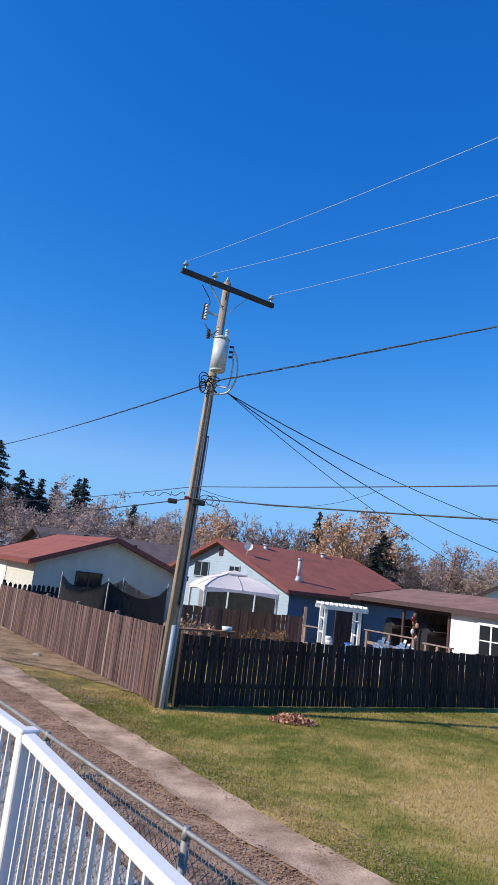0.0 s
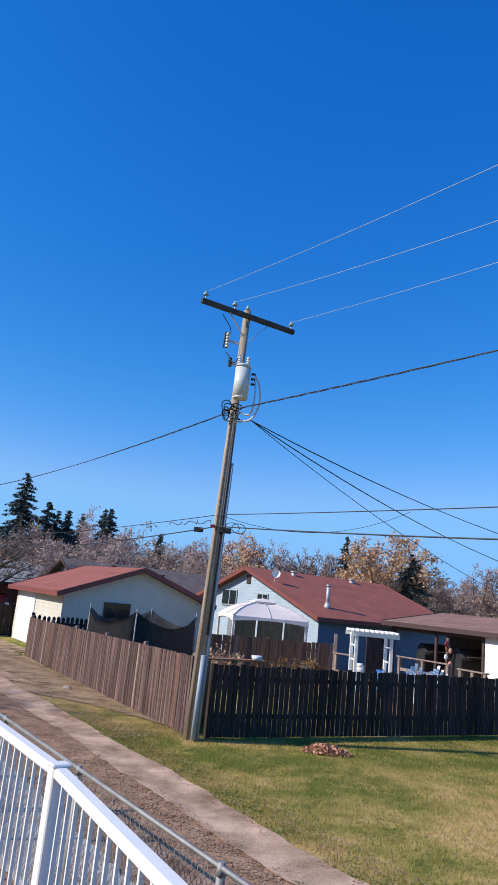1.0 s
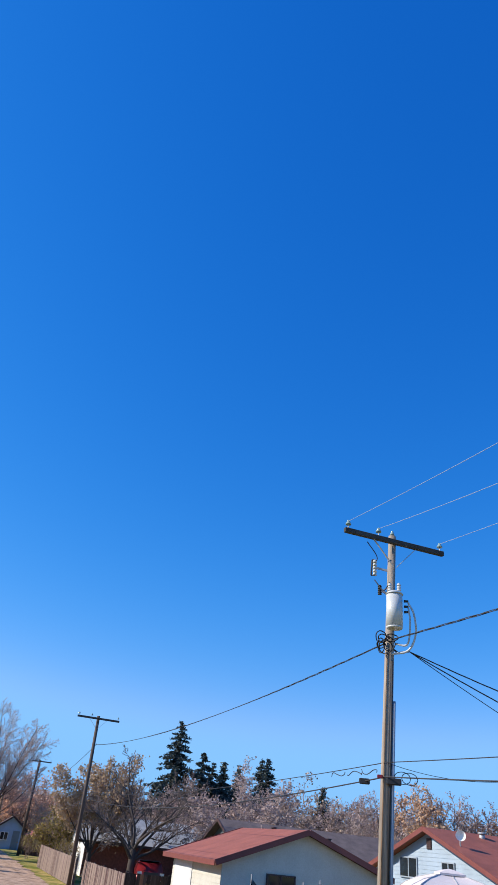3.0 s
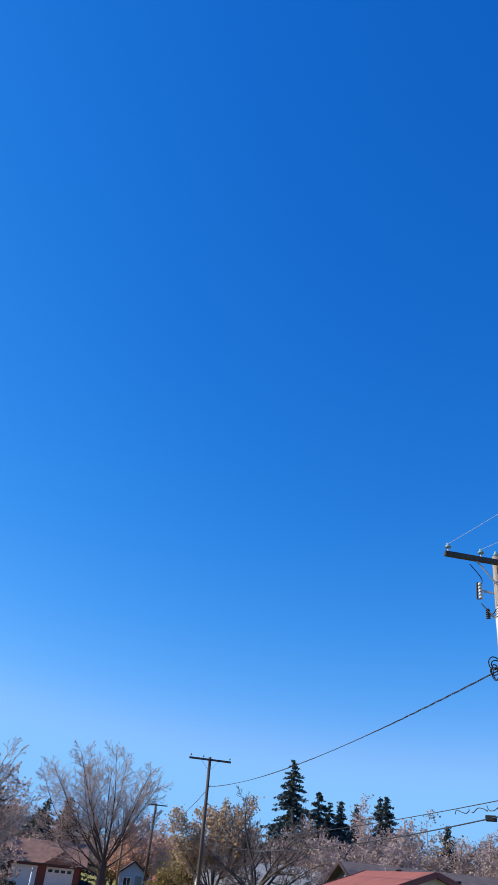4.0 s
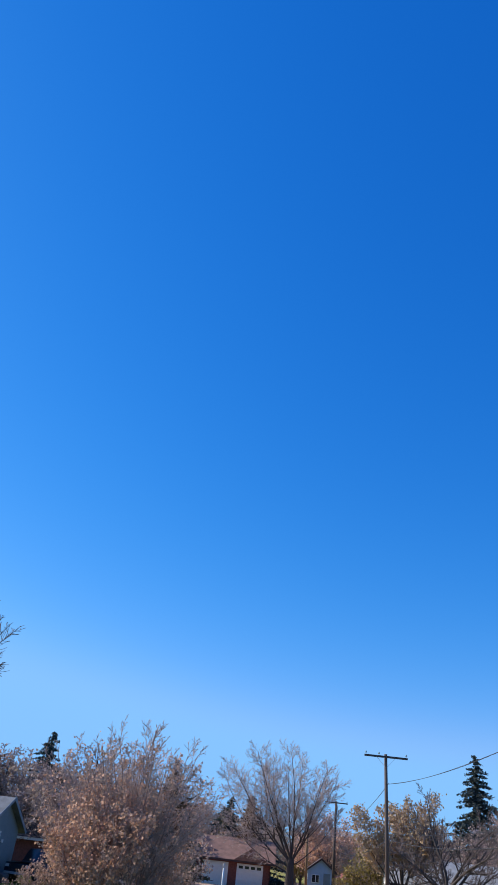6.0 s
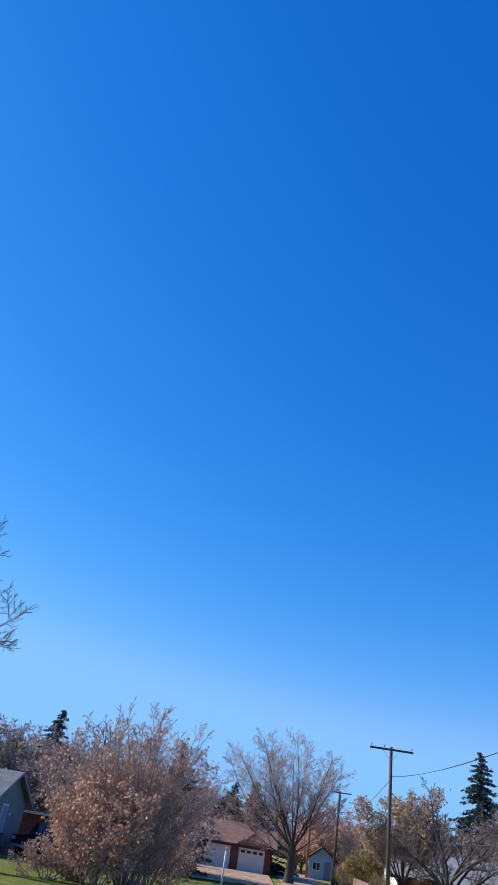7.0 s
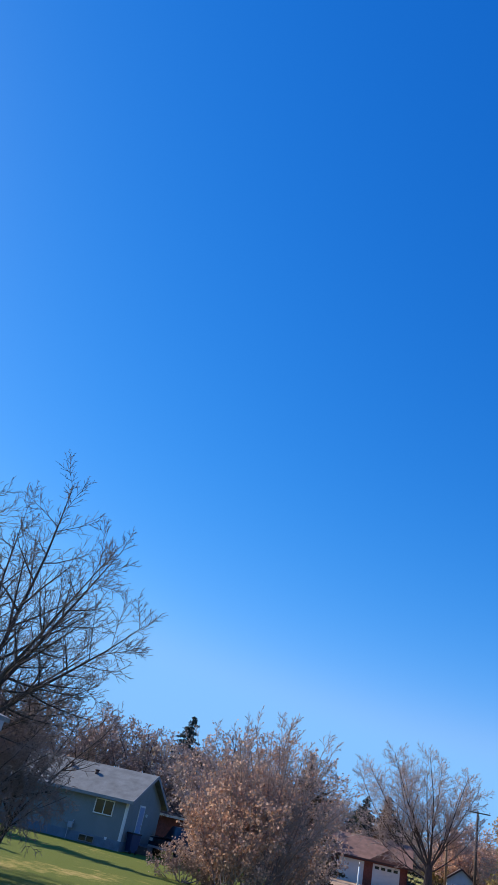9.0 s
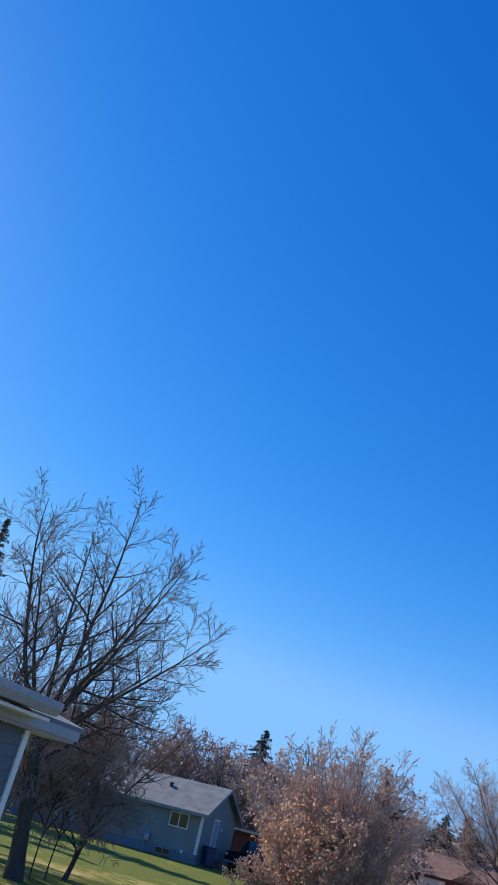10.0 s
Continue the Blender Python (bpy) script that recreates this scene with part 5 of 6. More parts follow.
# the tall bare tree and its thin neighbour by the house
MAIN_LIMBS = [
    (1.0, 14, 2, 8.4, -3), (1.0, -2, 12, 6.8, -6), (0.97, 27, 8, 7.7, 4), (0.88, 40, -8, 6.2, 4), (0.9, 34, 24, 5.8, 6), (0.97, -38, 6, 7.8, 34),
    (0.8, 50, 8, 4.4, 0), (0.9, -22, -20, 6.2, -6), (0.8, -58, 14, 5.4, 10), (0.95, 20, -24, 6.2, 4),
]
limb_tree("bare_tree", "tall bare tree with spreading dark limbs", polar(65.2, 23.6), 65.0, 43, 3.7, 0.27, MAIN_LIMBS, (16, 10, 4), (0.34, 0.46, 0.50), spread=(56, 44, 38), up=(0.05, 0.08, 0.10), floor=0.0105, lean=-10, twig=GREYTWIG, wob=0.06, start=0.2, limb_r=0.105, taper=0.9)
limb_tree("bare_tree", "thin leaning bare young tree", polar(62.0, 26.0), 62.0, 23, 1.6, 0.10, fan_limbs(3, 5, 34, 20, 4.6), (9, 7, 4), (0.42, 0.42, 0.4), floor=0.009, lean=14, twig=GREYTWIG)
limb_tree("bare_tree", "bare tangled tree behind the tall one", polar(70.5, 30.0), 70.0, 24, 2.2, 0.18, fan_limbs(4, 9, 54, 30, 8.0), (11, 8, 4), (0.34, 0.44, 0.45), floor=0.012, twig=TWIG, limb_r=0.08)
limb_tree("bare_tree", "bare upright tree beyond the house's eave", polar(75.0, 33.0), 75.0, 29, 3.0, 0.2, fan_limbs(5, 8, 38, 25, 8.6), (11, 8, 4), (0.34, 0.44, 0.45), floor=0.012, twig=GREYTWIG, limb_r=0.09)
# brush hanging under the tall tree: boughs that turn down at their ends
for az, d, h, s, n in ((64.2, 24.2, 4.6, 27, 9), (65.6, 24.6, 5.0, 28, 10), (63.2, 25.0, 4.2, 26, 8), (67.4, 24.6, 4.4, 30, 8), (61.8, 25.6, 3.4, 31, 6)):
    limb_tree("bare_bush", "tangled grey-brown brush hanging under the bare tree", polar(az, d), az, s, h * 0.5, 0.028, fan_limbs(s, n, 60, 44, h * 0.72, roots=(0.5, 1.0)), (11, 7, 4), (0.5, 0.5, 0.5), spread=(60, 54, 48), up=(-0.10, -0.16, -0.10), wob=0.20, floor=0.0095, twig=TWIG, category="bush", limb_r=0.03)
spruce("spruce_tree", "dark spruce standing behind the bare tree", polar(74.5, 56.0), 25, 19.5, 4.0)

# the copper bush and its neighbours on the lawn
BUSH = dict(up=(0.05, 0.07, 0.08), wob=0.09, bark=TWIG, category="bush")
limb_tree("copper_bush", "large many-stemmed bush with pinkish twigs and a few leaves", polar(43.5, 37.0), 43.5, 31, 0.5, 0.13, fan_limbs(31, 32, 30, 26, 7.0, roots=(0.1, 1.0), lift=0.25), (11, 6, 4), (0.25, 0.46, 0.48), spread=(34, 38, 38), floor=0.015, twig=PALETWIG, leaf=COPPER, leaf_size=0.092, leaf_n=3200, leaf_high=6.8, scatter_by=0.08, start=0.22, limb_r=0.045, clump=0.7, **BUSH)
limb_tree("copper_bush", "upright pink-twigged bush beside the tall one", polar(46.7, 38.2), 46.7, 32, 0.5, 0.10, fan_limbs(32, 15, 24, 20, 6.2, roots=(0.1, 1.0)), (11, 6, 4), (0.26, 0.46, 0.48), spread=(34, 38, 38), floor=0.015, twig=PALETWIG, leaf=COPPER, leaf_size=0.092, leaf_n=1800, leaf_high=5.4, scatter_by=0.08, start=0.22, limb_r=0.04, clump=0.6, **BUSH)
limb_tree("copper_bush", "dense copper-leaved bush before the pink-twigged ones", polar(45.3, 35.4), 45.3, 34, 0.3, 0.07, fan_limbs(34, 18, 30, 34, 4.6, roots=(0.1, 1.0)), (11, 6, 4), (0.28, 0.44, 0.45), spread=(40, 40, 38), floor=0.010, twig=PALETWIG, leaf=COPPER, leaf_size=0.105, leaf_n=5200, scatter_by=0.09, start=0.05, limb_r=0.03, clump=0.6, **BUSH)
limb_tree("copper_bush", "low copper-leaved bush beside the pickup", polar(47.0, 38.6), 47.0, 36, 0.3, 0.07, fan_limbs(36, 16, 32, 34, 3.2, roots=(0.1, 1.0)), (11, 6, 4), (0.30, 0.44, 0.45), spread=(42, 40, 38), floor=0.010, twig=PALETWIG, leaf=COPPER, leaf_size=0.105, leaf_n=4000, scatter_by=0.10, start=0.05, limb_r=0.03, clump=0.6, **BUSH)
limb_tree("brown_bush", "purple-brown bush with dull dry leaves", polar(42.0, 39.0), 42.0, 33, 0.3, 0.07, fan_limbs(33, 20, 38, 32, 5.2, roots=(0.1, 1.0)), (11, 6, 4), (0.28, 0.44, 0.45), spread=(40, 40, 38), floor=0.011, twig=PALETWIG, leaf=COPPER, leaf_size=0.095, leaf_n=3000, scatter_by=0.12, start=0.05, limb_r=0.03, clump=0.6, **BUSH)
limb_tree("brown_bush", "sprawling brown bush at the edge of the lawn", polar(40.6, 44.0), 40.6, 35, 0.3, 0.08, fan_limbs(35, 13, 46, 34, 3.2, roots=(0.1, 1.0)), (10, 6, 4), (0.30, 0.44, 0.45), spread=(42, 40, 38), floor=0.012, twig=PALETWIG, leaf=UMBER, leaf_size=0.11, leaf_n=1900, scatter_by=0.12, start=0.05, limb_r=0.03, clump=0.6, **BUSH)

limb_tree("copper_bush", "low spreading reddish shrub on the lawn", polar(48.7, 37.0), 48.7, 37, 0.2, 0.04, fan_limbs(37, 12, 62, 40, 1.7, roots=(0.1, 1.0)), (9, 6, 3), (0.34, 0.44, 0.45), spread=(42, 40, 38), floor=0.009, twig=TWIG, leaf=UMBER, leaf_size=0.065, leaf_n=2600, scatter_by=0.08, start=0.05, limb_r=0.02, clump=0.5, **BUSH)

# trees along the lane's far end
LANE_LIMBS = [(0.62, -72, 0, 7.4, 46), (0.75, -64, 10, 9.8, 40), (0.9, -52, -6, 9.8, 30), (0.9, -44, 12, 9.8, 24)] + fan_limbs(56, 11, 46, 26, 9.2, turn=24, roots=(0.75, 1.0), lift=0.08) + [(0.8, 64, 0, 6.6, -40)]
limb_tree("bare_tree", "broad bare tree with fanned upright limbs beside the lane", polar(32.2, 74.0), 32.2, 56, 3.0, 0.45, LANE_LIMBS, (18, 9, 4), (0.30, 0.46, 0.5), spread=(42, 40, 38), up=(0.06, 0.04, 0.02), floor=0.0185, twig=PALETWIG, start=0.22, limb_r=0.09, taper=0.84, wob=0.07)
limb_tree("autumn_tree", "round tree with orange-brown leaves", polar(29.6, 104.0), 29.6, 42, 2.0, 0.2, fan_limbs(42, 11, 62, 50, 6.4), (9, 5, 3), (0.4, 0.45, 0.45), floor=0.024, leaf=COPPER, leaf_size=0.16, leaf_n=9000, scatter_by=0.35, limb_r=0.08)
limb_tree("autumn_tree", "pale tan autumn tree behind a utility pole", polar(24.5, 56.0), 24.5, 43, 1.6, 0.22, fan_limbs(43, 13, 34, 34, 6.0), (12, 7, 4), (0.30, 0.44, 0.45), floor=0.016, twig=PALETWIG, leaf=STRAWLEAF, leaf_size=0.125, leaf_n=10000, scatter_by=0.15, limb_r=0.07)
limb_tree("bare_tree", "dark gnarled bare tree with a broad crown", polar(21.4, 52.0), 21.4, 44, 2.0, 0.30, fan_limbs(44, 10, 52, 40, 6.6, turn=14), (13, 9, 4), (0.34, 0.44, 0.45), spread=(52, 46, 42), floor=0.015, twig=GREYTWIG, wob=0.16, limb_r=0.11)
for az, d, h, s, m, lab in ((26.5, 66, 4.6, 45, OLIVE, "small yellow-green autumn tree by a garden shed"), (37.6, 95, 6.4, 46, OLIVE, "straggly olive shrub behind the brick garage"), (31.4, 108, 4.0, 47, OLIVE, "yellow-green shrub behind the bare tree")):
    limb_tree("autumn_tree", lab, polar(az, d), az, s, 0.8, 0.1, fan_limbs(s, 9, 48, 40, h * 0.8), (10, 6, 3), (0.36, 0.44, 0.45), floor=0.016, leaf=m, leaf_size=0.12, leaf_n=3500, scatter_by=0.18, limb_r=0.05)

# conifers on the skyline
limb_tree("autumn_tree", "broad tree with thin gold and cream leaves", polar(-10.0, 72.0), -10, 48, 2.2, 0.26, fan_limbs(48, 12, 50, 44, 8.8), (11, 6, 3), (0.34, 0.44, 0.46), spread=(46, 44, 42), up=(0.02, 0.02, 0.0), floor=0.02, twig=TWIG, leaf=GOLD, leaf_size=0.18, leaf_n=11000, leaf_low=4.2, scatter_by=0.22, limb_r=0.09)
for az, el, d, w, s in ((19.25, 8.15, 78, 2.1, 51), (17.3, 6.15, 80, 1.8, 52), (16.5, 5.5, 82, 1.8, 53), (15.7, 5.7, 80, 1.7, 54), (14.6, 5.5, 84, 1.4, 55), (12.9, 6.1, 86, 1.7, 56), (12.45, 6.2, 84, 1.6, 57), (8.3, 4.6, 80, 1.7, 58), (-6.8, 5.9, 86, 1.4, 59), (-11.9, 4.9, 70, 1.7, 60), (50.3, 6.6, 80, 2.3, 61), (35.2, 4.1, 90, 2.2, 62), (36.7, 3.8, 95, 2.0, 63)):
    spruce("spruce_tree", "dark spruce on the skyline", polar(az, d), s, 2.7 + d * math.tan(radians(el)), w * 2.75, group="skyline conifers")
spruce("cedar_tree", "rusty brown conifer behind the bush", polar(41.0, 58.0), 64, 8.7, 3.9, RUSTNEEDLE)
spruce("cedar_tree", "olive brown conifer behind the bare tree", polar(35.3, 85.0), 65, 8.4, 2.8, RUSTNEEDLE)

# woods behind the yards: a few trees, repeated
PINKTWIG = foliage("pinkish_seed_twig", (0.30, 0.215, 0.185), (0.56, 0.43, 0.385), 0.2)
WOOD = dict(group="woods behind the yards", wob=0.12, up=(0.03, 0.04, 0.05), limb_r=0.07, floor=0.026, steps=(3, 2, 1))
kinds = [
    limb_tree("bare_tree", "bare tan-twigged tree in the woods behind", polar(6.0, 88), 6, 71, 2.4, 0.2, fan_limbs(71, 10, 54, 44, 7.2), (9, 6, 3), (0.36, 0.46, 0.5), spread=(48, 46, 42), twig=PALETWIG, bark=TWIG, leaf=TANLEAF, leaf_size=0.17, leaf_n=1900, scatter_by=0.25, **WOOD),
    limb_tree("bare_tree", "bare grey-brown tree in the woods behind", polar(-3.2, 84), -3, 72, 2.2, 0.24, fan_limbs(72, 10, 48, 40, 7.4, turn=10), (10, 6, 3), (0.32, 0.46, 0.5), spread=(42, 40, 38), twig=TWIG, leaf=UMBER, leaf_size=0.15, leaf_n=1300, scatter_by=0.2, **WOOD),
    limb_tree("autumn_tree", "tree with thin golden autumn leaves", polar(2.4, 82), 2, 73, 2.0, 0.22, fan_limbs(73, 10, 54, 44, 7.2), (8, 5, 3), (0.36, 0.46, 0.5), spread=(48, 46, 42), twig=TWIG, leaf=GOLD, leaf_size=0.20, leaf_n=4600, scatter_by=0.26, **WOOD),
    limb_tree("autumn_tree", "tree with dry tan leaves", polar(10.0, 78), 10, 74, 1.8, 0.2, fan_limbs(74, 10, 56, 44, 6.8), (8, 5, 3), (0.36, 0.46, 0.5), spread=(48, 46, 42), twig=PALETWIG, bark=TWIG, leaf=TANLEAF, leaf_size=0.18, leaf_n=3200, scatter_by=0.25, **WOOD),
    limb_tree("bare_tree", "round bare tree with dense drooping pinkish twigs", polar(13.4, 60), 13, 75, 2.0, 0.26, fan_limbs(75, 12, 62, 50, 6.8, turn=-10), (12, 7, 3), (0.32, 0.46, 0.5), spread=(52, 50, 46), twig=PALETWIG, bark=TWIG, leaf=PINKTWIG, leaf_size=0.14, leaf_n=4000, scatter_by=0.16, group="woods behind the yards", wob=0.12, up=(0.0, -0.08, -0.12), limb_r=0.08, floor=0.026, steps=(3, 2, 1)),
]
KIND_H = [max(v.co.z for c in k.children for v in c.data.vertices) for k in kinds]


def copy_tree(kind, az, d, el, wide=1.0, spin=0.0):
    h = 2.7 + d * math.tan(radians(el))
    o = copy_thing(kinds[kind], Matrix.Translation(polar(az, d)) @ Matrix.Rotation(spin, 4, "Z"))
    f = h / KIND_H[kind]
    o.scale = (f * wide, f * wide, f)
    return o


rng = random.Random(8)
for az, d, el, kind in (
        (13.7, 56, 4.8, 4), (12.2, 60, 4.7, 4), (11.2, 76, 4.1, 1), (9.4, 80, 3.6, 0), (8.0, 76, 3.8, 4), (6.9, 84, 3.8, 3), (6.0, 74, 4.3, 4), (5.0, 80, 4.2, 1), (3.9, 76, 4.6, 4),  (1.6, 78, 5.4, 2), (-0.6, 84, 5.0, 1), (-2.2, 88, 4.9, 4),
        (-4.6, 86, 4.6, 1), (-8.2, 84, 4.2, 1), (-13.6, 80, 3.2, 4), (-15.2, 84, 3.2, 4), (-16.9, 80, 4.5, 1), (-18.4, 82, 3.2, 4), (-19.9, 78, 3.9, 3), (-22.4, 82, 4.4, 1), (-25.4, 80, 4.9, 2),
        (18.4, 72, 3.6, 4), (16.4, 70, 3.3, 4), (19.9, 66, 3.0, 1), (22.8, 72, 3.4, 0), (26.4, 74, 3.2, 3), (27.6, 110, 2.0, 0), (31.4, 112, 2.8, 1), (37.8, 100, 3.2, 1), (38.8, 92, 3.4, 4), (39.8, 104, 3.2, 1)):
    copy_tree(kind, az, d, el, rng.uniform(0.95, 1.2), rng.uniform(0, 6.28))
# dark bare woods behind the bungalow
for i in range(18):
    az = 43.5 + i * 1.7 + rng.uniform(-0.5, 0.5)
    copy_tree((1, 1, 4, 1, 0)[i % 5], az, rng.uniform(58, 74), rng.uniform(4.6, 6.6), rng.uniform(0.95, 1.3), rng.uniform(0, 6.28))
# unseen trees added beyond the bungalow's end to cast shade over its lawn
for az, d, h in ((78.0, 62.0, 14.0),):
    copy_tree(4, az, d, math.degrees(math.atan((h - 2.7) / d)), 1.2, rng.uniform(0, 6.28))
for az, d, h, s in ((76.6, 60.0, 16.0, 91), (78.2, 50.0, 14.0, 92), (80.0, 57.0, 17.0, 93), (83.0, 50.0, 15.0, 94)):
    spruce("spruce_tree", "unseen spruce added to shade the bungalow's lawn", polar(az, d), s, h, 3.4, dense=0.8)
for i in range(19):
    copy_tree((0, 3, 1, 0, 3, 1)[i % 6], -26 + i * 2.5 + rng.uniform(-0.6, 0.6), rng.uniform(92, 108), rng.uniform(2.4, 3.7), rng.uniform(1.3, 1.6), rng.uniform(0, 6.28))
for i in range(10):
    copy_tree((0, 3, 2, 3)[i % 4], -24 + i * 6.4 + rng.uniform(-0.8, 0.8), rng.uniform(118, 150), rng.uniform(1.8, 2.6), 2.0, rng.uniform(0, 6.28))
for az, d, el, kind in ((26.8, 118, 2.2, 0), (28.4, 124, 2.0, 3), (30.2, 120, 2.2, 1), (31.8, 126, 2.5, 0), (33.6, 122, 2.8, 1), (35.2, 118, 3.0, 0), (36.8, 112, 3.2, 3), (39.8, 98, 3.6, 1), (41.4, 92, 4.0, 0), (43.2, 88, 4.2, 1), (45.4, 86, 4.2, 4), (47.4, 80, 4.4, 1)):
    copy_tree(kind, az, d, el, 1.35, rng.uniform(0, 6.28))
for i in range(8):
    copy_tree((0, 3, 2)[i % 3], 22.5 + i * 1.3 + rng.uniform(-0.3, 0.3), rng.uniform(114, 130), rng.uniform(0.6, 1.4), 2.2, rng.uniform(0, 6.28))


# ---- yard things behind the fences ----
def arbor():
    """White garden arbor: four posts, side beams, slatted top with notched ends."""
    a = polar(-8.0, 21.2)
    o = thing("garden_arbor", Matrix.Translation(a) @ Matrix.Rotation(radians(5), 4, "Z"), "white painted garden arbor with a slatted top", "arbor")
    w, d, h = 1.03, 0.62, 2.06
    for x in (0, w):
        for y in (0, d):
            part("post", boxed((x - 0.045, y - 0.045, -0.05), (x + 0.045, y + 0.045, h), 0.006), WHITEPAINT, o)
    for y in (-0.06, d + 0.06):
        part("beam", boxed((-0.18, y - 0.02, h - 0.06), (w + 0.22, y + 0.02, h + 0.07), 0.006), WHITEPAINT, o)
    me = None
    for i in range(10):
        x = -0.12 + i * (w + 0.26) / 9
        if me is None:
            bm = boxed((-0.018, -0.2, h + 0.07), (0.018, d + 0.2, h + 0.13), 0.004)
            me = bpy.data.meshes.new("slat")
            bm.to_mesh(me)
            bm.free()
            me.materials.append(WHITEPAINT)
        s = new("slat", me)
        s.parent = o
        s.matrix_basis = Matrix.Translation((x, 0, 0))
    for x in (0, w):
        for z in (0.5, 0.9, 1.3, 1.7):
            part("side_slat", boxed((x - 0.012, 0.045, z), (x + 0.012, d - 0.045, z + 0.05)), WHITEPAINT, o)


arbor()


def canopy_tent():
    """Soft-top patio gazebo: four posts, curved valance, two-tier roof, mesh sides."""
    c = polar(-0.45, 28.4)
    o = thing("canopy_gazebo", Matrix.Translation(c) @ Matrix.Rotation(radians(14), 4, "Z"), "pale canvas patio gazebo with grey mesh sides", "gazebo")
    s, h, top = 1.42, 2.10, 2.68
    for x in (-s, s):
        for y in (-s, s):
            part("post", boxed((x - 0.04, y - 0.04, 0), (x + 0.04, y + 0.04, h), 0.006), CANVAS, o)
    # lower roof: a sagging pyramid frustum with a valance
    bm = bmesh.new()
    rings = []
    k = 8
    for r, z in ((1.04, h - 0.20), (1.03, h), (0.86, h + 0.20), (0.62, h + 0.38), (0.38, h + 0.49), (0.20, top - 0.03)):
        ring = []
        for side_ in range(4):
            for i in range(k):
                t = -1 + 2 * i / k
                x, y = ((t, -1), (1, t), (-t, 1), (-1, -t))[side_]
                lift = 0.10 * (1 - t * t) if z == h - 0.20 else 0.0
                dip = -0.05 * (1 - t * t) * (1 if 0.3 < r < 1.0 else 0)
                ring.append(bm.verts.new((x * s * r, y * s * r, z + lift + dip)))
        rings.append(ring)
    for a, b in zip(rings, rings[1:]):
        for i in range(4 * k):
            j = (i + 1) % (4 * k)
            bm.faces.new((a[i], a[j], b[j], b[i]))
    part("canopy", bm, CANVAS, o, "pale canvas canopy with a scalloped edge")
    bm = bmesh.new()
    rings = []
    for r, z in ((0.30, top - 0.06), (0.30, top + 0.0), (0.16, top + 0.08), (0.01, top + 0.13)):
        rings.append([bm.verts.new((x * s * r, y * s * r, z)) for x, y in ((-1, -1), (1, -1), (1, 1), (-1, 1))])
    for a, b in zip(rings, rings[1:]):
        for i in range(4):
            bm.faces.new((a[i], a[(i + 1) % 4], b[(i + 1) % 4], b[i]))
    for x in (-1, 0, 1):
        for y in (-1, 0, 1):
            if x or y:
                rows_ = ((1.03, h), (0.86, h + 0.20), (0.62, h + 0.38), (0.38, h + 0.49), (0.20, top - 0.03))
                dip = 0.05 if x * y == 0 else 0.0
                pts = [Vector((x * s * r, y * s * r, z + 0.004 - (dip if 0.3 < r < 1 else 0))) for r, z in rows_]
                part("seam", tubes([(a, b, 0.022, 0.018) for a, b in zip(pts, pts[1:])], 6), SCREEN, o)
    part("vent_cap", bm, CANVAS, o, "small raised canvas vent")
    for i, (x, y, w) in enumerate(((-s + 0.06, -s, 0.80), (s - 0.86, -s, 0.80), (-s, -s + 0.1, 0.0), (-0.50, -s + 0.02, 1.0))):
        bm = bmesh.new()
        n = 12
        prev = None
        for j in range(n + 1):
            t = j / n
            px, py = (x + t * w, y + 0.03 * math.sin(j * 2.2)) if w else (x + 0.03 * math.sin(j * 2.2), y + t * 0.9)
            v = (bm.verts.new((px, py, 0.05)), bm.verts.new((px, py, h - 0.1)))
            if prev:
                bm.faces.new((prev[0], v[0], v[1], prev[1]))
            prev = v
        bmesh.ops.solidify(bm, geom=bm.faces[:], thickness=0.01)
        part("curtain", smooth(bm), SCREEN, o, "gathered mesh curtain")


canopy_tent()


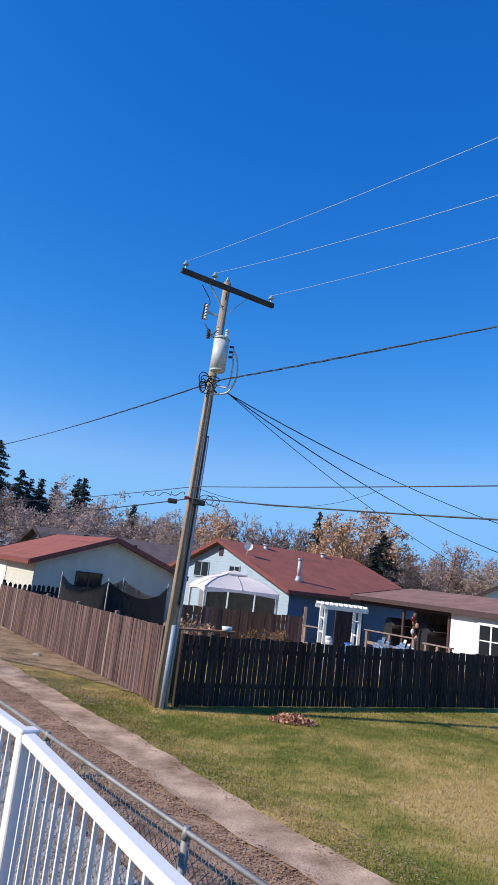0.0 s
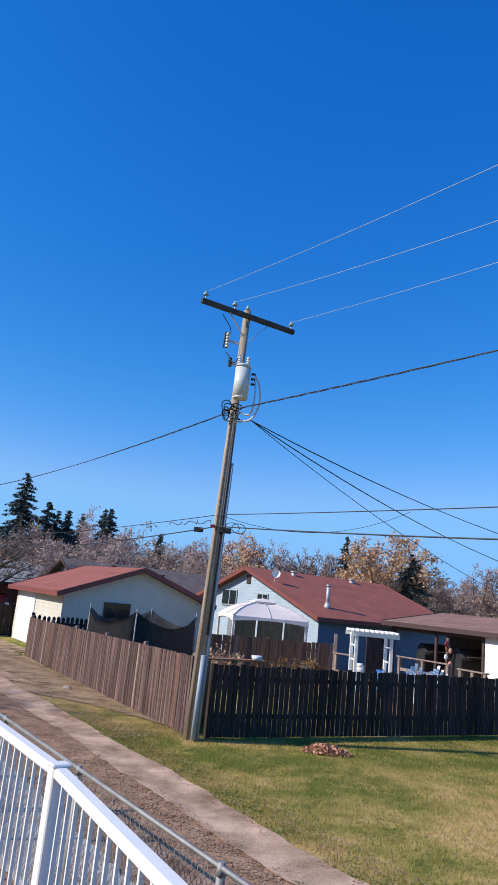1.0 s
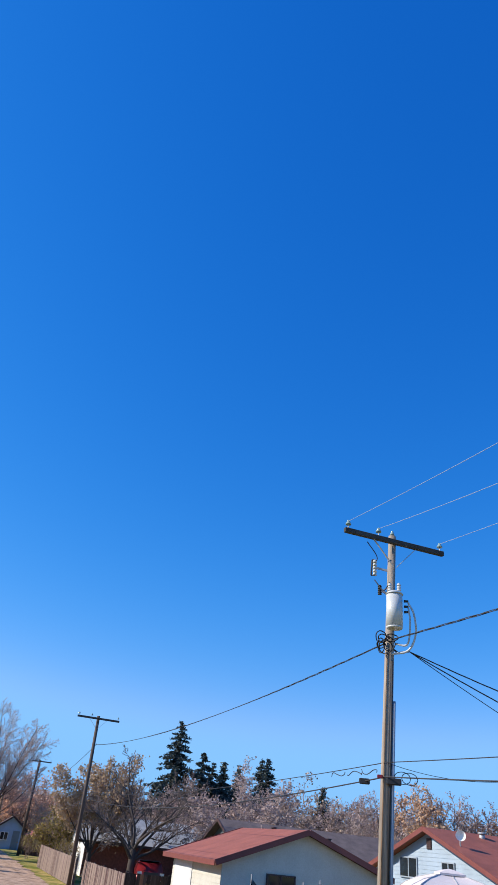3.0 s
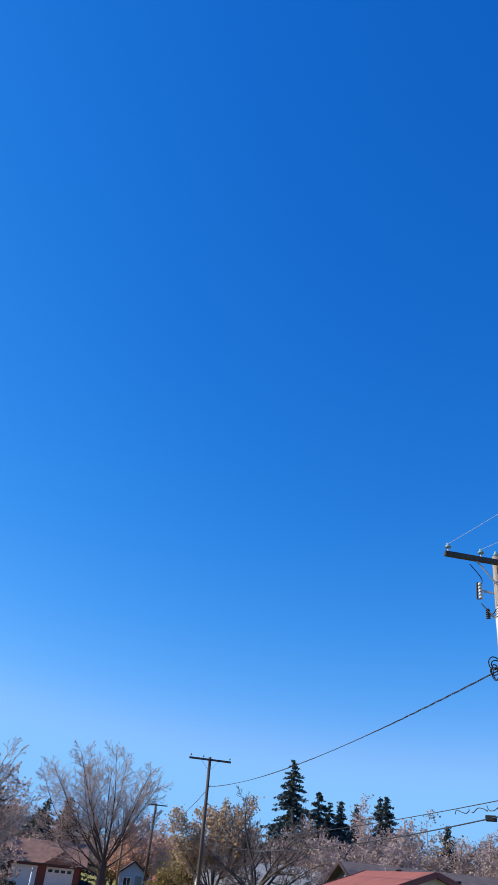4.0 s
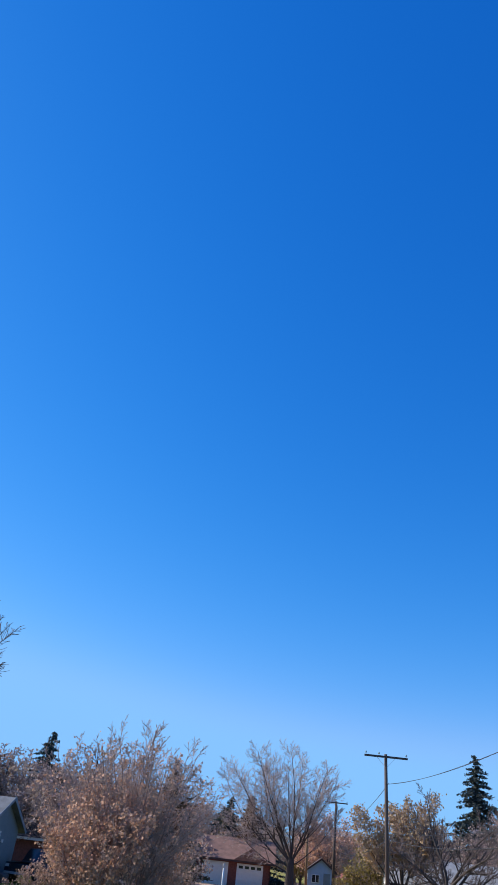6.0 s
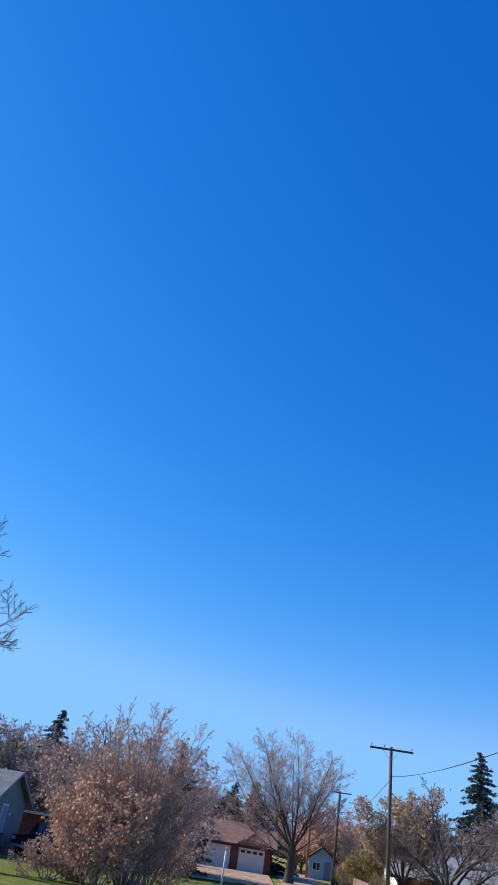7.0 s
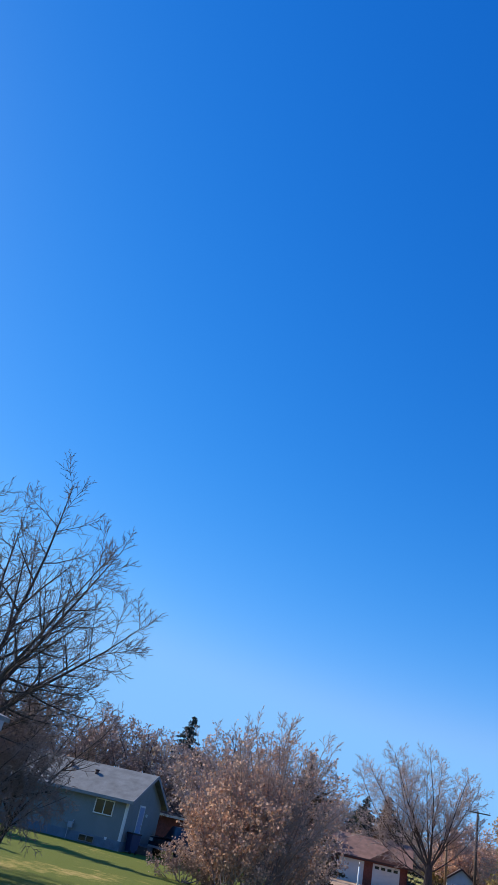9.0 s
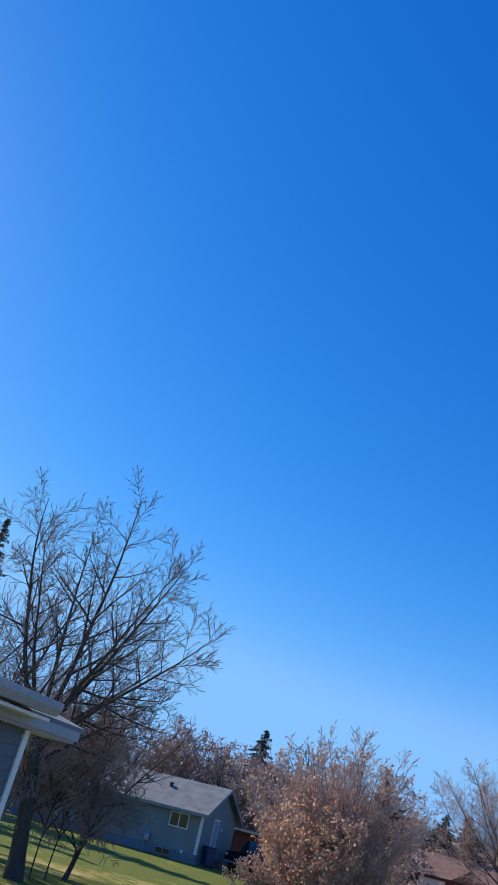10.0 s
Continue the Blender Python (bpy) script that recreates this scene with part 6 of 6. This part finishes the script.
def trampoline():
    c = polar(8.85, 22.9)
    o = thing("trampoline", Matrix.Translation(c), "round trampoline with a sagging dark safety net", "trampoline")
    R, bed, top = 1.68, 0.75, 2.05
    bm = bmesh.new()
    ring = [Vector((R * math.cos(a), R * math.sin(a), bed)) for a in [2 * math.pi * i / 28 for i in range(29)]]
    part("frame_ring", tubes([(a, b, 0.025, 0.025) for a, b in zip(ring, ring[1:])], 6), GALV, o)
    bm.free()
    bm = bmesh.new()
    bmesh.ops.create_cone(bm, cap_ends=True, segments=28, radius1=R - 0.08, radius2=R - 0.08, depth=0.02, matrix=Matrix.Translation((0, 0, bed - 0.03)))
    part("mat", bm, NETTING, o)
    angles = [radians(x) for x in (183, 272, 355, 90)]
    for a in angles:
        bm = bmesh.new()
        rod(bm, (R * math.cos(a), R * math.sin(a), 0), (R * math.cos(a), R * math.sin(a), top + 0.08), 0.022, k=8)
        part("net_pole", smooth(bm), GALV, o)
    angles = sorted(x % (2 * math.pi) for x in angles)
    for i, a in enumerate(angles):
        b = angles[(i + 1) % len(angles)]
        if b < a:
            b += 2 * math.pi
        bm = bmesh.new()
        n, m = 14, 6
        grid = []
        for j in range(n + 1):
            t = j / n
            sag = 0.42 * math.sin(math.pi * t) ** 0.8
            q = a + (b - a) * t
            row = []
            for l in range(m + 1):
                z = bed + (top - sag - bed) * l / m
                r = R * (1 - 0.10 * math.sin(math.pi * t)) + 0.03 * math.sin(j * 1.9 + l)
                row.append(bm.verts.new((r * math.cos(q), r * math.sin(q), z)))
            grid.append(row)
        for j in range(n):
            for l in range(m):
                bm.faces.new((grid[j][l], grid[j + 1][l], grid[j + 1][l + 1], grid[j][l + 1]))
        bmesh.ops.solidify(bm, geom=bm.faces[:], thickness=0.006)
        part("net", smooth(bm), NETTING2, o, "dark see-through safety netting")
    for a in (0.4, 2.5, 4.6):
        p = Vector((R * math.cos(a), R * math.sin(a), 0))
        bm = bmesh.new()
        rod(bm, p, p + Vector((0, 0, bed)), 0.025, k=8)
        part("leg", bm, GALV, o)


NETTING2 = bpy.data.materials.new("see_through_netting")
NETTING2.use_nodes = True
nt = NETTING2.node_tree
hole = nt.nodes.new("ShaderNodeBsdfTransparent")
mx = nt.nodes.new("ShaderNodeMixShader")
mx.inputs[0].default_value = 0.86
nt.nodes["Principled BSDF"].inputs["Base Color"].default_value = (0.035, 0.033, 0.036, 1)
nt.nodes["Principled BSDF"].inputs["Roughness"].default_value = 0.9
nt.links.new(hole.outputs[0], mx.inputs[1])
nt.links.new(nt.nodes["Principled BSDF"].outputs[0], mx.inputs[2])
nt.links.new(mx.outputs[0], nt.nodes["Material Output"].inputs["Surface"])
trampoline()


def timber_rail(name, a, b, z0, z1, label, mat=RAWWOOD, uprights=3, infill=0):
    a, b = Vector(a), Vector(b)
    o = thing(name, Matrix.Translation(a) @ Matrix.Rotation(math.atan2((b - a).y, (b - a).x), 4, "Z"), label, "railing")
    L = (b - a).length
    part("top_board", boxed((-0.05, -0.07, z1 - 0.04), (L + 0.05, 0.07, z1), 0.005), mat, o)
    part("lower_board", boxed((0, -0.02, z0 + 0.55 * (z1 - z0)), (L, 0.02, z0 + 0.55 * (z1 - z0) + 0.10), 0.005), mat, o)
    for i in range(uprights):
        x = 0.05 + (L - 0.1) * i / (uprights - 1)
        part("upright", boxed((x - 0.045, -0.045, z0), (x + 0.045, 0.045, z1 - 0.04), 0.005), mat, o)
    for i in range(infill):
        x = 0.15 + (L - 0.3) * i / max(1, infill - 1)
        bm = bmesh.new()
        rod(bm, (x, 0, z0), (x, 0, z1 - 0.04), 0.012, k=6)
        part("spindle", bm, BLACK, o)
    return o


PATIO = thing("patio_platform", Matrix.Translation(polar(-15.0, 25.6)) @ Matrix.Rotation(radians(LANE), 4, "Z"), "low timber patio platform", "patio", kind="structure")
part("platform", boxed((-4.4, -3.0, 0), (5.0, 4.0, 0.34)), RAWWOOD, PATIO)
timber_rail("timber_railing", polar(-11.25, 25.0), polar(-15.0, 23.6), 0.34, 1.38, "weathered timber patio railing with a flat top board", mat=PALEBOARD, uprights=3, infill=5)
timber_rail("timber_railing", polar(-15.75, 23.3), polar(-17.7, 22.6), 0.34, 1.30, "weathered timber bar counter at the patio's edge", mat=PALEBOARD, uprights=3, infill=2)
timber_rail("timber_railing", polar(-6.4, 23.2), polar(-7.9, 22.8), 0.0, 1.36, "weathered timber railing stub by the arbor", mat=PALEBOARD, uprights=2)
part_post = thing("fence_post", Matrix.Translation(polar(-6.4, 23.3)), "tall pale timber post beside the arbor", "post")
part("shaft", boxed((-0.05, -0.05, -0.05), (0.05, 0.05, 1.92), 0.006), PALEBOARD, part_post)
timber_rail("timber_railing", polar(3.55, 15.75), polar(-0.8, 16.6), 0.0, 1.40, "orange-stained timber planter rail behind the dark fence", mat=material("orange_stained_timber", (0.42, 0.17, 0.07), 0.7, vary=0.2, grain=(1, 6, 6)), uprights=3)
ob = thing("white_tub", Matrix.Translation(polar(-0.35, 16.35, 1.40)), "small white plastic tub on the planter rail", "tub")
bm = bmesh.new()
rod(bm, (0, 0, 0), (0, 0, 0.10), 0.10, 0.12, 16)
part("tub", smooth(bm), WHITEPAINT, ob)


def adirondack(where, spin):
    """Slatted garden chair with a fanned back, seat, arms and legs."""
    o = thing("garden_chair", Matrix.Translation(where) @ Matrix.Rotation(radians(spin), 4, "Z"), "white slatted garden chair with a fanned back", "chair", "garden chairs")
    for i in range(5):
        x = -0.22 + i * 0.11
        bm = bmesh.new()
        beam(bm, (x, 0.22, 0.34), (x * 1.25, 0.52, 1.02 - 0.10 * abs(i - 2)), 0.09, 0.02)
        part("back_slat", bm, WHITEPAINT, o)
    for i in range(5):
        y = -0.28 + i * 0.11
        part("seat_slat", boxed((-0.27, y, 0.36 - 0.02 * i), (0.27, y + 0.09, 0.38 - 0.02 * i)), WHITEPAINT, o)
    for x in (-0.33, 0.33):
        part("armrest", boxed((x - 0.06, -0.35, 0.56), (x + 0.06, 0.38, 0.58), 0.004), WHITEPAINT, o)
        for y in (-0.30, 0.25):
            part("leg", boxed((x - 0.02, y - 0.04, 0), (x + 0.02, y + 0.04, 0.56)), WHITEPAINT, o)
    return o


adirondack(polar(-12.1, 21.7, 0.34), -36)
adirondack(polar(-13.5, 21.9, 0.34), -50)


def barbecue(where):
    o = thing("barbecue", Matrix.Translation(where) @ Matrix.Rotation(radians(20), 4, "Z"), "large black covered barbecue under the patio roof", "barbecue")
    part("cabinet", boxed((-0.62, -0.3, 0), (0.62, 0.3, 0.98), 0.03), BLACK, o)
    bm = bmesh.new()
    rod(bm, (-0.58, 0, 0.98), (0.58, 0, 0.98), 0.40, k=24)
    for v in bm.verts:
        v.co.z = max(v.co.z, 0.97)
        v.co.y *= 0.7
    part("lid", smooth(bm), BLACK, o)
    part("side_shelf", boxed((0.62, -0.25, 0.84), (0.95, 0.25, 0.88), 0.01), STEEL, o)
    bm = bmesh.new()
    rod(bm, (-0.4, -0.38, 1.1), (0.4, -0.38, 1.1), 0.015, k=8)
    part("lid_handle", bm, STEEL, o)


for u in (6.6, 8.4):
    barbecue(Vector((10.75, 21.4, 0.34)) + N * 1.35 + U * u)
ob = thing("wind_chime_post", Matrix.Translation(polar(-14.85, 24.4, 0.34)), "reddish carved post with hanging ornaments", "post")
bm = bmesh.new()
for i in range(9):
    rod(bm, (0, 0, i * 0.2), (0, 0, i * 0.2 + 0.2), 0.05 + 0.03 * (i % 3 == 1), 0.05 + 0.03 * (i % 2), 10)
part("shaft", smooth(bm), REDBOARD, ob)
for i, m in enumerate((ORANGELEAF, TRIM, ORANGELEAF, REDPAINT)):
    bm = bmesh.new()
    bmesh.ops.create_icosphere(bm, subdivisions=2, radius=0.06, matrix=Matrix.Translation((0.07 * (-1) ** i, -0.09, 1.0 + 0.2 * i)) @ Matrix.Diagonal((1, 0.6, 1.5, 1)))
    part("ornament", smooth(bm), m, ob)
ob = thing("water_barrel", Matrix.Translation(polar(-10.0, 23.6)), "blue plastic barrel behind the arbor", "barrel")
bm = bmesh.new()
for z, a, b in ((0, 0.16, 0.18), (0.2, 0.18, 0.19), (0.45, 0.19, 0.18), (0.65, 0.18, 0.15)):
    rod(bm, (0, 0, z), (0, 0, z + 0.3), a, b, 20)
part("drum", smooth(bm), BLUEPLASTIC, ob)
ob = thing("gas_bottle", Matrix.Translation(polar(-8.35, 22.6)), "white gas bottle beside the arbor", "gas bottle")
bm = bmesh.new()
for z, a, b in ((0.7, 0.10, 0.15), (0.8, 0.15, 0.15), (1.05, 0.15, 0.09)):
    rod(bm, (0, 0, z), (0, 0, z + (0.25 if a == b else 0.1)), a, b, 16)
rod(bm, (0, 0, 0), (0, 0, 0.72), 0.12, 0.12, 12)
part("bottle", smooth(bm), WHITEPAINT, ob)
ob = thing("garden_door_panel", Matrix.Translation(polar(-9.6, 27.0)) @ Matrix.Rotation(radians(20), 4, "Z"), "dark garden door panel standing open", "door")
part("leaf", boxed((-0.45, -0.03, 0), (0.45, 0.03, 2.0), 0.01), DARKWOOD, ob)
part("handle", boxed((0.34, -0.08, 0.95), (0.38, -0.03, 1.1)), STEEL, ob)


def shrub(where, seed, h, n, mat, label, name="shrub", stems=7):
    tree(name, label, where, seed, h, 0.55, 0.02, (6, 5, 4), (0.6, 0.5, 0.5), (42, 40, 40), stems=stems, leaf=mat, leaf_size=0.06, leaf_n=n, bark=TWIG, twig=TWIG, floor=0.005)


shrub(polar(-2.7, 20.5), 81, 1.35, 900, SHRUB, "dry brown garden shrub with a few yellow leaves")
shrub(polar(2.2, 21.5), 82, 1.35, 500, GOLD, "small shrub with yellow leaves behind the fence")
shrub(polar(-4.6, 22.5), 83, 1.2, 700, SHRUB, "dry brown garden shrub by the inner fence")
for a, d, s in ((27.6, 70, 84), (26.0, 60, 85), (28.6, 78, 86)):
    shrub(polar(a, d), s, 2.2, 1200, OLIVE, "straggly olive garden shrub by the lane", stems=9)

# heap of orange leaves on the lawn
r = np.random.default_rng(90)
k = 520
ang, rad = r.uniform(0, 2 * math.pi, k), np.sqrt(r.uniform(0, 1, k))
hx, hy = rad * np.cos(ang) * 0.48, rad * np.sin(ang) * 0.22
hz = 0.16 * (1 - rad ** 2) * r.uniform(0.2, 1, k) + 0.03
c = polar(-6.3, 14.35)
me = flakes(np.stack([hx + c.x, hy + c.y, hz], 1), 0.06, r, flat=0.5)
me.materials.append(ORANGELEAF)
tagged(new("leaf_heap", me), "small heap of orange-brown leaves on the lawn", "leaves", kind="stuff")
ob = thing("stone", Matrix.Translation(at(6.75, 18.4)), "pale rounded stone at the foot of the fence", "stone")
bm = bmesh.new()
bmesh.ops.create_icosphere(bm, subdivisions=2, radius=0.11, matrix=Matrix.Diagonal((1.3, 0.9, 0.7, 1)))
for v in bm.verts:
    v.co *= 1 + 0.15 * noise.noise(v.co * 9)
part("stone", smooth(bm), CONCRETE, ob)


# ---- vehicles ----
def vehicle(name, label, where, spin, paint, profile, width, glass_profile, wheels, wheel_r, tray=None):
    """A body shaped from a side profile, pinched in above the waist, with windows, wheels and lamps."""
    o = thing(name, Matrix.Translation(where) @ Matrix.Rotation(radians(spin), 4, "Z"), label, "vehicle")
    flat = Matrix(((1, 0, 0, 0), (0, 0, 1, -width / 2), (0, 1, 0, 0), (0, 0, 0, 1)))
    bm = bmesh.new()
    prism(bm, profile, width, flat)
    for v in bm.verts:
        if v.co.z > 1.1:
            v.co.y *= 0.84
    bmesh.ops.recalc_face_normals(bm, faces=bm.faces[:])
    bmesh.ops.bevel(bm, geom=bm.edges[:], offset=0.04, segments=2, affect="EDGES")
    part("body", smooth(bm), paint, o)
    for s in (-1, 1):
        for gp in glass_profile:
            bm = bmesh.new()
            prism(bm, gp, 0.02, Matrix(((1, 0, 0, 0), (0, 0, 1, s * width * 0.425 - (0.0 if s > 0 else 0.02)), (0, 1, 0, 0), (0, 0, 0, 1))))
            bmesh.ops.recalc_face_normals(bm, faces=bm.faces[:])
            part("side_window", bm, PANE, o)
        for x in wheels:
            y = s * (width / 2 - 0.09)
            bm = bmesh.new()
            rod(bm, (x, y - 0.11, wheel_r), (x, y + 0.11, wheel_r), wheel_r, k=24)
            tyre = part("tyre", smooth(bm), BLACK, o)
            bm = bmesh.new()
            rod(bm, (x, y - 0.116, wheel_r), (x, y + 0.116, wheel_r), wheel_r * 0.58, k=16)
            part("rim", bm, CONDUIT if paint == REDPAINT else DARKROOF, tyre)
        x0 = min(p[0] for p in profile)
        bm = bmesh.new()
        box(bm, (x0 - 0.012, s * width * 0.40 - 0.13, 0.78), (x0 + 0.05, s * width * 0.40 + 0.13, 0.95))
        part("headlight", bm, PORCELAIN, o)
    bm = bmesh.new()
    x0 = min(p[0] for p in profile)
    box(bm, (x0 - 0.06, -width * 0.45, 0.44), (x0 + 0.06, width * 0.45, 0.56))
    part("bumper", bm, STEEL, o)
    bm = bmesh.new()
    box(bm, (x0 - 0.014, -width * 0.26, 0.70), (x0 + 0.03, width * 0.26, 0.95))
    part("grille", bm, BLACK, o)
    front = [p for p in profile if p[1] > 1.0]
    a, b = front[0], front[1]
    bm = bmesh.new()
    v = [bm.verts.new(q) for q in ((a[0] + 0.03, -width * 0.43, a[1] + 0.05), (a[0] + 0.03, width * 0.43, a[1] + 0.05), (b[0] - 0.04, width * 0.36, b[1] - 0.05), (b[0] - 0.04, -width * 0.36, b[1] - 0.05))]
    bm.faces.new(v)
    bmesh.ops.translate(bm, verts=v, vec=(-0.05, 0, 0.03))
    bmesh.ops.solidify(bm, geom=bm.faces[:], thickness=0.01)
    part("windscreen", bm, PANE, o)
    return o


TRUCK = [(0, 0.45), (0.02, 1.02), (1.35, 1.12), (1.95, 1.80), (3.35, 1.82), (3.5, 1.16), (5.5, 1.14), (5.52, 0.5)]
vehicle("pickup_truck", "dark blue pickup truck parked beside the bungalow", polar(50.75, 50.5), 104, DARKPAINT, TRUCK, 1.9, [[(1.75, 1.2), (2.5, 1.2), (2.5, 1.68), (2.1, 1.68)], [(2.6, 1.2), (3.3, 1.2), (3.25, 1.68), (2.6, 1.68)]], (0.95, 4.4), 0.40)
CAR = [(0, 0.4), (0.03, 0.80), (1.0, 0.92), (1.7, 1.42), (3.2, 1.42), (3.9, 0.98), (4.3, 0.9), (4.3, 0.42)]
vehicle("car", "red car parked behind the board fence", polar(20.0, 50.0), 114, REDPAINT, CAR, 1.7, [[(1.55, 0.98), (2.4, 0.98), (2.4, 1.34), (1.8, 1.34)], [(2.5, 0.98), (3.5, 0.98), (3.1, 1.34), (2.5, 1.34)]], (0.8, 3.5), 0.31)

# ---- far end of the lane ----
bm = bmesh.new()
for i, (n, u) in enumerate(((-3.6, 54.0), (-3.4, 79.5), (4.2, 79.5), (4.6, 60.0))):
    p = at(n - 3.6 + 0.0, u)
    bm.verts.new((p.x, p.y, 0.06))
bm.faces.new(bm.verts[:])
bmesh.ops.recalc_face_normals(bm, faces=bm.faces[:])
bmesh.ops.solidify(bm, geom=bm.faces[:], thickness=0.1)
me = bpy.data.meshes.new("driveway")
bm.to_mesh(me)
bm.free()
me.materials.append(DIRT)
tagged(new("driveway", me), "pale dusty driveway before the brick garage", "driveway", kind="structure")
ob = thing("marker_post", Matrix.Translation(polar(36.75, 53.0)), "white service post standing on the lawn", "post")
bm = bmesh.new()
rod(bm, (0, 0, -0.1), (0, 0, 1.95), 0.055, k=12)
part("tube", smooth(bm), TRIM, ob)
bm = bmesh.new()
rod(bm, (0, 0, 1.95), (0, 0, 2.2), 0.035, 0.03, 10)
part("cap", smooth(bm), STEEL, ob)
ob = thing("utility_pedestal", Matrix.Translation(polar(39.5, 74.0)) @ Matrix.Rotation(radians(LANE), 4, "Z"), "white utility pedestal beside the driveway", "utility box")
part("cabinet", boxed((-0.4, -0.3, 0), (0.4, 0.3, 1.05), 0.03), TRIM, ob)
part("lid", boxed((-0.43, -0.33, 1.05), (0.43, 0.33, 1.12), 0.02), STEEL, ob)
for i, (a, d) in enumerate(((41.6, 62.0), (41.9, 64.0))):
    ob = thing("boulder", Matrix.Translation(polar(a, d)), "pale grey boulder on the grass", "boulder", "boulders on the grass")
    bm = bmesh.new()
    bmesh.ops.create_icosphere(bm, subdivisions=3, radius=0.75, matrix=Matrix.Translation((0, 0, 0.35)) @ Matrix.Diagonal((1.3, 1, 0.9, 1)))
    for v in bm.verts:
        v.co *= 1 + 0.25 * noise.noise(v.co * 1.5 + Vector((i, 0, 0)))
    part("stone", smooth(bm), CONCRETE, ob)


def pavilion():
    c = polar(28.1, 88.0)
    o = thing("garden_pavilion", Matrix.Translation(c), "small reddish timber pavilion with a pointed roof", "gazebo")
    bm = bmesh.new()
    rod(bm, (0, 0, 1.75), (0, 0, 2.55), 1.75, 0.12, 8)
    rod(bm, (0, 0, 2.55), (0, 0, 2.85), 0.2, 0.02, 8)
    part("roof", bm, REDROOF, o)
    for i in range(8):
        a = 2 * math.pi * (i + 0.5) / 8
        bm = bmesh.new()
        rod(bm, (1.4 * math.cos(a), 1.4 * math.sin(a), 0), (1.4 * math.cos(a), 1.4 * math.sin(a), 1.8), 0.07, k=8)
        part("post", bm, REDBOARD, o)
    bm = bmesh.new()
    rod(bm, (0, 0, 0.0), (0, 0, 0.75), 1.36, k=8)
    part("parapet", bm, REDBOARD, o)


pavilion()
building("house", "red brick house behind the pickup and bushes", "house", polar(51.3, 62.0), 9.0, 8.0, 2.3, 1.0, "X", 0.4, {"front": BRICK}, DARKROOF, TRIM, lap=False)
ob = thing("wheelie_bin", Matrix.Translation(Vector((-38.2, 28.2, 0)) + N * 0.5 + U * 0.9), "dark blue wheeled bin beside the bungalow", "bin")
bm = bmesh.new()
box(bm, (-0.28, -0.32, 0.08), (0.28, 0.32, 1.0))
for v in bm.verts:
    if v.co.z < 0.5:
        v.co.x *= 0.8
        v.co.y *= 0.8
part("bin", bm, material("navy_plastic", (0.018, 0.045, 0.12), 0.5, vary=0.1, bump=0.02), ob)
part("lid", boxed((-0.31, -0.36, 1.0), (0.31, 0.36, 1.07), 0.02), BLACK, ob)
for y in (-0.2, 0.2):
    bm = bmesh.new()
    rod(bm, (0.22, y - 0.03, 0.1), (0.22, y + 0.03, 0.1), 0.1, k=12)
    part("wheel", bm, BLACK, ob)
